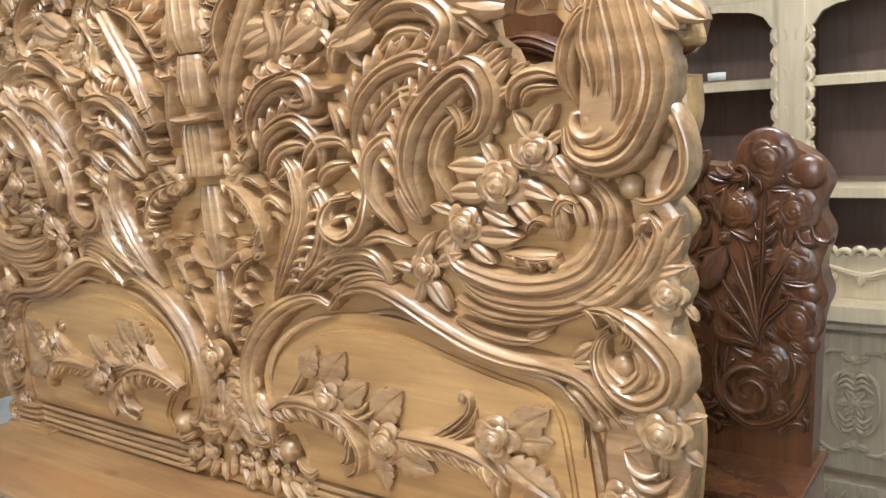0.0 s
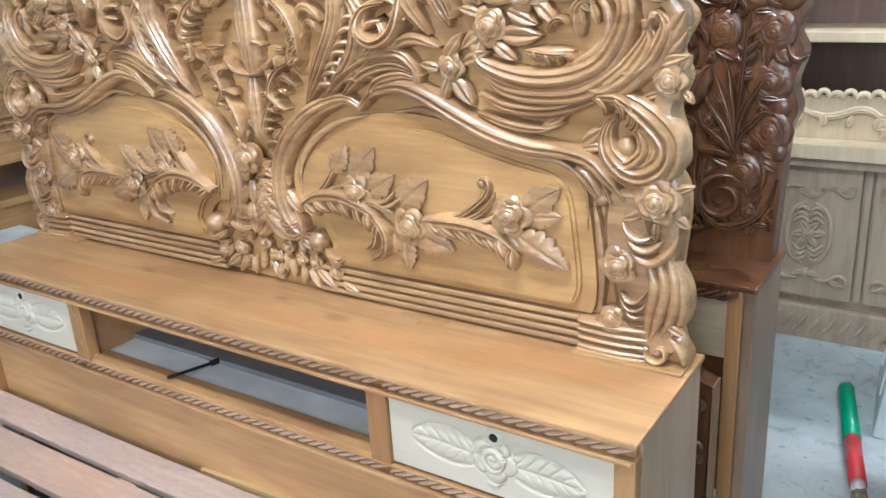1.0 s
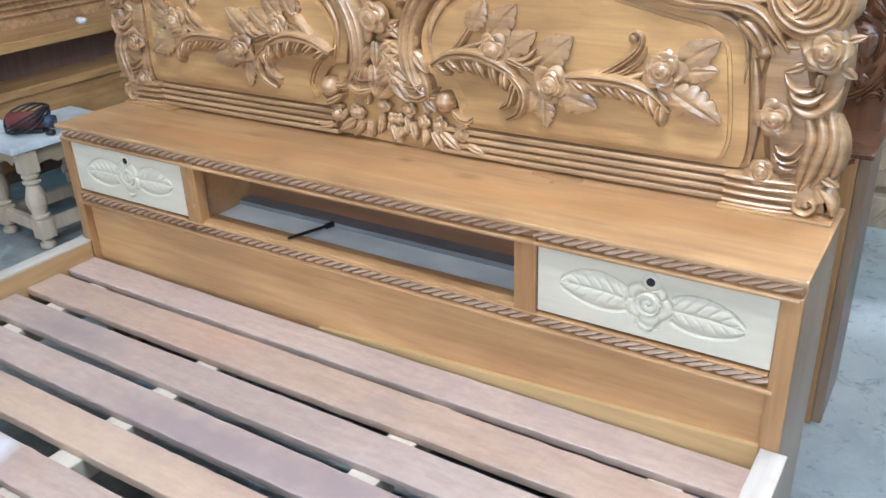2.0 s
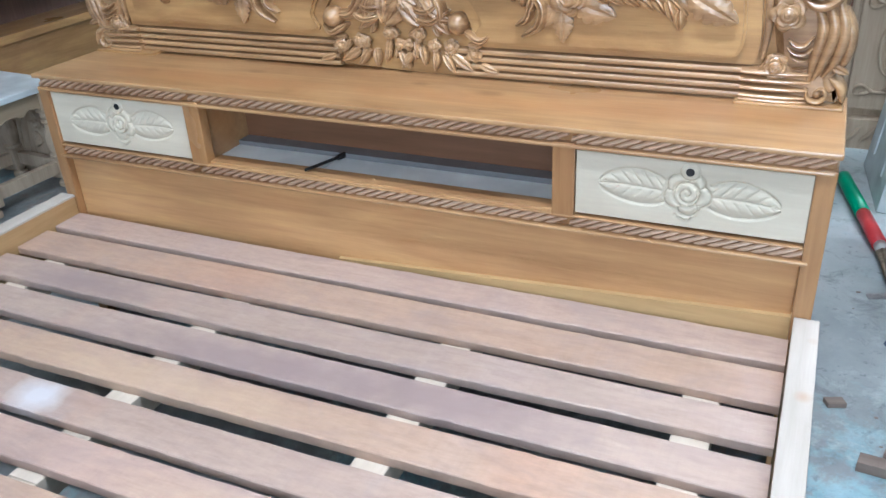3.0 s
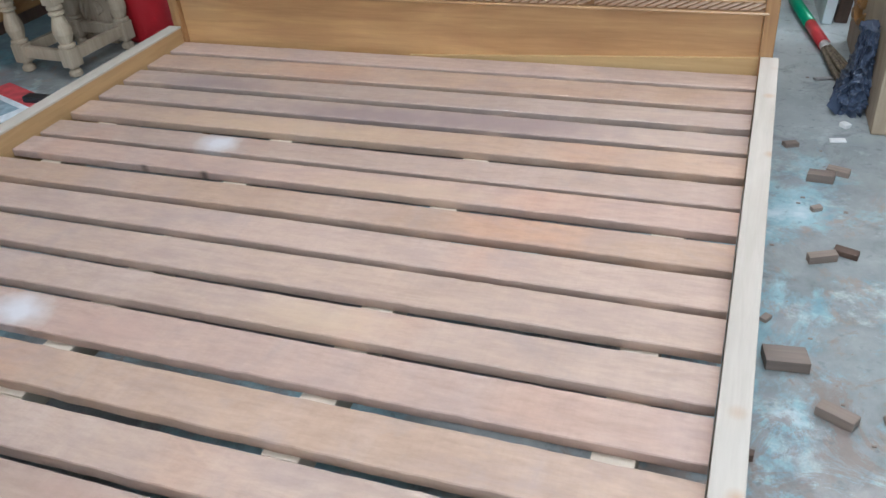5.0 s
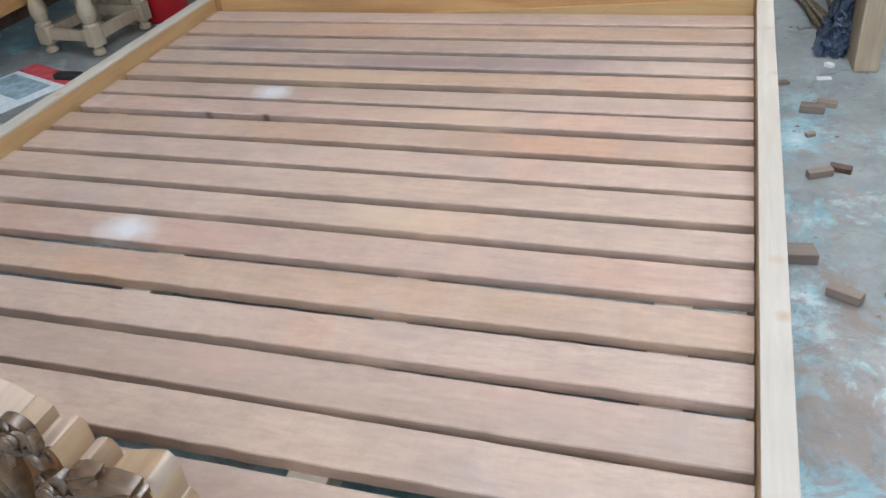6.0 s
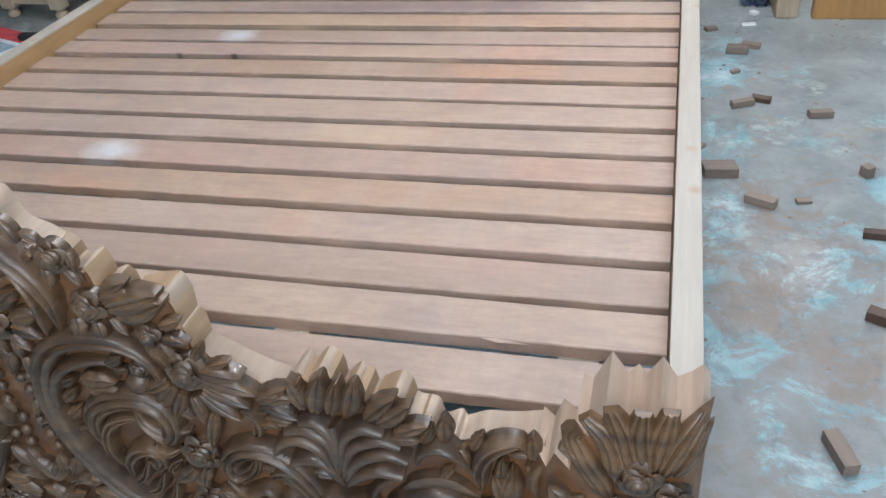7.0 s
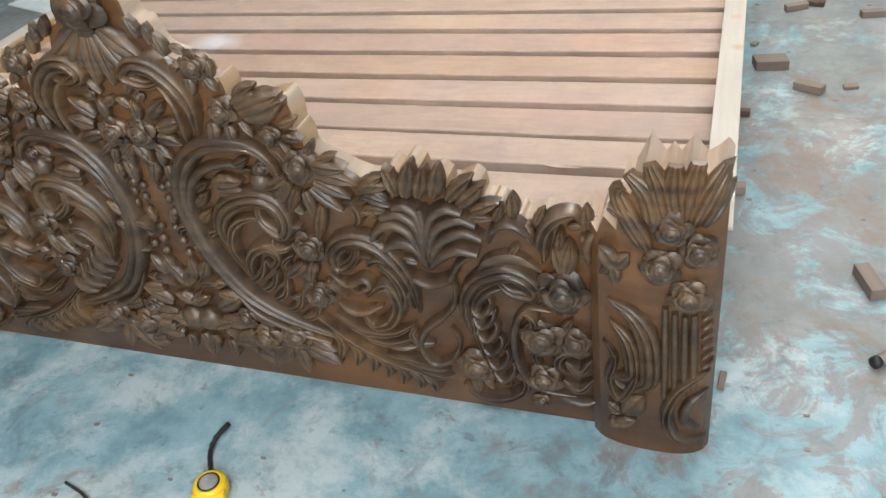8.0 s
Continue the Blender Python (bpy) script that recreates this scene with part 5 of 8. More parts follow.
ridge(HB, [(0.357, 1.583), (0.371, 1.623), (0.414, 1.639)], 0.03, 0.036, 2)
ridge(HB, [(0.462, 1.319), (0.419, 1.379), (0.427, 1.442), (0.468, 1.469), (0.486, 1.444)], 0.05, 0.042, 3)
ridge(HB, [(0.51, 1.334), (0.476, 1.388), (0.48, 1.424)], 0.03, 0.03, 2)
leaf(HB, 0.492, 1.424, 108, 0.043, 1.2)
ridge(HB, [(0.131, 1.434), (0.152, 1.515), (0.214, 1.57), (0.284, 1.577), (0.306, 1.543), (0.284, 1.533)], 0.05, 0.045, 3)
ridge(HB, [(0.147, 1.423), (0.193, 1.488), (0.26, 1.511), (0.3, 1.486)], 0.042, 0.042, 3)
ridge(HB, [(0.172, 1.413), (0.216, 1.458), (0.27, 1.468), (0.284, 1.446)], 0.034, 0.038, 2)
ridge(HB, [(0.193, 1.408), (0.233, 1.427), (0.267, 1.427)], 0.026, 0.034, 2)
ridge(HB, [(0.362, 1.468), (0.359, 1.51), (0.334, 1.539)], 0.024, 0.034, 2)
ridge(HB, [(0.26, 1.427), (0.308, 1.47), (0.36, 1.473), (0.376, 1.449)], 0.034, 0.036, 2)
ridge(HB, [(0.297, 1.397), (0.327, 1.426), (0.367, 1.435)], 0.03, 0.034, 2)
ridge(HB, [(0.403, 1.425), (0.413, 1.388), (0.397, 1.331), (0.349, 1.305), (0.309, 1.329), (0.324, 1.368), (0.37, 1.378)], 0.03, 0.055, 2)
ridge(HB, [(0.36, 1.291), (0.426, 1.313), (0.483, 1.297)], 0.03, 0.03, 2)
ridge(HB, [(0.082, 1.502), (0.116, 1.612), (0.167, 1.695), (0.203, 1.747)], 0.05, 0.048, 3, (0.4, 0.8))
ridge(HB, [(0.193, 1.596), (0.24, 1.64), (0.236, 1.696), (0.27, 1.737)], 0.04, 0.042, 3, (0.4, 0.8))
ridge(HB, [(0.249, 1.611), (0.264, 1.656), (0.284, 1.699)], 0.024, 0.036, 2)
rose(HB, 0.32, 1.675, 0.036)
rose(HB, 0.223, 1.702, 0.02)
leaf(HB, 0.33, 1.658, -56, 0.046, 1.2)
leaf(HB, 0.298, 1.662, -130, 0.039, 1.2)
leaf(HB, 0.34, 1.684, 20, 0.056, 1.2)
leaf(HB, 0.375, 1.662, 14, 0.05, 1.2)
leaf(HB, 0.639, 1.577, 43, 0.042, 1.1, 0.012)
leaf(HB, 0.648, 1.565, 31, 0.052, 1.1, 0.012)
leaf(HB, 0.656, 1.544, 32, 0.052, 1.1, 0.012)
leaf(HB, 0.664, 1.524, 27, 0.038, 1.1, 0.012)
leaf(HB, 0.633, 1.618, 99, 0.04, 1.1, 0.012)
leaf(HB, 0.654, 1.631, 86, 0.031, 1.1, 0.012)
leaf(HB, 0.607, 1.652, 53, 0.036, 1.1, 0.012)
leaf(HB, 0.486, 1.616, 20, 0.037, 1.1, 0.012)
leaf(HB, 0.695, 1.557, 20, 0.03, 1.1, 0.012)
ridge(HB, [(0.686, 1.507), (0.702, 1.541), (0.74, 1.554), (0.778, 1.543)], 0.03, 0.036, 2)
ridge(HB, [(0.705, 1.51), (0.725, 1.532), (0.769, 1.533)], 0.02, 0.03, 2)
leaf(HB, 0.659, 1.472, 85, 0.024, 1.2)
leaf(HB, 0.639, 1.46, 65, 0.026, 1.2)
bead(HB, 0.478, 1.451, 0.016)

# headboard: ribbed cup and feathers beside the stem
ridge(HB, [(0.143, 1.179), (0.206, 1.269), (0.251, 1.352), (0.245, 1.415)], 0.055, 0.04, 5)
ridge(HB, [(0.219, 1.212), (0.285, 1.278), (0.305, 1.343)], 0.05, 0.036, 4)
ridge(HB, [(0.271, 1.226), (0.333, 1.28), (0.355, 1.301)], 0.03, 0.03, 3)
feather(HB, [(0.043, 1.406), (0.106, 1.382), (0.145, 1.329), (0.141, 1.255)], 8, 0.042, -1, 0.019, 0.036, 32)
feather(HB, [(0.089, 1.163), (0.055, 1.2), (0.08, 1.246), (0.124, 1.27)], 5, 0.04, 1, 0.014, 0.032, 24)
ridge(HB, [(0.069, 1.273), (0.03, 1.243), (-0.022, 1.234)], 0.02, 0.03, 1)
ridge(HB, [(0.157, 1.324), (0.126, 1.281), (0.141, 1.239)], 0.03, 0.034, 2)
ridge(HB, [(0.13, 1.429), (0.113, 1.46), (0.083, 1.469)], 0.025, 0.04, 2)
feather(HB, [(0.031, 1.071), (0.025, 1.129), (0.061, 1.189), (0.09, 1.213)], 6, 0.032, -1, 0.012, 0.03, 24)

# headboard: stem, vase and bottom posy
ridge(HB, [(0.0, 1.648), (0.0, 1.699), (0.0, 1.768)], 0.1, 0.05, 5, (0.6, 0.9), mirror=False)
ridge(HB, [(0.0, 1.548), (0.0, 1.598), (0.0, 1.643)], 0.085, 0.05, 5, (0.8, 0.8), mirror=False)
ridge(HB, [(0.0, 1.536), (0.0, 1.483), (0.0, 1.419)], 0.1, 0.055, 7, (0.55, 1), mirror=False)
ridge(HB, [(0.0, 1.397), (0.0, 1.32), (0.0, 1.242)], 0.07, 0.03, 4, (0.8, 0.6), mirror=False)
ridge(HB, [(-0.055, 1.528), (0.0, 1.524), (0.055, 1.528)], 0.022, 0.066, 1, (0.7, 0.7), mirror=False)
ridge(HB, [(0.0, 1.23), (0.0, 1.16), (0.0, 1.1)], 0.045, 0.03, 3, (0.7, 0.8), mirror=False)
leaf(HB, 0.053, 1.397, 23, 0.083, 1.2)
leaf(HB, 0.047, 1.408, -32, 0.051, 1.2)
leaf(HB, -0.058, 0.983, -132, 0.059, 1.1)
leaf(HB, -0.069, 0.935, -130, 0.063, 1.1)
leaf(HB, -0.072, 0.895, -131, 0.062, 1.1)
leaf(HB, -0.046, 0.997, -92, 0.062, 1.1)
leaf(HB, -0.054, 0.944, -96, 0.074, 1.1)
leaf(HB, -0.033, 0.973, 36, 0.064, 1.1)
leaf(HB, -0.041, 0.92, 39, 0.088, 1.1)
leaf(HB, -0.045, 0.872, 40, 0.092, 1.1)
leaf(HB, -0.065, 0.995, 83, 0.047, 1.1)
leaf(HB, -0.024, 1.013, 35, 0.061, 1.1)
leaf(HB, -0.038, 1.1, 134, 0.035, 1.1)
leaf(HB, -0.002, 1.113, 40, 0.041, 1.1)
ridge(HB, [(-0.03, 0.881), (0.016, 0.947), (0.041, 0.982)], 0.018, 0.028, 2)
ridge(HB, [(-0.047, 0.865), (-0.01, 0.924), (-0.001, 0.951)], 0.018, 0.028, 2)
ridge(HB, [(-0.096, 0.858), (-0.095, 0.912), (-0.07, 0.955)], 0.018, 0.028, 2)
rose(HB, -0.119, 0.823, 0.0206)
rose(HB, -0.176, 0.81, 0.0204)
rose(HB, -0.038, 0.847, 0.0194)
rose(HB, 0.076, 0.823, 0.0184)
rose(HB, 0.008, 0.821, 0.0153)
leaf(HB, -0.123, 0.805, -140, 0.061, 1.0, 0.002)
leaf(HB, -0.099, 0.802, -127, 0.049, 1.0, 0.002)
leaf(HB, -0.079, 0.806, -91, 0.042, 1.0, 0.002)
leaf(HB, -0.044, 0.819, -95, 0.044, 1.0, 0.002)
leaf(HB, -0.022, 0.809, -102, 0.024, 1.0, 0.002)
leaf(HB, -0.014, 0.804, -65, 0.047, 1.0, 0.002)
leaf(HB, 0.028, 0.831, -76, 0.041, 1.0, 0.002)
leaf(HB, 0.076, 0.807, -80, 0.034, 1.0, 0.002)
leaf(HB, 0.105, 0.825, -73, 0.033, 1.0, 0.002)
leaf(HB, -0.192, 0.785, -158, 0.046, 1.0, 0.002)
leaf(HB, 0.012, 0.842, 38, 0.035, 1.0, 0.002)
leaf(HB, -0.089, 0.845, 56, 0.031, 1.0, 0.002)
leaf(HB, -0.161, 0.83, -171, 0.036, 1.0, 0.002)
ridge(HB, [(0.022, 0.889), (0.072, 0.878), (0.115, 0.904)], 0.022, 0.03, 2)
ridge(HB, [(0.019, 0.909), (0.063, 0.902), (0.098, 0.924)], 0.022, 0.03, 2)
ridge(HB, [(-0.153, 0.862), (-0.194, 0.842), (-0.219, 0.859)], 0.022, 0.03, 2)

rose(HB, -0.030, 1.055, 0.040, 0.9, 0.030, mirror=False)

# headboard: upper foliage
rose(HB, -0.62, 1.706, 0.04)
rose(HB, -0.34, 1.749, 0.036)
rose(HB, -0.314, 1.678, 0.032)
rose(HB, -0.505, 1.772, 0.036)
rose(HB, -0.427, 1.728, 0.028)
ridge(HB, [(-0.57, 1.658), (-0.551, 1.685), (-0.48, 1.69), (-0.411, 1.648)], 0.04, 0.045, 3)
ridge(HB, [(-0.659, 1.61), (-0.609, 1.645), (-0.552, 1.629)], 0.03, 0.036, 2)
feather(HB, [(-0.228, 1.762), (-0.139, 1.73), (-0.094, 1.67), (-0.087, 1.607)], 8, 0.06, 1, 0.02, 0.045, 24)
feather(HB, [(-0.293, 1.599), (-0.2, 1.573), (-0.152, 1.514), (-0.146, 1.446)], 8, 0.055, 1, 0.02, 0.045, 24)
ridge(HB, [(-0.062, 1.669), (-0.074, 1.58), (-0.099, 1.473)], 0.03, 0.03, 2)
leaf(HB, -0.059, 1.658, 52, 0.103)
leaf(HB, -0.075, 1.665, 58, 0.075, 1.2)
feather(HB, [(-0.195, 1.812), (-0.263, 1.777), (-0.288, 1.724), (-0.261, 1.677)], 6, 0.05, 1, 0.018, 0.042, 24)
feather(HB, [(-0.482, 1.84), (-0.551, 1.777), (-0.571, 1.718), (-0.54, 1.665)], 6, 0.05, -1, 0.018, 0.042, 24)
leaf(HB, -0.384, 1.723, 158, 0.103, 1.2, 0.012)
leaf(HB, -0.342, 1.719, -119, 0.054, 1.2, 0.012)
leaf(HB, -0.289, 1.758, 20, 0.086, 1.2, 0.012)
leaf(HB, -0.392, 1.77, 124, 0.065, 1.2, 0.012)
leaf(HB, -0.587, 1.744, 12, 0.096, 1.2, 0.012)
leaf(HB, -0.661, 1.752, 121, 0.076, 1.2, 0.012)
leaf(HB, -0.58, 1.694, -160, 0.111, 1.2, 0.012)
leaf(HB, -0.338, 1.661, -22, 0.097, 1.2, 0.012)
leaf(HB, -0.37, 1.698, -150, 0.073, 1.2, 0.012)
leaf(HB, -0.288, 1.69, 14, 0.08, 1.2, 0.012)
leaf(HB, -0.452, 1.646, -12, 0.102, 1.2, 0.012)
leaf(HB, -0.517, 1.737, -21, 0.107, 1.2, 0.012)
leaf(HB, -0.595, 1.794, 130, 0.066, 1.2, 0.012)
leaf(HB, -0.453, 1.789, 98, 0.058, 1.2, 0.012)
leaf(HB, -0.238, 1.652, -22, 0.09, 1.2, 0.012)
leaf(HB, -0.213, 1.672, -5, 0.089, 1.2, 0.012)
leaf(HB, -0.697, 1.652, 13, 0.105, 1.2, 0.012)

# footboard: great C scroll and its filling
ridge(FB, [(0.296, 0.14), (0.209, 0.171), (0.138, 0.218), (0.089, 0.295), (0.067, 0.37), (0.066, 0.434), (0.087, 0.492), (0.129, 0.53), (0.182, 0.541), (0.233, 0.535), (0.263, 0.505), (0.265, 0.466), (0.236, 0.444)], 0.034, 0.026, 2)
ridge(FB, [(0.068, 0.367), (0.082, 0.43), (0.102, 0.47), (0.138, 0.494), (0.182, 0.502), (0.201, 0.494)], 0.017, 0.022, 1)
ridge(FB, [(0.28, 0.12), (0.202, 0.147), (0.134, 0.185), (0.089, 0.257)], 0.012, 0.02, 1)
bead(FB, 0.23, 0.471, 0.021)
leaf(FB, 0.14, 0.465, 13, 0.057, 0.9)
leaf(FB, 0.145, 0.446, 1, 0.061, 0.9)
leaf(FB, 0.19, 0.5, 23, 0.034, 0.9)
leaf(FB, 0.197, 0.487, 23, 0.026, 0.8)
leaf(FB, 0.084, 0.412, 40, 0.045, 0.8, 0.002)
leaf(FB, 0.079, 0.377, 35, 0.044, 0.8, 0.002)
leaf(FB, 0.092, 0.442, 39, 0.041, 0.8, 0.002)
leaf(FB, 0.083, 0.343, 32, 0.036, 0.8, 0.002)
ridge(FB, [(0.139, 0.309), (0.122, 0.353), (0.132, 0.397), (0.167, 0.428), (0.215, 0.442), (0.251, 0.431), (0.26, 0.399), (0.248, 0.371), (0.233, 0.373)], 0.032, 0.027, 3)
ridge(FB, [(0.151, 0.28), (0.136, 0.328), (0.15, 0.374), (0.182, 0.395), (0.219, 0.396)], 0.018, 0.022, 2)
ridge(FB, [(0.157, 0.262), (0.164, 0.305), (0.186, 0.333), (0.215, 0.34), (0.225, 0.318), (0.204, 0.294), (0.192, 0.306)], 0.022, 0.025, 2)
ridge(FB, [(0.151, 0.256), (0.179, 0.278), (0.189, 0.305)], 0.016, 0.022, 2)
ridge(FB, [(0.167, 0.236), (0.199, 0.256), (0.209, 0.284)], 0.016, 0.022, 2)
ridge(FB, [(0.185, 0.216), (0.217, 0.236), (0.225, 0.267)], 0.016, 0.022, 2)
ridge(FB, [(0.209, 0.195), (0.241, 0.213), (0.252, 0.246)], 0.016, 0.022, 2)
ridge(FB, [(0.234, 0.177), (0.269, 0.193), (0.282, 0.219)], 0.016, 0.022, 2)
rose(FB, 0.29, 0.344, 0.034)
leaf(FB, 0.274, 0.311, -134, 0.056, 0.8)
leaf(FB, 0.292, 0.316, -110, 0.047, 0.8)
leaf(FB, 0.337, 0.437, -109, 0.077, 0.45)
leaf(FB, 0.276, 0.272, 117, 0.035, 0.7)
rose(FB, 0.313, 0.507, 0.0361)
leaf(FB, 0.335, 0.511, -7, 0.06, 0.7)
leaf(FB, 0.336, 0.498, -6, 0.076, 0.7)
leaf(FB, 0.334, 0.483, -24, 0.067, 0.7)
leaf(FB, 0.325, 0.469, -43, 0.064, 0.7)
leaf(FB, 0.311, 0.461, -74, 0.051, 0.7)
leaf(FB, 0.297, 0.465, -116, 0.053, 0.7)
leaf(FB, 0.287, 0.477, -133, 0.066, 0.7)
leaf(FB, 0.283, 0.486, -146, 0.053, 0.7)
leaf(FB, 0.305, 0.528, 119, 0.029, 0.7)
leaf(FB, 0.328, 0.527, 50, 0.035, 0.7)
leaf(FB, 0.289, 0.506, 124, 0.023, 0.7)
leaf(FB, 0.351, 0.52, 22, 0.035, 0.7)
leaf(FB, 0.411, 0.479, -3, 0.053, 0.8, 0.004)
leaf(FB, 0.415, 0.46, -11, 0.051, 0.8, 0.004)
leaf(FB, 0.409, 0.468, 33, 0.054, 0.8, 0.004)
leaf(FB, 0.413, 0.435, -6, 0.039, 0.8, 0.004)
leaf(FB, 0.431, 0.466, -138, 0.036, 0.8, 0.004)

# footboard: crest
ridge(FB, [(0.137, 0.55), (0.146, 0.605), (0.134, 0.643), (0.103, 0.672), (0.067, 0.678), (0.046, 0.663), (0.056, 0.651)], 0.03, 0.03, 3)
ridge(FB, [(0.115, 0.538), (0.12, 0.594), (0.107, 0.632), (0.077, 0.653)], 0.012, 0.02, 1)
rose(FB, 0.028, 0.554, 0.0332)
leaf(FB, 0.064, 0.564, 9, 0.052, 0.9, 0.004)
leaf(FB, 0.058, 0.546, -5, 0.048, 0.9, 0.004)
leaf(FB, 0.045, 0.53, -39, 0.036, 0.9, 0.004)
leaf(FB, 0.03, 0.578, 79, 0.037, 0.9, 0.004)
leaf(FB, 0.054, 0.581, 47, 0.052, 0.9, 0.004)
leaf(FB, 0.003, 0.615, -29, 0.033, 0.9, 0.004)
leaf(FB, 0.025, 0.525, -113, 0.041, 0.9, 0.004)
leaf(FB, 0.045, 0.519, -74, 0.032, 0.9, 0.004)
leaf(FB, 0.001, 0.557, 128, 0.024, 0.9, 0.004)
leaf(FB, -0.002, 0.532, -136, 0.047, 0.9, 0.004)
leaf(FB, 0.053, 0.492, -88, 0.035, 0.9, 0.004)
leaf(FB, 0.029, 0.5, -104, 0.046, 0.9, 0.004)
rose(FB, 0.175, 0.675, 0.0275)
rose(FB, 0.198, 0.601, 0.0285)
leaf(FB, 0.157, 0.655, -101, 0.033, 1.2)
leaf(FB, 0.188, 0.656, -61, 0.025, 1.1)
leaf(FB, 0.173, 0.58, -90, 0.039, 1.2)
leaf(FB, 0.203, 0.576, -90, 0.034, 1.1)
rose(FB, 0.275, 0.56, 0.0218)
leaf(FB, 0.225, 0.612, 23, 0.063, 0.85, 0.004)
leaf(FB, 0.232, 0.603, 19, 0.083, 0.85, 0.004)
leaf(FB, 0.24, 0.593, 14, 0.079, 0.85, 0.004)
leaf(FB, 0.23, 0.627, 32, 0.044, 0.85, 0.004)
leaf(FB, 0.251, 0.58, 30, 0.034, 0.85, 0.004)
leaf(FB, 0.162, 0.695, 143, 0.025, 0.85, 0.004)
leaf(FB, 0.141, 0.674, -142, 0.033, 0.85, 0.004)
leaf(FB, 0.2, 0.684, -88, 0.028, 0.85, 0.004)
leaf(FB, 0.296, 0.578, 18, 0.035, 0.85, 0.004)
leaf(FB, 0.295, 0.557, 3, 0.036, 0.85, 0.004)
leaf(FB, 0.226, 0.582, -54, 0.031, 0.85, 0.004)
leaf(FB, 0.129, 0.691, 96, 0.037, 0.85, 0.004)
leaf(FB, 0.111, 0.71, 99, 0.033, 0.85, 0.004)
leaf(FB, 0.091, 0.721, 108, 0.035, 0.85, 0.004)
rose(FB, 0.0, 0.770, 0.050, mirror=False)
for a in (222, 240, 258, 282, 300, 318, 60, 120):
    leaf(FB, 0.03 * math.cos(radians(a)), 0.755 + 0.03 * math.sin(radians(a)), a, 0.085, 0.72, 0.004, mirror=False)

# footboard: shell vase
ridge(FB, [(0.51, 0.33), (0.493, 0.373), (0.46, 0.377), (0.435, 0.361), (0.426, 0.376)], 0.019, 0.026, 1, (0.5, 0.75))
ridge(FB, [(0.508, 0.339), (0.491, 0.396), (0.46, 0.414), (0.432, 0.4), (0.417, 0.376)], 0.019, 0.026, 1, (0.5, 0.75))
ridge(FB, [(0.507, 0.348), (0.503, 0.413), (0.474, 0.435), (0.442, 0.424)], 0.019, 0.026, 1, (0.5, 0.75))
ridge(FB, [(0.506, 0.358), (0.509, 0.427), (0.49, 0.45), (0.466, 0.446)], 0.019, 0.026, 1, (0.5, 0.75))
ridge(FB, [(0.513, 0.33), (0.534, 0.356), (0.566, 0.374), (0.599, 0.368)], 0.019, 0.026, 1, (0.5, 0.75))
ridge(FB, [(0.514, 0.34), (0.538, 0.387), (0.579, 0.409), (0.608, 0.398)], 0.019, 0.026, 1, (0.5, 0.75))
ridge(FB, [(0.512, 0.348), (0.532, 0.409), (0.573, 0.433), (0.601, 0.424)], 0.019, 0.026, 1, (0.5, 0.75))
ridge(FB, [(0.51, 0.359), (0.525, 0.426), (0.553, 0.45), (0.58, 0.444)], 0.019, 0.026, 1, (0.5, 0.75))
ridge(FB, [(0.508, 0.365), (0.514, 0.418), (0.511, 0.449)], 0.019, 0.026, 1, (0.5, 0.75))
bead(FB, 0.507, 0.334, 0.014)
ridge(FB, [(0.465, 0.285), (0.481, 0.307), (0.509, 0.3), (0.545, 0.314), (0.564, 0.345), (0.598, 0.372)], 0.013, 0.03, 1)
ridge(FB, [(0.478, 0.299), (0.463, 0.264), (0.467, 0.23)], 0.012, 0.02, 1)
ridge(FB, [(0.549, 0.315), (0.546, 0.26), (0.518, 0.222), (0.482, 0.187), (0.47, 0.147), (0.49, 0.11), (0.527, 0.127), (0.543, 0.172), (0.53, 0.197)], 0.013, 0.022, 1)
leaf(FB, 0.473, 0.468, 99, 0.051, 0.75)
leaf(FB, 0.489, 0.465, 80, 0.069, 0.75)
leaf(FB, 0.511, 0.467, 72, 0.058, 0.75)
leaf(FB, 0.534, 0.468, 68, 0.061, 0.75)
leaf(FB, 0.56, 0.466, 51, 0.059, 0.75)
leaf(FB, 0.575, 0.456, 41, 0.062, 0.75)
leaf(FB, 0.456, 0.456, 132, 0.031, 0.75)
leaf(FB, 0.596, 0.445, 32, 0.051, 0.75)
leaf(FB, 0.588, 0.434, 4, 0.042, 0.75)
leaf(FB, 0.46, 0.476, 64, 0.039, 0.75)

# footboard: acanthus between
ridge(FB, [(0.476, 0.222), (0.466, 0.3), (0.439, 0.351), (0.402, 0.373), (0.364, 0.369), (0.337, 0.341), (0.341, 0.311), (0.365, 0.322)], 0.03, 0.027, 3)
ridge(FB, [(0.426, 0.201), (0.455, 0.258), (0.442, 0.308), (0.405, 0.336), (0.367, 0.332)], 0.018, 0.024, 2)
ridge(FB, [(0.319, 0.291), (0.348, 0.274), (0.384, 0.291), (0.394, 0.277), (0.366, 0.258), (0.348, 0.266)], 0.015, 0.022, 1)
ridge(FB, [(0.381, 0.249), (0.425, 0.283), (0.442, 0.246), (0.421, 0.201), (0.385, 0.184), (0.37, 0.21), (0.391, 0.226)], 0.025, 0.027, 2)
ridge(FB, [(0.32, 0.225), (0.357, 0.211), (0.407, 0.228)], 0.014, 0.022, 1)
ridge(FB, [(0.31, 0.202), (0.36, 0.171), (0.422, 0.173), (0.464, 0.196)], 0.018, 0.025, 2)
ridge(FB, [(0.339, 0.167), (0.401, 0.147), (0.468, 0.166)], 0.015, 0.024, 2)
ridge(FB, [(0.399, 0.138), (0.461, 0.142)], 0.013, 0.022, 1)
rose(FB, 0.284, 0.239, 0.034)
leaf(FB, 0.28, 0.268, 101, 0.031, 0.8)
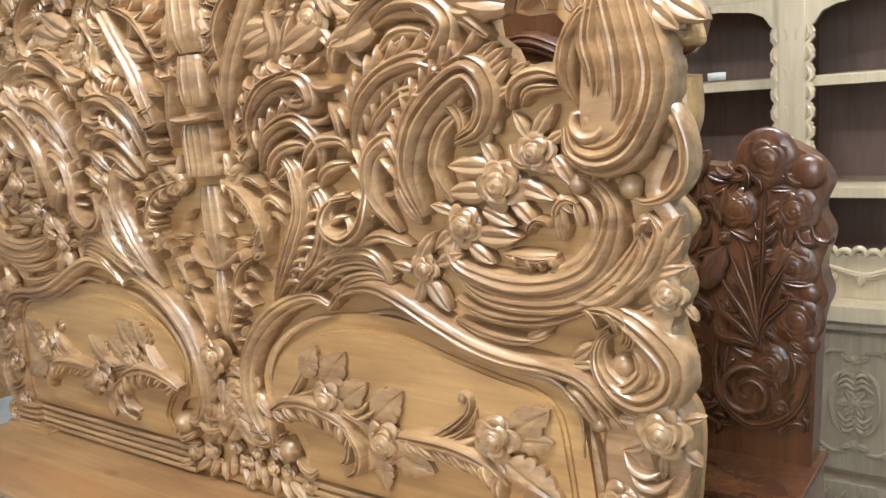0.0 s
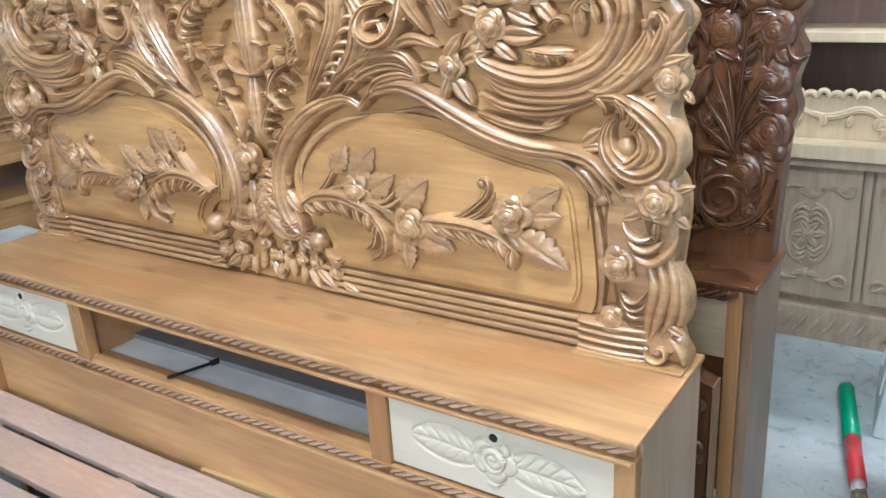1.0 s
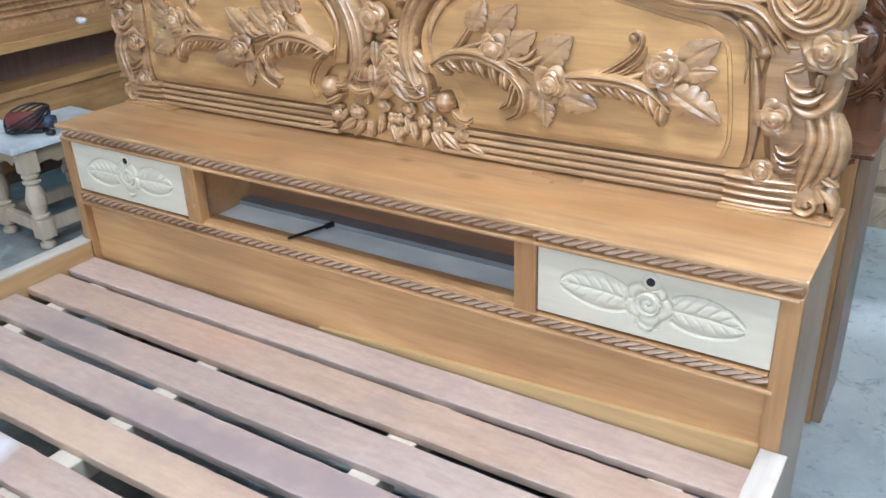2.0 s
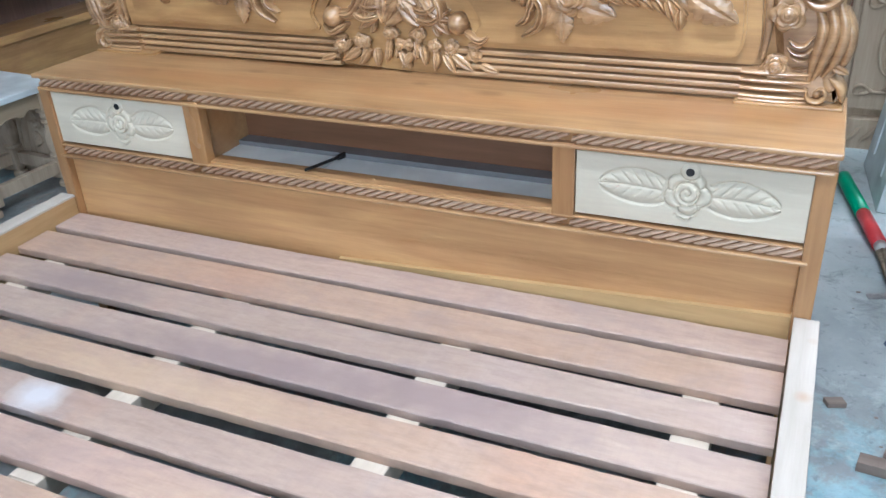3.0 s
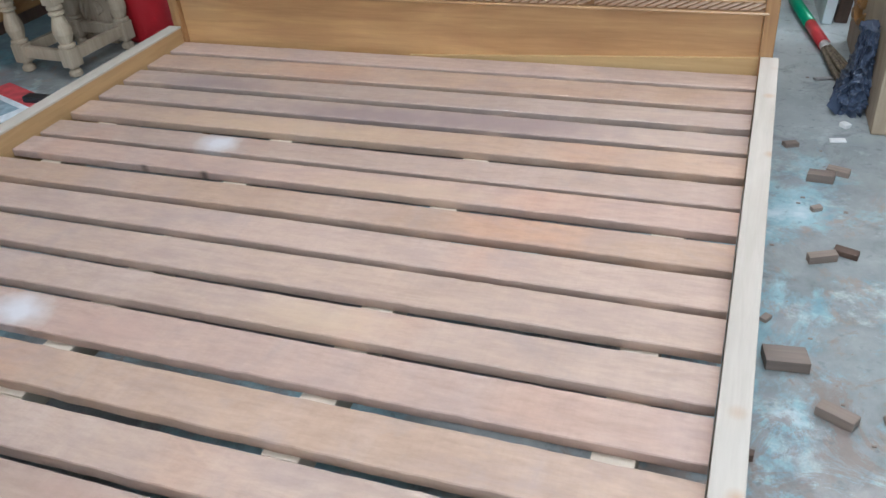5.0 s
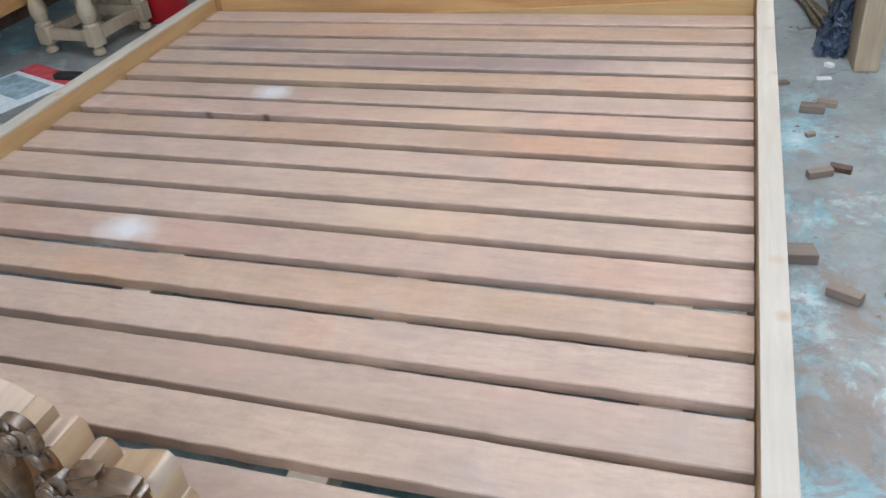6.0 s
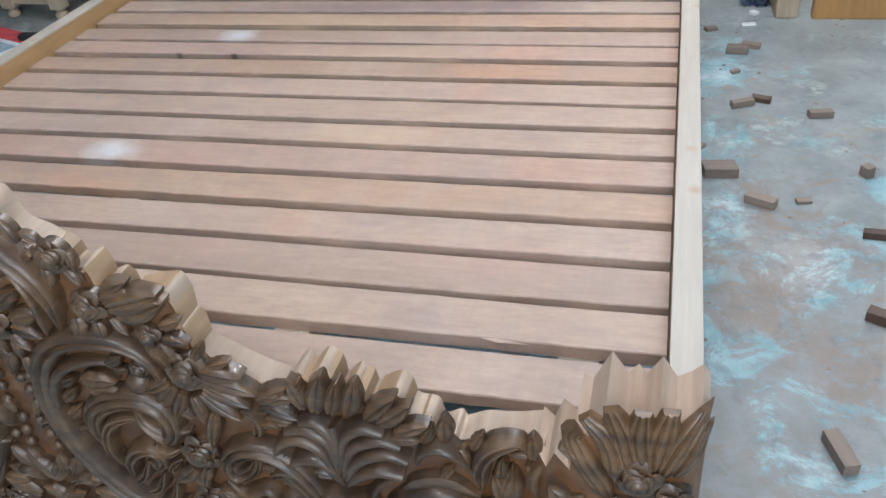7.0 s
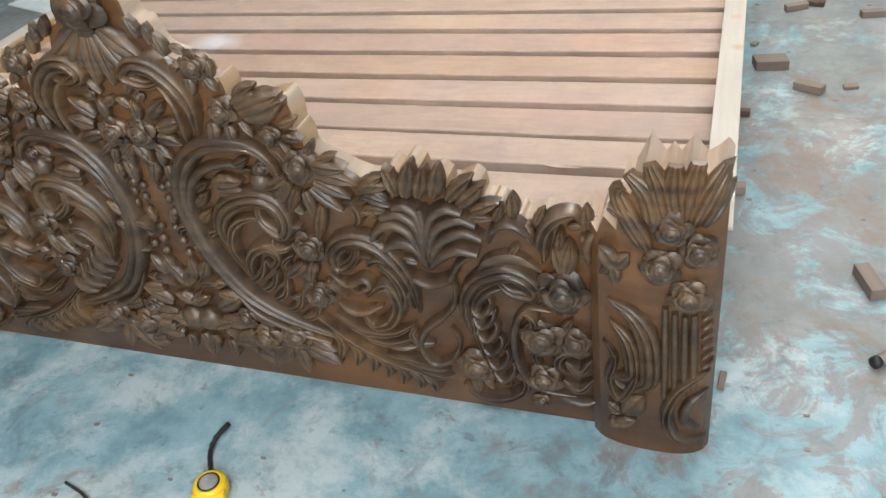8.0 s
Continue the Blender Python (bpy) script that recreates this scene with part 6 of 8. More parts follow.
leaf(FB, 0.312, 0.263, 39, 0.036, 0.8)
leaf(FB, 0.255, 0.222, 175, 0.032, 0.8)
ridge(FB, [(0.263, 0.198), (0.341, 0.132), (0.425, 0.09), (0.517, 0.073)], 0.013, 0.024, 2, (0.7, 0.3))
ridge(FB, [(0.292, 0.174), (0.308, 0.13), (0.29, 0.079)], 0.022, 0.022, 2)
ridge(FB, [(0.313, 0.151), (0.338, 0.117), (0.323, 0.067)], 0.022, 0.022, 2)
ridge(FB, [(0.341, 0.132), (0.368, 0.103), (0.354, 0.057)], 0.022, 0.022, 2)
ridge(FB, [(0.37, 0.115), (0.395, 0.085), (0.383, 0.046)], 0.022, 0.022, 2)
ridge(FB, [(0.399, 0.101), (0.424, 0.072), (0.411, 0.036)], 0.022, 0.022, 2)
ridge(FB, [(0.427, 0.09), (0.455, 0.065), (0.447, 0.03)], 0.022, 0.022, 2)
ridge(FB, [(0.455, 0.083), (0.482, 0.058), (0.479, 0.027)], 0.022, 0.022, 2)
ridge(FB, [(0.394, 0.112), (0.44, 0.113), (0.476, 0.099)], 0.014, 0.024, 2)
ridge(FB, [(0.426, 0.099), (0.471, 0.098), (0.514, 0.09)], 0.014, 0.024, 2)
ridge(FB, [(0.453, 0.089), (0.485, 0.083), (0.518, 0.074)], 0.014, 0.024, 2)

# footboard: scrolls and roses beside the post
ridge(FB, [(0.618, 0.39), (0.63, 0.42), (0.658, 0.431), (0.684, 0.412), (0.693, 0.393)], 0.014, 0.022, 1)
ridge(FB, [(0.591, 0.324), (0.616, 0.351), (0.658, 0.362), (0.699, 0.337)], 0.022, 0.014, 1)
ridge(FB, [(0.578, 0.169), (0.566, 0.224), (0.572, 0.276), (0.597, 0.313), (0.641, 0.335), (0.674, 0.324), (0.686, 0.297), (0.662, 0.291)], 0.03, 0.027, 3)
ridge(FB, [(0.582, 0.223), (0.586, 0.262), (0.609, 0.29), (0.635, 0.301)], 0.014, 0.022, 1)
ridge(FB, [(0.584, 0.2), (0.593, 0.236), (0.616, 0.249)], 0.013, 0.02, 1)
ridge(FB, [(0.574, 0.258), (0.586, 0.242), (0.601, 0.249), (0.61, 0.268), (0.605, 0.277)], 0.012, 0.024, 1, (0.6, 0.3))
ridge(FB, [(0.576, 0.233), (0.588, 0.216), (0.603, 0.224), (0.613, 0.243), (0.608, 0.253)], 0.012, 0.024, 1, (0.6, 0.3))
ridge(FB, [(0.579, 0.204), (0.591, 0.187), (0.606, 0.195), (0.616, 0.215), (0.611, 0.225)], 0.012, 0.024, 1, (0.6, 0.3))
ridge(FB, [(0.585, 0.173), (0.598, 0.156), (0.613, 0.164), (0.623, 0.184), (0.617, 0.194)], 0.012, 0.024, 1, (0.6, 0.3))
ridge(FB, [(0.593, 0.141), (0.606, 0.124), (0.621, 0.132), (0.631, 0.153), (0.626, 0.163)], 0.012, 0.024, 1, (0.6, 0.3))
ridge(FB, [(0.602, 0.111), (0.615, 0.094), (0.63, 0.102), (0.64, 0.124), (0.635, 0.134)], 0.012, 0.024, 1, (0.6, 0.3))
ridge(FB, [(0.578, 0.257), (0.581, 0.193), (0.6, 0.12), (0.621, 0.073)], 0.014, 0.022, 2)
rose(FB, 0.57, 0.115, 0.0402)
leaf(FB, 0.562, 0.092, -89, 0.043, 0.9)
leaf(FB, 0.549, 0.111, 99, 0.033, 0.9)
leaf(FB, 0.578, 0.087, -57, 0.031, 0.9)
ridge(FB, [(0.538, 0.062), (0.569, 0.039), (0.617, 0.045), (0.653, 0.071), (0.659, 0.101), (0.636, 0.102), (0.63, 0.075)], 0.017, 0.024, 2)
rose(FB, 0.732, 0.305, 0.047)
rose(FB, 0.691, 0.202, 0.044)
rose(FB, 0.747, 0.198, 0.033)
rose(FB, 0.69, 0.107, 0.0361)
rose(FB, 0.682, 0.045, 0.019)
leaf(FB, 0.732, 0.345, 101, 0.052, 0.8)
leaf(FB, 0.738, 0.346, 73, 0.059, 0.8)
leaf(FB, 0.734, 0.345, 86, 0.065, 0.7)
ridge(FB, [(0.71, 0.261), (0.674, 0.264), (0.648, 0.222), (0.645, 0.155), (0.663, 0.099), (0.698, 0.077), (0.745, 0.07)], 0.014, 0.022, 1)
ridge(FB, [(0.728, 0.152), (0.755, 0.138), (0.776, 0.163)], 0.018, 0.022, 2)
ridge(FB, [(0.724, 0.107), (0.753, 0.094), (0.777, 0.117)], 0.016, 0.022, 2)
ridge(FB, [(0.714, 0.068), (0.762, 0.06), (0.782, 0.068)], 0.014, 0.02, 1)
ridge(FB, [(0.703, 0.36), (0.706, 0.413), (0.725, 0.445), (0.755, 0.456), (0.765, 0.438)], 0.022, 0.026, 2)
leaf(FB, 0.729, 0.387, 83, 0.042, 0.7)
leaf(FB, 0.659, 0.442, 80, 0.041, 0.9, 0.004)
leaf(FB, 0.696, 0.432, 72, 0.032, 0.9, 0.004)
leaf(FB, 0.772, 0.43, 89, 0.04, 0.9, 0.004)
leaf(FB, 0.744, 0.43, 5, 0.023, 0.9, 0.004)
leaf(FB, 0.676, 0.428, -64, 0.039, 0.9, 0.004)
leaf(FB, 0.631, 0.431, 66, 0.034, 0.9, 0.004)
leaf(FB, 0.776, 0.392, 111, 0.028, 0.9, 0.004)
ridge(FB, [(0.789, 0.436), (0.773, 0.403), (0.775, 0.359)], 0.016, 0.02, 1)

# footboard: foot border
bead(FB, 0.019, 0.14, 0.028, 0.9)
leaf(FB, 0.011, 0.176, 140, 0.043, 0.9, 0.004)
leaf(FB, 0.055, 0.174, 29, 0.066, 0.9, 0.004)
leaf(FB, 0.052, 0.144, -6, 0.069, 0.9, 0.004)
leaf(FB, -0.019, 0.126, 170, 0.057, 0.9, 0.004)
leaf(FB, -0.06, 0.089, 167, 0.071, 0.9, 0.004)
leaf(FB, 0.08, 0.11, -13, 0.067, 0.9, 0.004)
leaf(FB, 0.011, 0.1, -94, 0.056, 0.9, 0.004)
leaf(FB, 0.133, 0.163, -13, 0.053, 0.9, 0.004)
leaf(FB, 0.221, 0.102, -31, 0.078, 0.9, 0.004)
leaf(FB, 0.185, 0.105, -119, 0.082, 0.9, 0.004)
leaf(FB, 0.244, 0.12, -23, 0.049, 0.9, 0.004)
leaf(FB, 0.201, 0.096, -86, 0.065, 0.9, 0.004)
leaf(FB, 0.003, 0.226, 124, 0.057, 0.9, 0.004)
leaf(FB, 0.023, 0.246, 82, 0.05, 0.9, 0.004)
leaf(FB, 0.039, 0.248, 56, 0.048, 0.9, 0.004)
leaf(FB, -0.11, 0.066, -165, 0.068, 0.9, 0.004)
leaf(FB, -0.0, 0.18, 25, 0.045, 0.9, 0.004)
leaf(FB, 0.064, 0.212, -12, 0.049, 0.9, 0.004)
leaf(FB, 0.048, 0.227, 23, 0.043, 0.9, 0.004)
leaf(FB, 0.088, 0.096, -59, 0.036, 0.9, 0.004)
leaf(FB, 0.047, 0.09, -89, 0.044, 0.9, 0.004)
rose(FB, 0.209, 0.127, 0.0391)
rose(FB, -0.14, 0.112, 0.0399)
rose(FB, 0.107, 0.156, 0.0275)
bead(FB, 0.02, 0.443, 0.009, 0.9)
bead(FB, 0.025, 0.419, 0.009, 0.9)
bead(FB, 0.044, 0.43, 0.009, 0.9)
bead(FB, 0.027, 0.392, 0.009, 0.9)
bead(FB, 0.049, 0.406, 0.009, 0.9)
bead(FB, 0.016, 0.356, 0.009, 0.9)
bead(FB, 0.039, 0.365, 0.009, 0.9)
bead(FB, 0.022, 0.328, 0.009, 0.9)
bead(FB, 0.047, 0.34, 0.009, 0.9)
bead(FB, 0.025, 0.301, 0.009, 0.9)
bead(FB, 0.047, 0.314, 0.009, 0.9)
bead(FB, 0.037, 0.449, 0.009, 0.9)

# footboard: corner post
ridge(FP, [(0.878, 0.458), (0.863, 0.52), (0.836, 0.55)], 0.034, 0.014, 3, (0.5, 0.55))
ridge(FP, [(0.889, 0.474), (0.878, 0.53), (0.864, 0.568)], 0.034, 0.014, 3, (0.5, 0.55))
ridge(FP, [(0.904, 0.485), (0.897, 0.531), (0.899, 0.568)], 0.034, 0.014, 3, (0.5, 0.55))
ridge(FP, [(0.916, 0.486), (0.921, 0.533), (0.928, 0.572)], 0.034, 0.014, 3, (0.5, 0.55))
ridge(FP, [(0.925, 0.474), (0.945, 0.526), (0.965, 0.563)], 0.034, 0.014, 3, (0.5, 0.55))
ridge(FP, [(0.867, 0.427), (0.836, 0.48), (0.809, 0.494)], 0.034, 0.014, 3, (0.5, 0.55))
ridge(FP, [(0.858, 0.437), (0.823, 0.512), (0.83, 0.527)], 0.034, 0.014, 3, (0.5, 0.55))
ridge(FP, [(0.938, 0.474), (0.955, 0.503), (0.967, 0.532)], 0.034, 0.014, 3, (0.5, 0.55))
rose(FP, 0.897, 0.47, 0.032)
rose(FP, 0.883, 0.405, 0.034)
rose(FP, 0.936, 0.433, 0.032)
rose(FP, 0.925, 0.353, 0.034)
leaf(FP, 0.818, 0.391, 117, 0.045, 1.2)
leaf(FP, 0.818, 0.391, 43, 0.034, 1.2)
leaf(FP, 0.814, 0.39, -69, 0.033, 1.2)
leaf(FP, 0.814, 0.39, -146, 0.023, 1.2)
ridge(FP, [(0.805, 0.325), (0.845, 0.305), (0.868, 0.258), (0.873, 0.18)], 0.04, 0.022, 3)
ridge(FP, [(0.809, 0.285), (0.837, 0.254), (0.846, 0.195)], 0.03, 0.022, 3)
ridge(FP, [(0.799, 0.238), (0.817, 0.209), (0.808, 0.162), (0.826, 0.125), (0.851, 0.177), (0.842, 0.214)], 0.02, 0.02, 2)
ridge(FP, [(0.893, 0.328), (0.897, 0.139)], 0.014, 0.012, 1, (0.8, 0.8))
ridge(FP, [(0.907, 0.319), (0.913, 0.142)], 0.014, 0.012, 1, (0.8, 0.8))
ridge(FP, [(0.922, 0.315), (0.927, 0.145)], 0.014, 0.012, 1, (0.8, 0.8))
ridge(FP, [(0.935, 0.317), (0.941, 0.16)], 0.014, 0.012, 1, (0.8, 0.8))
ridge(FP, [(0.945, 0.324), (0.959, 0.33)], 0.011, 0.012, 1, (0.7, 0.7))
ridge(FP, [(0.946, 0.305), (0.961, 0.311)], 0.011, 0.012, 1, (0.7, 0.7))
ridge(FP, [(0.947, 0.285), (0.962, 0.292)], 0.011, 0.012, 1, (0.7, 0.7))
ridge(FP, [(0.948, 0.266), (0.963, 0.273)], 0.011, 0.012, 1, (0.7, 0.7))
ridge(FP, [(0.949, 0.246), (0.964, 0.253)], 0.011, 0.012, 1, (0.7, 0.7))
ridge(FP, [(0.95, 0.225), (0.965, 0.232)], 0.011, 0.012, 1, (0.7, 0.7))
ridge(FP, [(0.951, 0.204), (0.967, 0.212)], 0.011, 0.012, 1, (0.7, 0.7))
ridge(FP, [(0.962, 0.196), (0.92, 0.163), (0.902, 0.102), (0.92, 0.049), (0.965, 0.039)], 0.024, 0.022, 2)
ridge(FP, [(0.962, 0.151), (0.937, 0.13), (0.929, 0.091), (0.954, 0.065)], 0.02, 0.016, 1)
leaf(FP, 0.835, 0.093, 48, 0.055, 1.2)
leaf(FP, 0.826, 0.084, 135, 0.033, 1.1)
leaf(FP, 0.816, 0.053, 30, 0.044)
bead(FP, 0.818, 0.054, 0.014)

def in_loop(x, z, loop):
    odd = False
    for (a, b), (c, d) in zip(loop, loop[1:] + loop[:1]):
        if (b > z) != (d > z) and x < a + (z - b) / (d - b) * (c - a):
            odd = not odd
    return odd


fill(HB, lambda x, z: (z > 1.25 or (x < 0.13 and z > 1.12)) and x < 0.915 and (z < 1.54 or x < 0.80) and not any(in_loop(x, z, h) for h in holes), 0.03, 0.92, 0.85, 1.86, 5)


def foot_top(x):
    return min((z for u, z in teeth if abs(u - x) < 0.03), default=0.4)


fill(FB, lambda x, z: z < foot_top(x) - 0.03 and (x < 0.16 or z > foot_top(x) - 0.10 or (0.2 < x < 0.5) or x > 0.66), 0.02, 0.74, 0.075, 0.75, 8, 0.011, 0.034, 0.022)

# ---- drawer fronts ----
def leaf_cut(a, b, length, wide):
    """Height of a sunk leaf at a along it and b across: low at its outline, rising to the rib, with slanting cuts."""
    s = a / length
    if not -0.06 < s < 1.06:
        return 0.0
    half = wide * max(0.0, math.sin(math.pi * min(1.0, max(0.0, s)) ** 0.9)) ** 0.55 + 0.0002
    out = abs(b) - half
    if out > 0:
        return -0.0042 * max(0.0, 1 - out / 0.0042) * (0.0 <= s <= 1.0)
    e = abs(b) / half
    cut = (s * 6.5 - e * 1.3) % 1
    vein = math.exp(-((cut - 0.5) / 0.10) ** 2) * min(1, 3 * e) * (1 - e ** 6) * (0.12 < s < 0.93)
    return -0.0042 * e ** 4 + 0.0012 * math.sin(math.pi * e) - (0.0026 if b > -0.3 * half else 0.0012) * vein - 0.0018 * math.exp(-(e / 0.07) ** 2)


def rose_cut(x, z, r):
    """Height of a low carved rose: five outer petals round a wound heart."""
    d, a = math.hypot(x, z), math.atan2(z, x)
    rim = r * (0.80 + 0.20 * abs(math.cos(2.5 * a + 0.4)))
    if d > rim:
        return -0.0045 * max(0.0, 1 - (d - rim) / 0.0050)
    heart = r * 0.52
    if d < heart:
        wind = (d / (0.30 * r) - a / (2 * math.pi)) % 1
        return 0.0045 - 0.0042 * math.exp(-((wind - 0.5) / 0.13) ** 2)
    u = (d - heart) / (rim - heart)
    return -0.0030 * (1 - u) ** 3 + 0.0032 * math.sin(math.pi * u ** 0.8) - 0.0030 * math.exp(-(math.cos(2.5 * a + 0.4) / 0.10) ** 2)


def drawer_face(x, z, mirror):
    """Depth of the drawer's carving, with z from the drawer's foot."""
    x *= mirror
    if math.hypot(x - 0.003 * mirror, z - 0.116) < 0.019:
        d = math.hypot(x - 0.003 * mirror, z - 0.116)
        return 0.0022 - 0.0035 * math.exp(-((d - 0.0185) / 0.0022) ** 2)
    if math.hypot(x, z - 0.070) < 0.0475:
        h = rose_cut(x, z - 0.070, 0.044)
        if h > -0.0044:
            return h
    if math.hypot(x, z - 0.034) < 0.024:
        return rose_cut(x, z - 0.034, 0.020)
    for side, tilt in ((-1, 0.03), (1, -0.05)):
        a = side * x - 0.026
        if a > -0.01:
            h = leaf_cut(a, z - 0.068 - side * tilt * side * a - 0.004 * math.sin(a * 20), 0.145, 0.036)
            if h:
                return h
    return 0.0


for s in (-1, 1):
    cx, nx, nz = s * 0.707, 232, 74
    wide, tall = 0.437, 0.1355
    verts, faces = [], []
    for i in range(nx + 1):
        for j in range(nz + 1):
            x, z = -wide / 2 + wide * i / nx, tall * j / nz
            verts.append((cx + x, -0.002 - drawer_face(x, z, s), 0.567 + z))
    m = nz + 1
    for i in range(nx):
        for j in range(nz):
            q = i * m + j
            faces.append((q, q + m, q + m + 1, q + 1))
    rim = [i * m for i in range(nx + 1)] + [nx * m + j for j in range(1, m)] + [i * m + nz for i in range(nx - 1, -1, -1)] + [j for j in range(nz - 1, 0, -1)]
    o = len(verts)
    verts.extend((verts[k][0], 0.016, verts[k][2]) for k in rim)
    faces.extend((rim[k], o + k, o + (k + 1) % len(rim), rim[(k + 1) % len(rim)]) for k in range(len(rim)))
    front = part("drawer_front", mesh_of("drawer_front", verts, faces, PALE), None, console, "pale unfinished drawer front with shallow carving")
    part("keyhole", tube([Vector((cx + 0.003, -0.0050, 0.683)), Vector((cx + 0.003, 0.010, 0.683))], 0.0082, 14), BLACKROD, front, "open lock hole")


# ---- dark bed set standing behind ----
dark_bed = thing("headboard_unit", "dark red lacquered carved headboard on a cabinet base", "headboard", (0, 0, 0))
dark_board = new("headboard_panel")
dark_board.parent = dark_bed
DK = Board(dark_board, MAHOGANY, lambda x: 0.86)
kit(DK)
half = smooth_line([(0.952, 0.70), (0.960, 0.88), (0.965, 1.00), (0.972, 1.055), (0.985, 1.095), (0.972, 1.150), (0.988, 1.215), (0.970, 1.262), (0.985, 1.312), (0.966, 1.352), (0.930, 1.380), (0.885, 1.398), (0.832, 1.380), (0.800, 1.350), (0.755, 1.352), (0.715, 1.36), (0.66, 1.42), (0.60, 1.52), (0.52, 1.62), (0.40, 1.70), (0.20, 1.76), (0.0, 1.78)])
part("board", slab([(0.0, 0.70)] + mirrored(half), [], 0.86, 0.93), MAHOGANY, dark_board)
part("top", box(-0.975, 0.968, 0.68, 0.95, 0.728, 0.742, 0.004), MAHOGANY, dark_bed)
for s in (-1, 1):
    part("side", box(s * 0.938, s * 0.962, 0.70, 0.94, 0, 0.728), BROWNSIDE, dark_bed, "dull brown side panel")
    part("drawer_front", box(s * 0.50, s * 0.905, 0.688, 0.70, 0.56, 0.70), RAWTAN, dark_bed, "bare tan drawer front")
    part("stile", box(s * 0.905, s * 0.938, 0.684, 0.71, 0.0, 0.728), HONEY_UP, dark_bed)
part("apron", box(-0.905, 0.905, 0.70, 0.72, 0.2, 0.56), MAHOGANY, dark_bed)
part("top_rail", box(-0.905, 0.905, 0.686, 0.71, 0.70, 0.728), MAHOGANY, dark_bed)
rope(-0.93, 0.93, 0.7145, MAHOGANY, dark_bed, 0.686)
for x0, z0, r in ((0.875, 1.362, 0.058), (0.925, 1.262, 0.048), (0.818, 1.264, 0.042), (0.922, 1.154, 0.050), (0.929, 1.046, 0.050), (0.875, 0.949, 0.046)):
    bead(DK, x0, z0, r * 1.05, 0.22)
    rose(DK, x0, z0, r * 0.92, 0.30, 0.006)
for z0, r in ((1.335, 0.034), (1.205, 0.022), (1.100, 0.024), (1.000, 0.022)):
    bead(DK, 0.950, z0, r, 0.45)
ridge(DK, [(0.872, 1.305), (0.868, 1.20), (0.862, 1.10), (0.866, 1.02)], 0.016, 0.022, 2)
for x1, z1, bend in ((0.772, 1.085, 0.010), (0.782, 1.135, 0.014), (0.800, 1.180, 0.014), (0.822, 1.205, 0.010), (0.905, 1.205, -0.012), (0.768, 1.030, 0.006), (0.90, 1.115, -0.008)):
    ridge(DK, [(0.858, 0.985), ((0.858 + x1) / 2 + bend, (0.985 + z1) / 2 - 0.012), (x1 + 0.012, z1 - 0.03), (x1, z1)], 0.020, 0.022, 2)
ridge(DK, [(0.836 + (0.062 - 0.0030 * q) * math.cos(0.6 + q * 0.62), 0.885 + (0.060 - 0.0029 * q) * math.sin(0.6 + q * 0.62)) for q in range(20)], 0.020, 0.022, 1)
ridge(DK, [(0.776, 1.005), (0.768, 0.93), (0.785, 0.86), (0.835, 0.818), (0.895, 0.832), (0.935, 0.875), (0.955, 0.94)], 0.024, 0.022, 2)
ridge(DK, [(0.795, 0.98), (0.788, 0.93), (0.803, 0.875)], 0.018, 0.02, 2)
ridge(DK, [(0.915, 0.905), (0.925, 0.945), (0.915, 0.985)], 0.018, 0.02, 2)
for x0, z0, a in ((0.70, 1.30, 60), (0.72, 1.22, 100), (0.68, 1.12, 80), (0.62, 1.45, 120), (0.70, 1.58, 40), (0.55, 1.55, 100), (0.75, 1.10, 70)):
    leaf(DK, x0, z0, a, 0.10)
    rose(DK, x0 - 0.05, z0 + 0.03, 0.045)
for z0 in (1.05, 1.2, 1.4, 1.55):
    ridge(DK, [(0.2, z0), (0.35, z0 + 0.08), (0.5, z0 + 0.02), (0.6, z0 - 0.06)], 0.05, 0.03, 3)
fill(DK, lambda x, z: z < 1.36 - 0.25 * max(0.0, 0.80 - x) and x < 0.955, 0.62, 0.96, 0.80, 1.36, 12, 0.010, 0.036, 0.018)
dark_foot = thing("footboard_panel", "dark red lacquered carved footboard leaning on the cabinet base", "footboard", (0, 0, 0))
DFB = Board(dark_foot, MAHOGANY, lambda x: 0.60)
kit(DFB)
part("edge", box(0.9055, 0.910, 0.600, 0.655, 0.0, 0.530, 0.002), BROWNSIDE, dark_foot, "plain brown board edge")
part("board", slab([(-0.7, 0.0), (0.898, 0.0), (0.902, 0.30), (0.905, 0.53), (0.875, 0.54), (0.82, 0.60), (0.76, 0.57), (0.6, 0.52), (0.2, 0.6), (-0.7, 0.5)], [], 0.60, 0.655), MAHOGANY, dark_foot)
for z0 in (0.48, 0.36, 0.22):
    rose(DFB, 0.86, z0, 0.04, 0.7, mirror=False)
    ridge(DFB, [(0.76, z0 - 0.06), (0.80, z0), (0.84, z0 + 0.05)], 0.035, 0.022, 3, mirror=False)

# ---- display cabinet by the back wall ----
cab = thing("display_cabinet", "unfinished pale wood display cabinet with carved frames and doors", "cabinet", (0, 0, 0))
CY = 2.085
CABX = [-0.27, 0.615, 1.50, 2.385]
part("plinth", box(-0.26, 2.48, CY - 0.02, CY + 0.45, 0.0, 0.125), RAWGREY, cab)
part("counter", box(-0.27, 2.49, CY - 0.05, CY + 0.45, 0.700, 0.752), CREAM, cab)
part("moulding", box(-0.265, 2.485, CY - 0.03, CY, 0.665, 0.698, 0.006), RAWGREY, cab)
part("body", box(-0.25, 2.47, CY + 0.03, CY + 0.45, 0.125, 0.70), RAWGREY, cab)
part("back", box(-0.25, 2.47, CY + 0.40, CY + 0.42, 0.752, 2.2), PLANKBACK, cab, "brown plank back")
part("header", box(-0.26, 2.48, CY + 0.06, CY + 0.42, 1.745, 2.2), CREAM, cab)
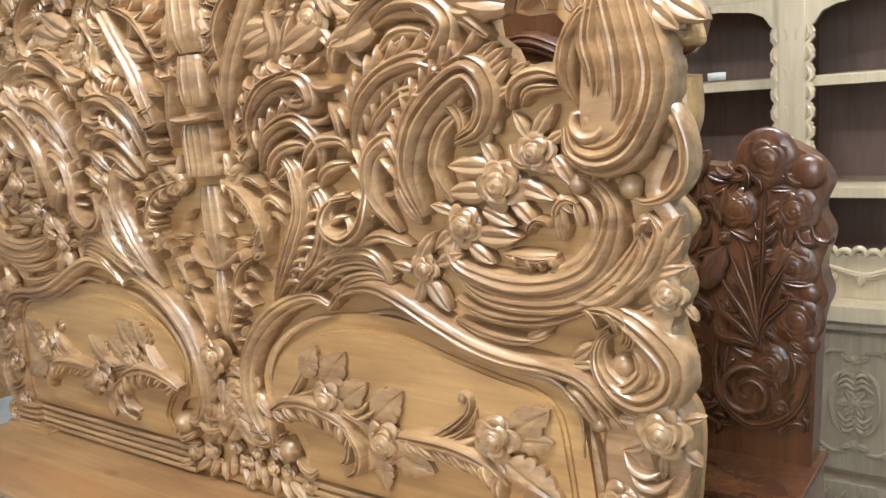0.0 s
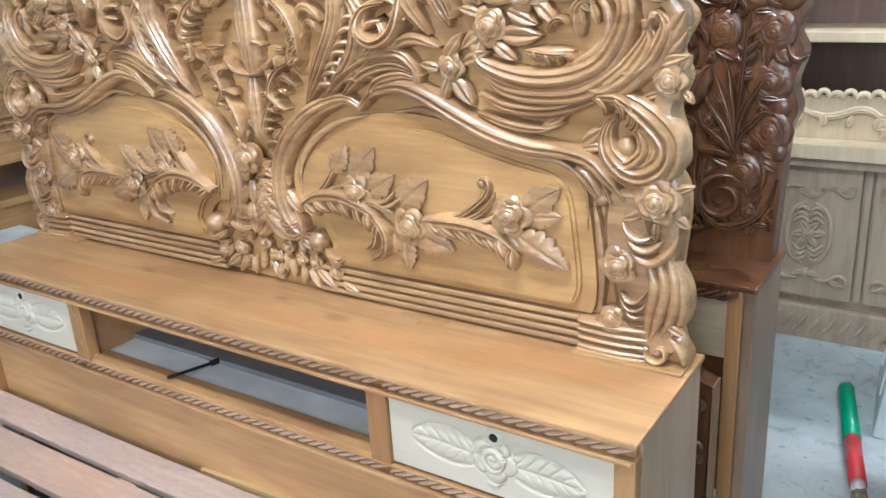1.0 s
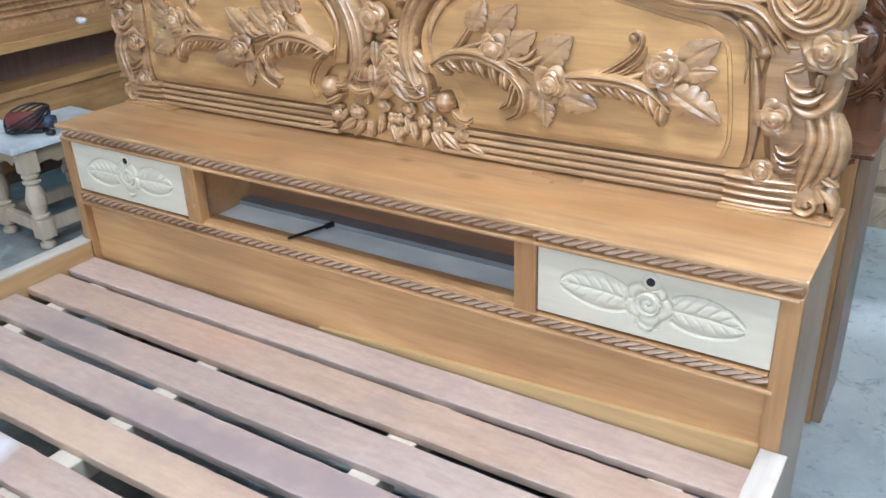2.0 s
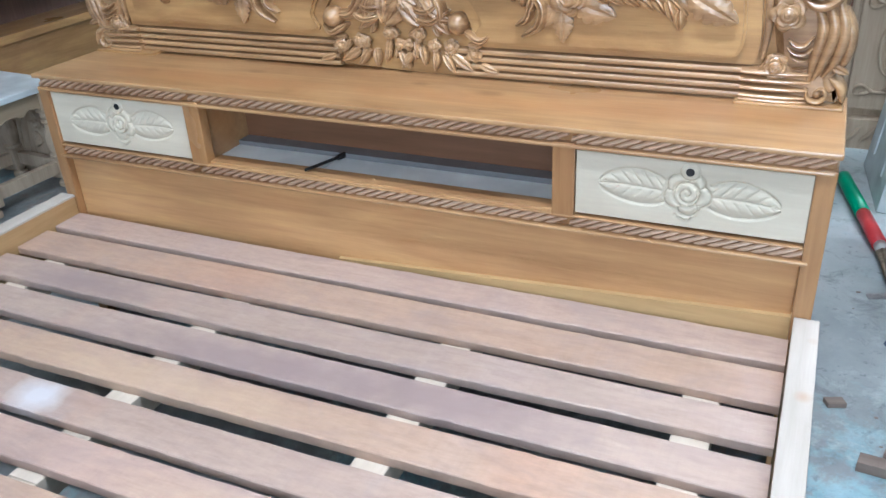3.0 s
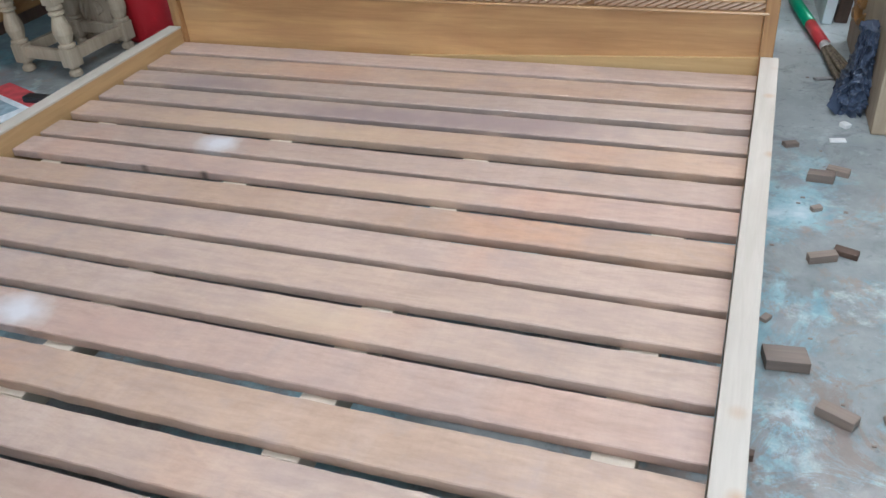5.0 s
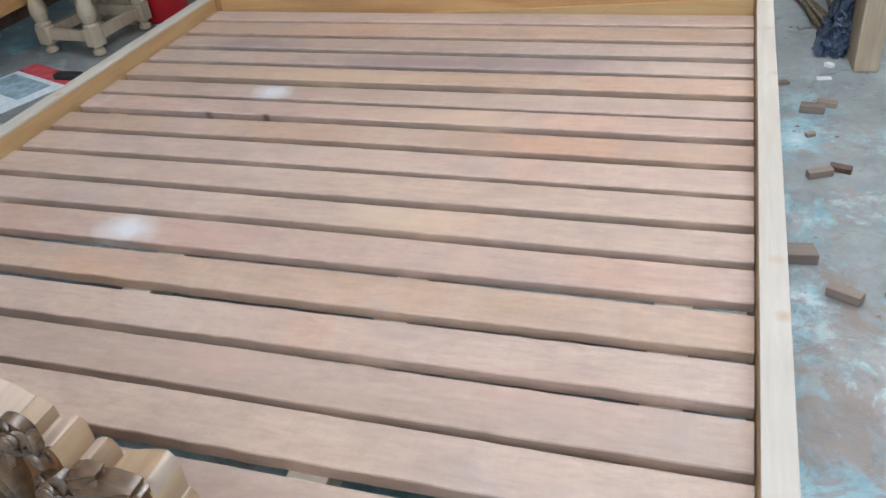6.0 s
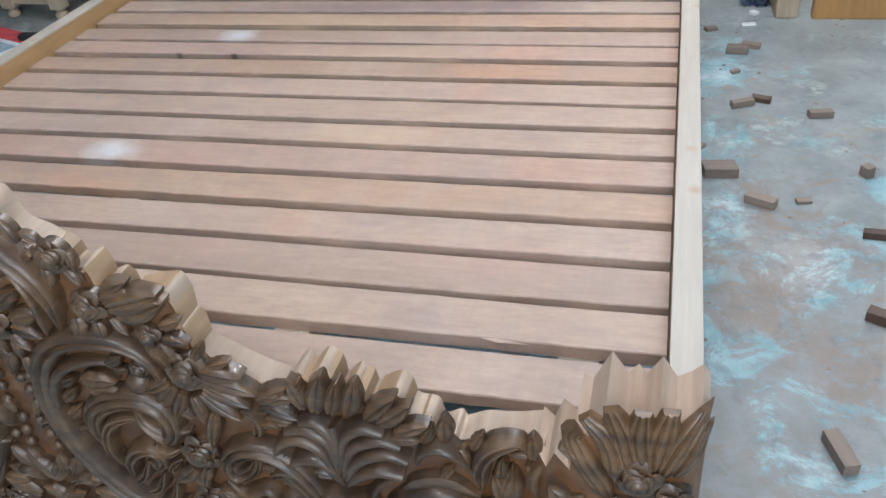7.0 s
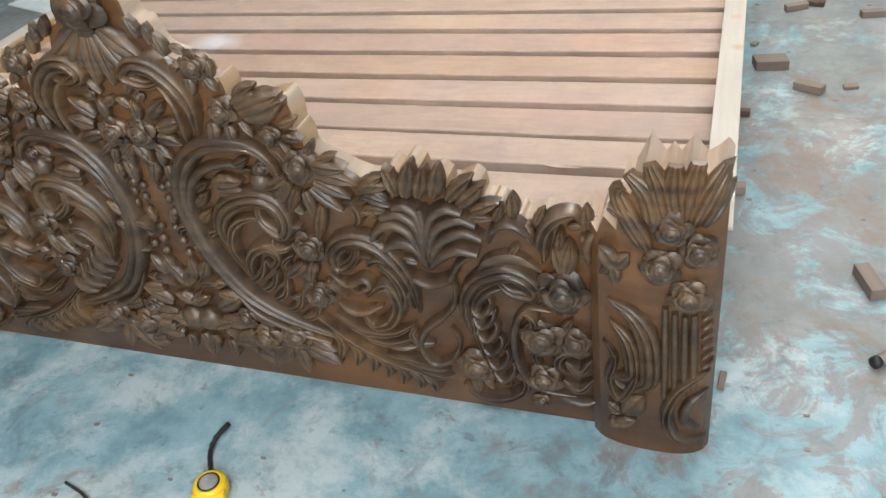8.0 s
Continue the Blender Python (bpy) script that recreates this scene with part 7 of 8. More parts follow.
for x in CABX:
    part("stile", box(x - 0.045, x + 0.045, CY + 0.05, CY + 0.10, 0.752, 1.745, 0.008), CREAM, cab)
    part("partition", box(x - 0.01, x + 0.01, CY + 0.10, CY + 0.40, 0.752, 1.745), PLANKBACK, cab)
for x0, x1 in zip(CABX, CABX[1:]):
    for z in (1.105, 1.475):
        part("shelf", box(x0 + 0.045, x1 - 0.045, CY + 0.09, CY + 0.40, z - 0.022, z + 0.012), CREAM, cab)
    part("bottom_rail", box(x0 + 0.045, x1 - 0.045, CY + 0.055, CY + 0.09, 0.752, 0.90, 0.004), CREAM, cab, "carved bottom rail")
    mx = (x0 + x1) / 2
    rail_board = Board(cab, CREAM, lambda x: CY + 0.055)
    kit(rail_board)
    # arched and scalloped frame round the open shelves
    for q in (-1, 1):
        part("arch_corner", slab([(mx + q * 0.40, 1.748), (mx + q * 0.40, 1.640), (mx + q * 0.375, 1.655), (mx + q * 0.352, 1.690), (mx + q * 0.31, 1.708), (mx + q * 0.20, 1.722), (mx + q * 0.10, 1.712), (mx + q * 0.04, 1.728), (mx, 1.748)], [], CY + 0.062, CY + 0.088), CREAM, cab)
        ridge(rail_board, [(mx, 0.80), (mx + q * 0.10, 0.86), (mx + q * 0.22, 0.83), (mx + q * 0.36, 0.87)], 0.03, 0.014, 3, mirror=False)
        for k in range(6):
            leaf(rail_board, mx, 0.815, 90 - q * (10 + 24 * k), 0.062, mirror=False)
        for k in range(9):
            a = mx + q * (0.02 + k * 0.043)
            ridge(rail_board, [(a - 0.022, 0.893), (a - 0.012, 0.912 + 0.006 * (k % 2)), (a + 0.008, 0.914 + 0.006 * (k % 2)), (a + 0.022, 0.893)], 0.020, 0.014, 1, (0.6, 0.6), mirror=False)
            if k % 2:
                leaf(rail_board, a, 0.80, 70, 0.045, 1.1, mirror=False)
        e, wavy = mx + q * 0.40, []
        for k in range(97):
            z = 0.905 + k * 0.0078
            lobe = abs(math.sin(math.pi * k / 8)) ** 0.6
            wavy.append((e - q * (0.008 + 0.014 * lobe + 0.005 * abs(math.sin(math.pi * k / 2.7))), z))
        part("scalloped_edge", slab([(e, 0.905)] + wavy + [(e, wavy[-1][1])], [], CY + 0.052, CY + 0.080), CREAM, cab)
        for k in range(12):
            z = 0.935 + k * 0.0624
            ridge(rail_board, [(e - q * 0.002, z - 0.020), (e - q * 0.013, z), (e - q * 0.006, z + 0.022)], 0.014, 0.010, 2, (0.5, 0.4), 0.002, mirror=False)
            if k % 2:
                ridge(rail_board, [(e + q * 0.020, z - 0.028), (e + q * 0.030, z), (e + q * 0.018, z + 0.024), (e + q * 0.012, z + 0.008)], 0.012, 0.007, 2, (0.4, 0.4), mirror=False)
    for d0 in (x0 + 0.045, x0 + 0.410):
        door = part("door", box(d0, d0 + 0.325, CY, CY + 0.03, 0.16, 0.66, 0.006), RAWGREY, cab, "carved cabinet door")
        DR = Board(door, RAWGREY, lambda x: CY)
        kit(DR)
        dx = d0 + 0.1625
        mid = 0.410
        for q in (-1, 1):
            # an oval wreath with nested petals above and below the flower, scrolls in the corners
            ridge(DR, [(dx + q * 0.014, mid + 0.118), (dx + q * 0.058, mid + 0.086), (dx + q * 0.076, mid), (dx + q * 0.058, mid - 0.086), (dx + q * 0.014, mid - 0.118)], 0.018, 0.015, 1, (0.5, 0.5), mirror=False)
            for up in (-1, 1):
                for k in range(3):
                    ridge(DR, [(dx + q * 0.004, mid + up * (0.046 + 0.021 * k)), (dx + q * 0.026, mid + up * (0.064 + 0.019 * k)), (dx + q * (0.054 - 0.004 * k), mid + up * (0.040 + 0.021 * k))], 0.018, 0.016, 1, (0.5, 0.4), mirror=False)
                ridge(DR, [(dx + q * 0.028, mid + up * 0.176), (dx + q * 0.075, mid + up * 0.176), (dx + q * 0.112, mid + up * 0.152), (dx + q * 0.138, mid + up * 0.160), (dx + q * 0.138, mid + up * 0.188), (dx + q * 0.118, mid + up * 0.186)], 0.014, 0.014, 2, (0.5, 0.5), mirror=False)
                leaf(DR, dx + q * 0.088, mid + up * 0.172, 90 - q * 60 if up > 0 else -90 + q * 60, 0.036, 1.0, mirror=False)
                leaf(DR, dx + q * 0.012, mid + up * 0.150, 90 - q * 70 if up > 0 else -90 + q * 70, 0.034, 1.0, mirror=False)
        for k in range(6):
            leaf(DR, dx + 0.012 * math.cos(k * 1.047), mid + 0.012 * math.sin(k * 1.047), k * 60, 0.046, 1.1, 0.002, mirror=False)
        rose(DR, dx, mid, 0.026, 0.6, 0.008, mirror=False)
        for up in (-1, 1):
            rose(DR, dx, mid + up * 0.150, 0.021, 0.6, mirror=False)
    part("door_post", box(x0 + 0.378, x0 + 0.402, CY + 0.004, CY + 0.03, 0.16, 0.66, 0.004), RAWGREY, cab)
    part("end_panel", box(x0 + 0.745, x1 - 0.045, CY + 0.004, CY + 0.03, 0.16, 0.66, 0.004), RAWGREY, cab)
PL = Board(cab, RAWGREY, lambda x: CY - 0.02)
kit(PL)
for k in range(54):
    x = -0.2 + k * 0.05
    ridge(PL, [(x, 0.03), (x + 0.025, 0.06), (x + 0.05, 0.10)], 0.022, 0.012, 1, mirror=False, name="reed")
roll = thing("paper_roll", "small roll of white paper lying on a cabinet shelf", "paper roll", (0.35, CY + 0.115, 1.507), "", 20)
part("roll", tube([Vector((-0.03, 0, 0)), Vector((0, 0, 0.001)), Vector((0.03, 0, 0))], 0.014, 12), CLOTHWHITE, roll, smooth=True)

# ---- honey headboard unit standing on the west side ----
west = thing("headboard_unit", "honey wood headboard unit with an open cabinet, standing side on", "headboard", (-2.22, 1.0, 0), "", 90)
WB_parent = new("headboard_panel")
WB_parent.parent = west
WB = Board(WB_parent, HONEY, lambda x: 0.245)
kit(WB)
part("board", slab([(-0.95, 0.74), (0.95, 0.74), (0.96, 1.2), (0.94, 1.6), (0.6, 1.85), (0, 2.0), (-0.6, 1.85), (-0.94, 1.6), (-0.96, 1.2)], [], 0.245, 0.30), HONEY, WB_parent)
part("top", box(-0.97, 0.97, -0.02, 0.32, 0.700, 0.742, 0.004), HONEY_PLAIN, west)
part("shelf", box(-0.96, 0.96, -0.01, 0.30, 0.515, 0.550), HONEY_PLAIN, west)
part("back", box(-0.94, 0.94, 0.20, 0.22, 0.1, 0.72), PLANKBACK, west, "dark back board")
part("apron", box(-0.94, 0.94, 0.01, 0.03, 0.22, 0.515), HONEY_PLAIN, west)
for s in (-1, 1):
    part("side", box(s * 0.94, s * 0.96, 0, 0.31, 0, 0.70), HONEY_UP, west)
for z0 in (0.80, 0.83, 0.86):
    ridge(WB, [(0.0, z0), (0.45, z0), (0.93, z0)], 0.022, 0.02, 1, (0.9, 0.9))
ridge(WB, [(0.0, 0.98), (0.3, 0.93), (0.6, 0.98), (0.9, 1.12)], 0.05, 0.04, 3)
ridge(WB, [(0.1, 1.3), (0.4, 1.2), (0.7, 1.25), (0.9, 1.4)], 0.07, 0.04, 4)
for x0, z0 in ((0.2, 1.08), (0.5, 1.1), (0.75, 1.12), (0.35, 1.4), (0.6, 1.5)):
    rose(WB, x0, z0, 0.045)
    leaf(WB, x0 + 0.03, z0 + 0.02, 40, 0.1)
    leaf(WB, x0 - 0.03, z0 - 0.01, 190, 0.1)
scrap = thing("paper_scrap", "small crumpled white paper scrap on the headboard unit", "paper", (-2.27, 1.03, 0.742))
bm = bmesh.new()
bmesh.ops.create_icosphere(bm, subdivisions=2, radius=0.022)
for v in bm.verts:
    v.co *= 1 + 0.35 * noise.noise(v.co * 60)
    v.co.z = max(0, v.co.z * 0.7 + 0.014)
part("scrap", bm, CLOTHWHITE, scrap)


# ---- stool with turned legs ----
stool = thing("stool", "raw wood stool with a chalky blue-white seat and turned legs", "stool", (-2.005, 0.573, 0), "", -3.5)
SX, SY = 0.140, 0.170
part("seat", box(-0.185, 0.182, -0.238, 0.238, 0.412, 0.437, 0.005), SEATCHALK, stool, "chalky blue-white seat board")
scallop = [(-0.145, 0.412), (0.145, 0.412), (0.145, 0.325), (0.120, 0.348), (0.080, 0.352), (0.050, 0.332), (0.020, 0.345), (-0.020, 0.345), (-0.050, 0.332), (-0.080, 0.352), (-0.120, 0.348), (-0.145, 0.325)]
for s in (-1, 1):
    part("apron", slab([(1.02 * x, z) for x, z in scallop], [], -0.011, 0.011), RAWTAN, stool, "tan scalloped apron").matrix_basis = pose(s * SX, 0, 0, 0, 0, 90)
    part("apron", slab([(0.80 * x, z) for x, z in scallop], [], -0.011, 0.011), RAWTAN, stool, "tan scalloped apron").matrix_basis = pose(0, s * SY, 0)
    part("stretcher", box(s * SX - 0.014, s * SX + 0.014, -SY + 0.03, SY - 0.03, 0.068, 0.118), STOOLWOOD, stool)
    part("stretcher", box(-SX + 0.03, SX - 0.03, s * SY - 0.014, s * SY + 0.014, 0.068, 0.118), STOOLWOOD, stool)
for sx in (-1, 1):
    for sy in (-1, 1):
        bm = turned([(0.016, 0.0), (0.029, 0.008), (0.029, 0.024), (0.018, 0.036), (0.024, 0.046), (0.024, 0.05)], 16, None, (sx * SX, sy * SY, 0))
        turned([(0.024, 0.128), (0.037, 0.136), (0.037, 0.146), (0.027, 0.152), (0.032, 0.165), (0.040, 0.195), (0.039, 0.220), (0.029, 0.255), (0.024, 0.272), (0.034, 0.280), (0.034, 0.288), (0.024, 0.294), (0.033, 0.303), (0.033, 0.312), (0.028, 0.322)], 16, bm, (sx * SX, sy * SY, 0))
        box(sx * SX - 0.032, sx * SX + 0.032, sy * SY - 0.032, sy * SY + 0.032, 0.048, 0.132, 0.005, bm)
        box(sx * SX - 0.032, sx * SX + 0.032, sy * SY - 0.032, sy * SY + 0.032, 0.320, 0.412, 0.005, bm)
        part("leg", bm, STOOLWOOD, stool, smooth=False)
tool = thing("power_grinder", "small electric grinder with a coiled black cord on the stool", "power tool", (-1.985, 0.50, 0.437), "", 30)
part("motor", tube([Vector((-0.07, 0, 0.045)), Vector((-0.06, 0, 0.045)), Vector((0.05, 0, 0.045)), Vector((0.07, 0, 0.045))], lambda s: 0.036 if 0.1 < s < 0.9 else 0.028, 14), COPPER, tool, smooth=True)
part("nose", tube([Vector((0.065, 0, 0.045)), Vector((0.11, 0, 0.04))], 0.026, 12), BAGBLUE, tool, smooth=True)
part("base", box(-0.05, 0.07, -0.03, 0.03, 0.0, 0.02, 0.006), BLACKR, tool)
part("cord", tube([Vector((0.09 * math.cos(a) * (1 + 0.06 * math.sin(3 * a)), 0.07 * math.sin(a), 0.012 + 0.085 * (0.5 + 0.5 * math.sin(a * 1.07)))) for a in [k * 0.35 for k in range(76)]], 0.0042, 6), BLACKR, tool, smooth=True)
part("knob", tube([Vector((0.10, -0.05, 0.012)), Vector((0.13, -0.06, 0.014))], 0.012, 10), BLACKR, tool, smooth=True)
stone = thing("white_block", "small chalky white block on the stool", "block", (-2.10, 0.44, 0.437))
part("block", box(-0.04, 0.04, -0.03, 0.03, 0, 0.045, 0.01), CLOTHWHITE, stone)

# carved offcut board under the stool
under = thing("carved_board", "raw board carved as a fluted shell standing behind the stool", "board", (-2.30, 0.785, 0))
part("board", slab([(0.02, 0.0), (0.345, 0.0), (0.350, 0.10), (0.345, 0.20), (0.310, 0.26), (0.260, 0.330), (0.12, 0.345), (0.02, 0.30)], [], 0.0, 0.028), STOOLWOOD, under)
UB = Board(under, STOOLWOOD, lambda x: 0.0)
kit(UB)
for k in range(6):
    # flutes of the shell, fanning from its foot
    ridge(UB, [(0.150 + 0.012 * k, 0.10), (0.105 + 0.024 * k, 0.18), (0.100 + 0.028 * k, 0.26), (0.125 + 0.026 * k, 0.335 - 0.002 * k * k)], 0.027, 0.018, 1, (0.5, 0.6), mirror=False)
rose(UB, 0.300, 0.235, 0.030, mirror=False)
rose(UB, 0.07, 0.21, 0.040, mirror=False)
for x, z, way in ((0.28, 0.20, -60), (0.30, 0.19, -100), (0.05, 0.17, 240), (0.09, 0.16, 290)):
    leaf(UB, x, z, way, 0.055, mirror=False)

# ---- red bucket ----
bucket = thing("bucket", "red plastic bucket with a lighter rim beside the stool", "bucket", (-1.85, 0.92, 0))
part("body", turned([(0.112, 0.0), (0.118, 0.012), (0.134, 0.295), (0.134, 0.305), (0.128, 0.295), (0.108, 0.02), (0.02, 0.018)], 32), RED, bucket, smooth=True)
part("rim", turned([(0.1345, 0.292), (0.137, 0.294), (0.140, 0.336), (0.145, 0.338), (0.145, 0.346), (0.138, 0.348), (0.132, 0.294)], 32), PINKP, bucket, "faded pinkish upper band", smooth=True)
part("handle", tube([Vector((0.142 * math.cos(a), 0.142 * math.sin(a), 0.335 - 0.16 * math.sin(max(0, (a - 2.6) / 2.2) * math.pi))) for a in [2.6 + 2.2 * k / 18 for k in range(19)]], 0.003, 6), BLACKROD, bucket, "thin wire handle", smooth=True)

# ---- newspaper ----
paper = thing("newspaper", "folded printed newspaper with red and white areas on the floor", "newspaper", (-2.0, -0.02, 0.0), "", -20)
part("sheet", box(-0.22, 0.16, -0.28, 0.16, 0.001, 0.006, 0), PAPER, paper)
part("photo", box(-0.20, 0.10, -0.06, 0.10, 0.006, 0.0075, 0), PAPERBLUE, paper)
part("banner", box(-0.22, 0.20, 0.13, 0.22, 0.001, 0.0085, 0), PAPERRED, paper)
for k in range(4):
    part("text_bar", box(-0.15 + 0.06 * k, -0.11 + 0.06 * k, -0.16, -0.14, 0.006, 0.0075, 0), BAGBLUE, paper)
hose = thing("dark_lump", "small dark rubber offcut on the newspaper edge", "offcut", (-1.83, 0.11, 0.0))
part("lump", box(-0.07, 0.06, -0.02, 0.03, 0.0, 0.035, 0.012), BLACKR, hose)

# ---- broom, bag, boards on the east side ----
broom = thing("hand_broom", "broom lying on the floor with a green and red plastic grip", "broom", (0, 0, 0))
A, B = Vector((1.048, 1.690, 0.028)), Vector((1.252, 0.740, 0.028))


def along(s):
    return A.lerp(B, s)


part("green_grip", tube([along(0), along(0.012), along(0.03), along(0.34)], lambda s: 0.010 if s < 0.1 else 0.025, 14), GREENP, broom, "green plastic grip", smooth=True)
part("red_grip", tube([along(0.34), along(0.575)], 0.0235, 14), REDP, broom, "red plastic grip", smooth=True)
part("ferrule", tube([along(0.575), along(0.615)], 0.020, 12), FERRULE, broom, smooth=True)
rng = random.Random(9)
for bundle in range(9):
    straw = bmesh.new()
    lay = Vector((rng.gauss(0, 0.016), rng.gauss(0, 0.010), rng.uniform(-0.016, 0.020)))
    tube([along(0.605) + lay * 0.5, along(0.80) + lay, along(rng.uniform(0.94, 1.02)) + lay * 1.25], lambda s: 0.0075 - 0.003 * s + 0.002 * math.sin(30 * s), 9, straw)
    part("straw", straw, STRAW, broom)

bag = thing("plastic_bag", "crumpled dark navy plastic bag standing on the floor against a board", "bag", (1.243, 0.640, 0))
bm, rings, around, tall = bmesh.new(), [], 56, 44
for i in range(tall):
    u = i / (tall - 1)
    ring = []
    for k in range(around):
        a = 2 * math.pi * k / around
        ca, sa = math.cos(a), math.sin(a)
        wide = (0.050 + 0.012 * math.sin(5 * u + 1)) * (1 - 0.25 * u) * (0.75 + 0.25 * min(1, 8 * u))
        deep = 0.105 * (1 - 0.35 * u)
        q = Vector((ca * 1.2, sa * 2.0, u * 4.5))
        fold = 1.12 - 0.75 * abs(noise.noise(q * 1.3)) - 0.45 * abs(noise.noise(q * 2.7 + Vector((3, 1, 5)))) - 0.16 * abs(noise.noise(q * 6.5))
        lean = 0.018 * u
        ring.append(bm.verts.new((lean + wide * fold * abs(ca) ** 0.7 * (1 if ca > 0 else -1), deep * fold * abs(sa) ** 0.7 * (1 if sa > 0 else -1), 0.285 * u + 0.014 * u * noise.noise(q * 1.7))))
    rings.append(ring)
for p, q in zip(rings, rings[1:]):
    for k in range(around):
        bm.faces.new((p[k], p[(k + 1) % around], q[(k + 1) % around], q[k]))
bm.faces.new(rings[0][::-1]), bm.faces.new(rings[-1])
part("film", bm, BAGBLUE, bag, smooth=False)
for k in range(3):
    flap = bmesh.new()
    vs = [flap.verts.new(p) for p in ((-0.045, -0.09 + 0.02 * k, 0.002), (-0.078 + 0.01 * k, -0.075 + 0.05 * k, 0.030), (-0.050, -0.03 + 0.04 * k, 0.062 + 0.01 * k), (-0.028, -0.05 + 0.03 * k, 0.030))]
    flap.faces.new(vs[:3]), flap.faces.new((vs[0], vs[2], vs[3])), flap.faces.new((vs[0], vs[3], vs[1])), flap.faces.new((vs[1], vs[3], vs[2]))
    part("loose_corner", flap, BAGBLUE, bag)

bz = thing("carved_board", "tall raw carved wooden board standing on its edge", "board", (1.340, 0.425, 0), "", 3)
part("board", box(-0.042, 0.042, 0.0, 0.85, 0.0, 0.95, 0.008), RAWGREY, bz)
carving = new("carving")
carving.parent = bz
carving.matrix_basis = pose(-0.042, 0.425, 0, 0, 0, -90)
CB = Board(carving, ORANGEWOOD, lambda x: 0.0)
kit(CB)
for k in range(4):
    ridge(CB, [(-0.33 + 0.02 * k, 0.13 + 0.05 * k), (-0.24, 0.20 + 0.055 * k), (-0.16, 0.17 + 0.06 * k), (-0.10 - 0.02 * k, 0.22 + 0.065 * k)], 0.036, 0.026, 3, mirror=False)
for k, (x, z) in enumerate(((-0.30, 0.34), (-0.22, 0.42), (-0.26, 0.52), (-0.15, 0.50), (-0.20, 0.62))):
    rose(CB, x, z, 0.042, 0.7, mirror=False)
    leaf(CB, x + 0.02, z - 0.01, 40 + 60 * k, 0.09, 1.0, mirror=False)
oz = thing("cupboard_side", "orange brown wooden cupboard side standing upright behind a board", "cupboard", (1.56, 0.42, 0))
part("panel", box(-0.13, 0.13, 0.0, 0.05, 0.0, 0.80, 0.005), ORANGEWOOD, oz)
part("edge", box(0.13, 0.16, 0.0, 0.7, 0.0, 0.80, 0.005), DARKBACK, oz)
sz = thing("grey_slab", "pale grey primed door slab leaning on a dark plank", "slab", (1.16, 1.45, 0))
sz.matrix_basis = pose(1.16, 1.45, 0, 0, 6, 5)
part("slab", box(0.0, 0.042, 0.0, 0.44, 0.004, 1.75, 0.004), SLABGREY, sz)
for y in (0.09, 0.30):
    part("moulding", box(-0.006, 0.001, y, y + 0.045, 0.10, 1.65, 0.003), SLABGREY, sz)
plank = thing("wooden_plank", "dark wooden plank leaning beside a grey slab", "plank", (1.215, 1.47, 0))
plank.matrix_basis = pose(1.212, 1.47, 0, 0, 6, 5)
part("panel", box(0.0, 0.05, 0, 0.42, 0.006, 1.7), DARKBACK, plank)


# ---- offcuts and litter on the floor ----
def offcut(x, y, length, wide, tall, turn, dark=False):
    o = thing("wood_offcut", "small dark sawn wood offcut on the concrete floor" if dark else "small brown sawn wood offcut on the concrete floor", "offcut", (x, y, 0), "offcuts on the floor", turn)
    length, wide, tall = length * 0.88, wide * 0.9, tall * 0.9
    bm = box(-length / 2, length / 2, -wide / 2, wide / 2, 0, tall, 0.002)
    for v in bm.verts:
        v.co.x += 0.12 * v.co.y * math.sin(x * 40)
    part("block", bm, DARKBACK if dark else BLOCKWOOD, o)


offcut(1.147, 0.090, 0.085, 0.04, 0.030, -4)
offcut(1.196, 0.140, 0.075, 0.035, 0.020, -18)
offcut(1.134, -0.086, 0.035, 0.022, 0.014, 30)
offcut(1.146, -0.338, 0.085, 0.03, 0.024, 24)
offcut(1.205, -0.300, 0.07, 0.032, 0.018, -20, True)
offcut(1.371, -0.398, 0.08, 0.03, 0.024, 8)
offcut(1.168, -0.917, 0.09, 0.035, 0.026, -26)
offcut(1.066, -0.768, 0.105, 0.062, 0.032, 6)
offcut(1.277, -0.897, 0.045, 0.026, 0.010, 10)
offcut(1.451, -0.744, 0.034, 0.034, 0.034, 40)
offcut(1.436, -1.045, 0.085, 0.026, 0.022, -4, True)
offcut(1.400, -1.375, 0.10, 0.034, 0.028, -28, True)
offcut(1.255, -1.768, 0.10, 0.034, 0.030, -72)
offcut(1.375, -1.80, 0.09, 0.045, 0.03, -40)
offcut(1.310, -1.905, 0.05, 0.05, 0.02, 15, True)
offcut(1.06, 0.30, 0.05, 0.03, 0.015, 20)
offcut(1.02, -0.62, 0.03, 0.02, 0.012, 60)
offcut(1.00, -1.07, 0.035, 0.02, 0.02, 0, True)
offcut(0.986, -2.085, 0.046, 0.014, 0.012, 84)
offcut(0.995, -1.45, 0.04, 0.03, 0.025, 5)
bar = thing("wooden_bar", "short dark round wooden bar on the floor", "bar", (1.335, -1.928, 0.014), "", 40)
part("bar", tube([Vector((-0.11, 0, 0)), Vector((0.10, 0, 0))], 0.011, 10), BLOCKWOOD, bar, smooth=True)
part("end", tube([Vector((-0.12, 0, 0)), Vector((-0.108, 0, 0))], 0.0118, 10), BLACKR, bar, smooth=True)
rng = random.Random(21)
chips = bmesh.new()
for k in range(130):
    x, y = rng.choice([(rng.uniform(1.0, 1.6), rng.uniform(-2.3, 1.0)), (rng.uniform(-1.3, 1.2), rng.uniform(-2.8, -2.25))])
    s = rng.uniform(0.0015, 0.006)
    box(x - s, x + s, y - s * rng.uniform(0.3, 0.9), y + s * 0.5, 0.0, s * 0.4, 0, chips)
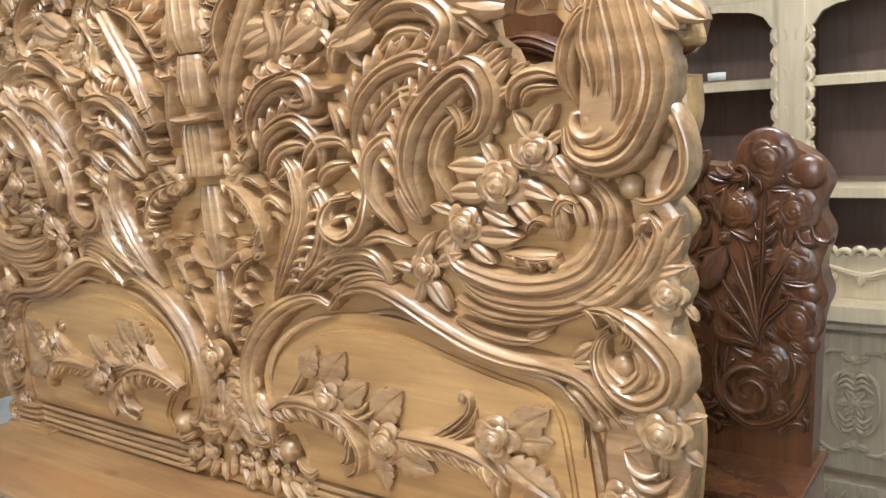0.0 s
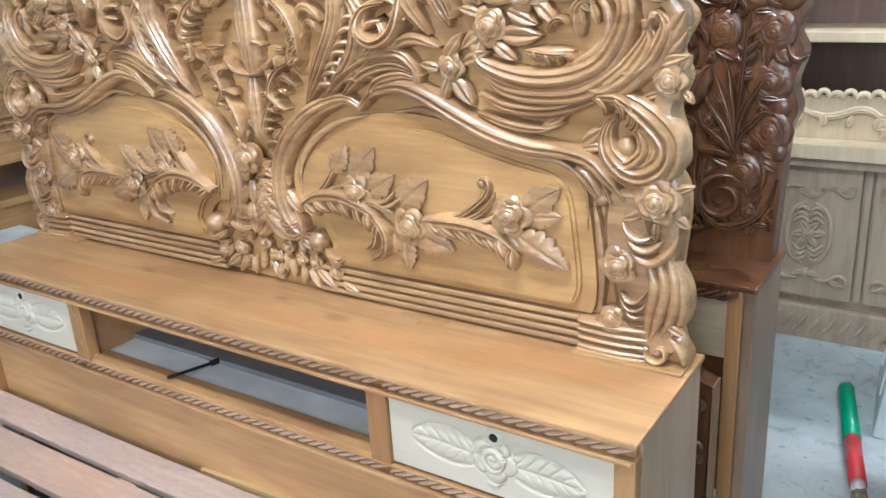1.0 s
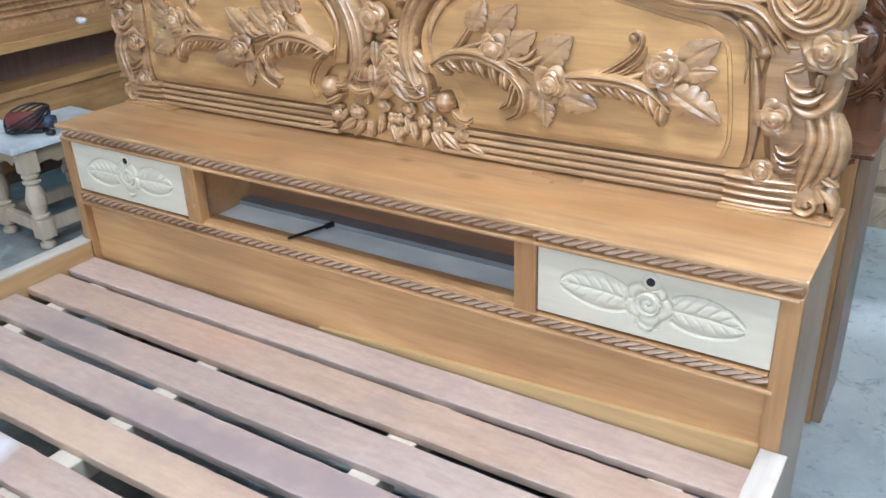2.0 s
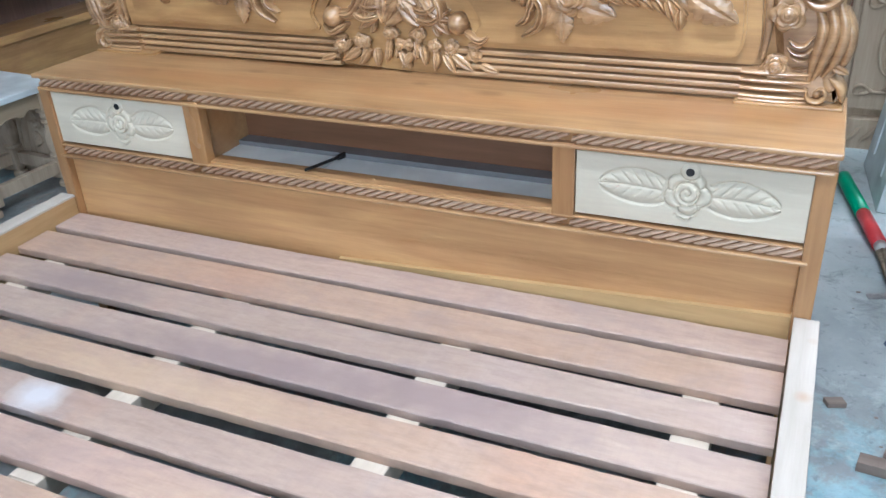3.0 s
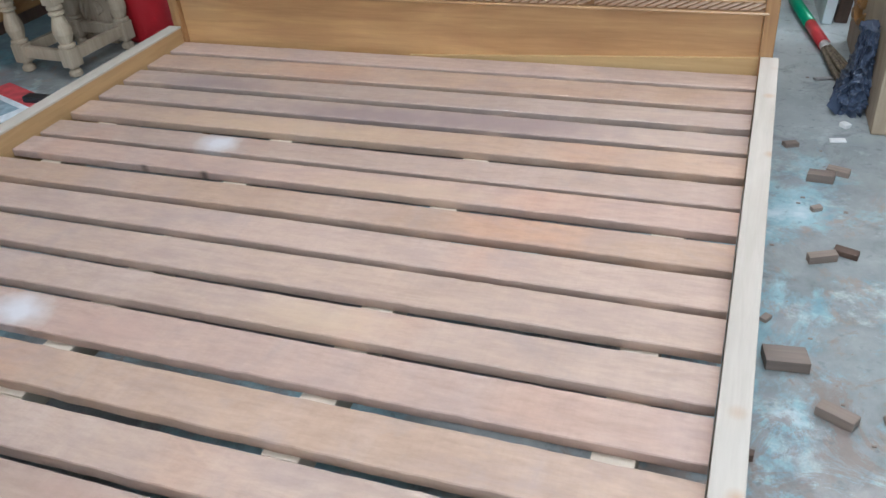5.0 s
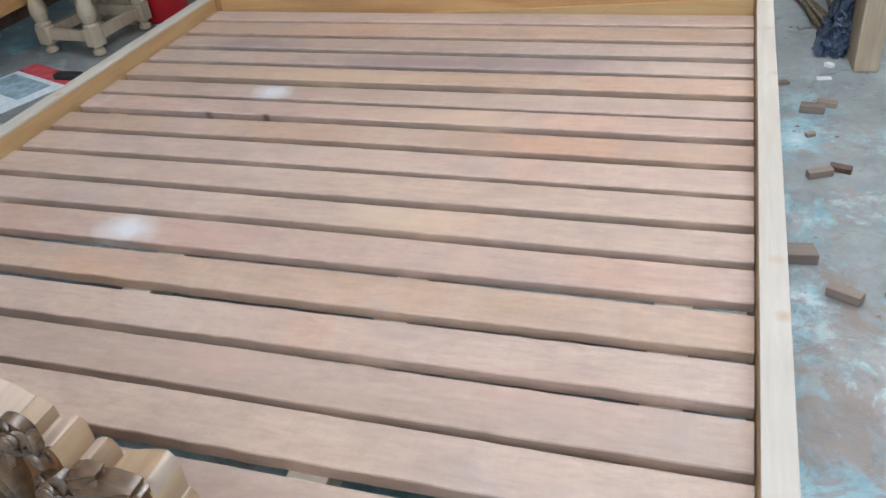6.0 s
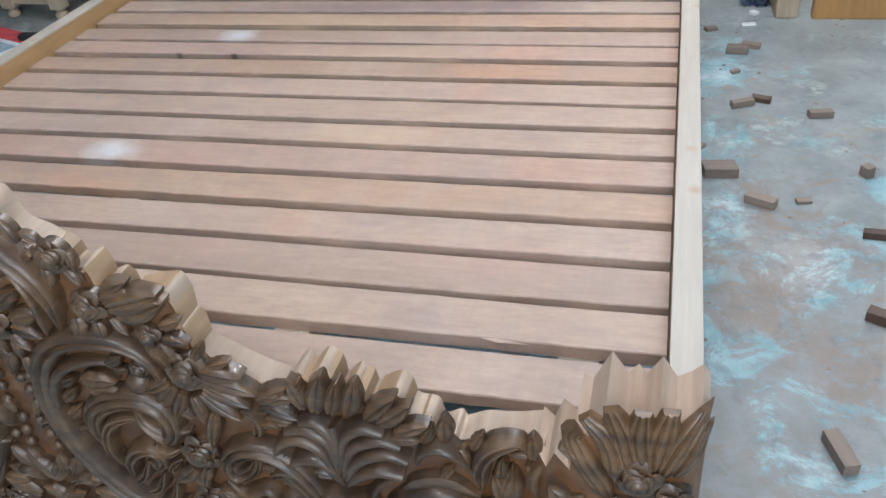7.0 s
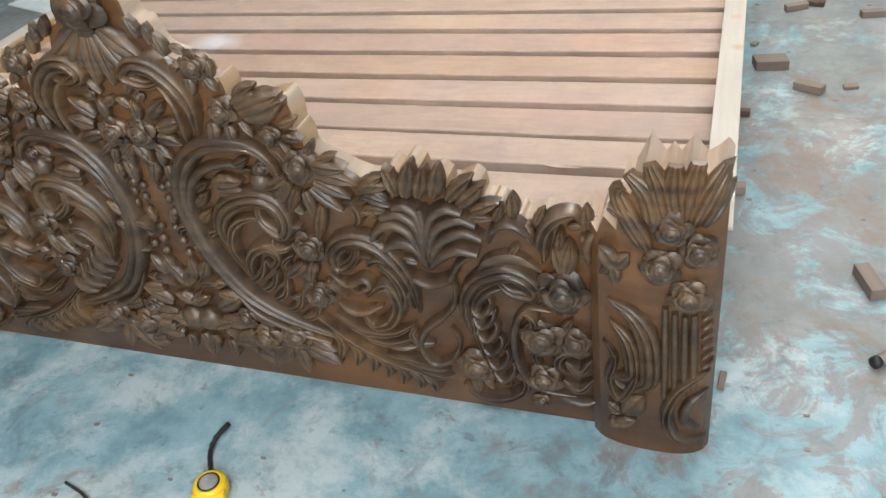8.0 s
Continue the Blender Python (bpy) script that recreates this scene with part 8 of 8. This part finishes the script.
tagged(part("wood_chips", chips, BLOCKWOOD), "scattered wood chips on the floor", "wood chips", "", "stuff")
clip_bit = thing("foil_scrap", "small shiny foil scrap on the floor", "scrap", (1.165, 0.86, 0), "", 20)
part("foil", box(-0.035, 0.035, -0.012, 0.012, 0, 0.008, 0.003), STEEL, clip_bit)
chip = thing("white_chip", "small white plaster chip on the floor", "chip", (1.225, 0.47, 0), "", 40)
part("chip", box(-0.012, 0.012, -0.016, 0.016, 0, 0.014, 0.003), CLOTHWHITE, chip)
chip = thing("white_chip", "flat white chip on the floor", "chip", (1.20, 0.36, 0), "", 10)
part("chip", box(-0.025, 0.025, -0.012, 0.012, 0, 0.006, 0.002), CLOTHWHITE, chip)

# ---- tape measure ----
tape = thing("tape_measure", "yellow tape measure with a black wrist strap on the floor", "tape measure", (0.141, -2.508, 0), "", 20)
body = turned([(0.026, 0.0), (0.030, 0.003), (0.0315, 0.010), (0.0315, 0.022), (0.029, 0.028), (0.024, 0.031)], 28)
box(-0.031, 0.031, -0.031, -0.014, 0.0, 0.027, 0.006, body)
part("case", body, YELLOW, tape, "yellow plastic case")
part("ring", turned([(0.0205, 0.029), (0.0205, 0.0318), (0.0185, 0.0322), (0.0175, 0.0318)], 24), BLACKR, tape, "dark ring")
part("face", turned([(0.0170, 0.0305), (0.0170, 0.0325), (0.015, 0.0330)], 24), STEEL, tape, "worn metal face")
part("lip", box(-0.047, -0.026, -0.023, -0.010, 0.0, 0.006, 0.002), YELLOW, tape)
strap = [(-0.010, 0.026, 0.012), (-0.012, 0.046, 0.006), (-0.020, 0.086, 0.006), (-0.014, 0.118, 0.010), (0.008, 0.150, 0.012)]
part("strap", tube(curve_points(strap, 18), lambda s: 0.0036 + 0.002 * s + 0.0008 * math.sin(60 * s), 8), BLACKR, tape, "black cord strap", smooth=True)
wire = thing("wire_offcut", "short dark wire on the floor", "wire", (-0.105, -2.567, 0.004), "", -8)
part("wire", tube([Vector((-0.05, 0.012, 0)), Vector((0, 0.004, 0.002)), Vector((0.07, -0.02, 0))], 0.003, 6), BLACKR, wire, smooth=True)
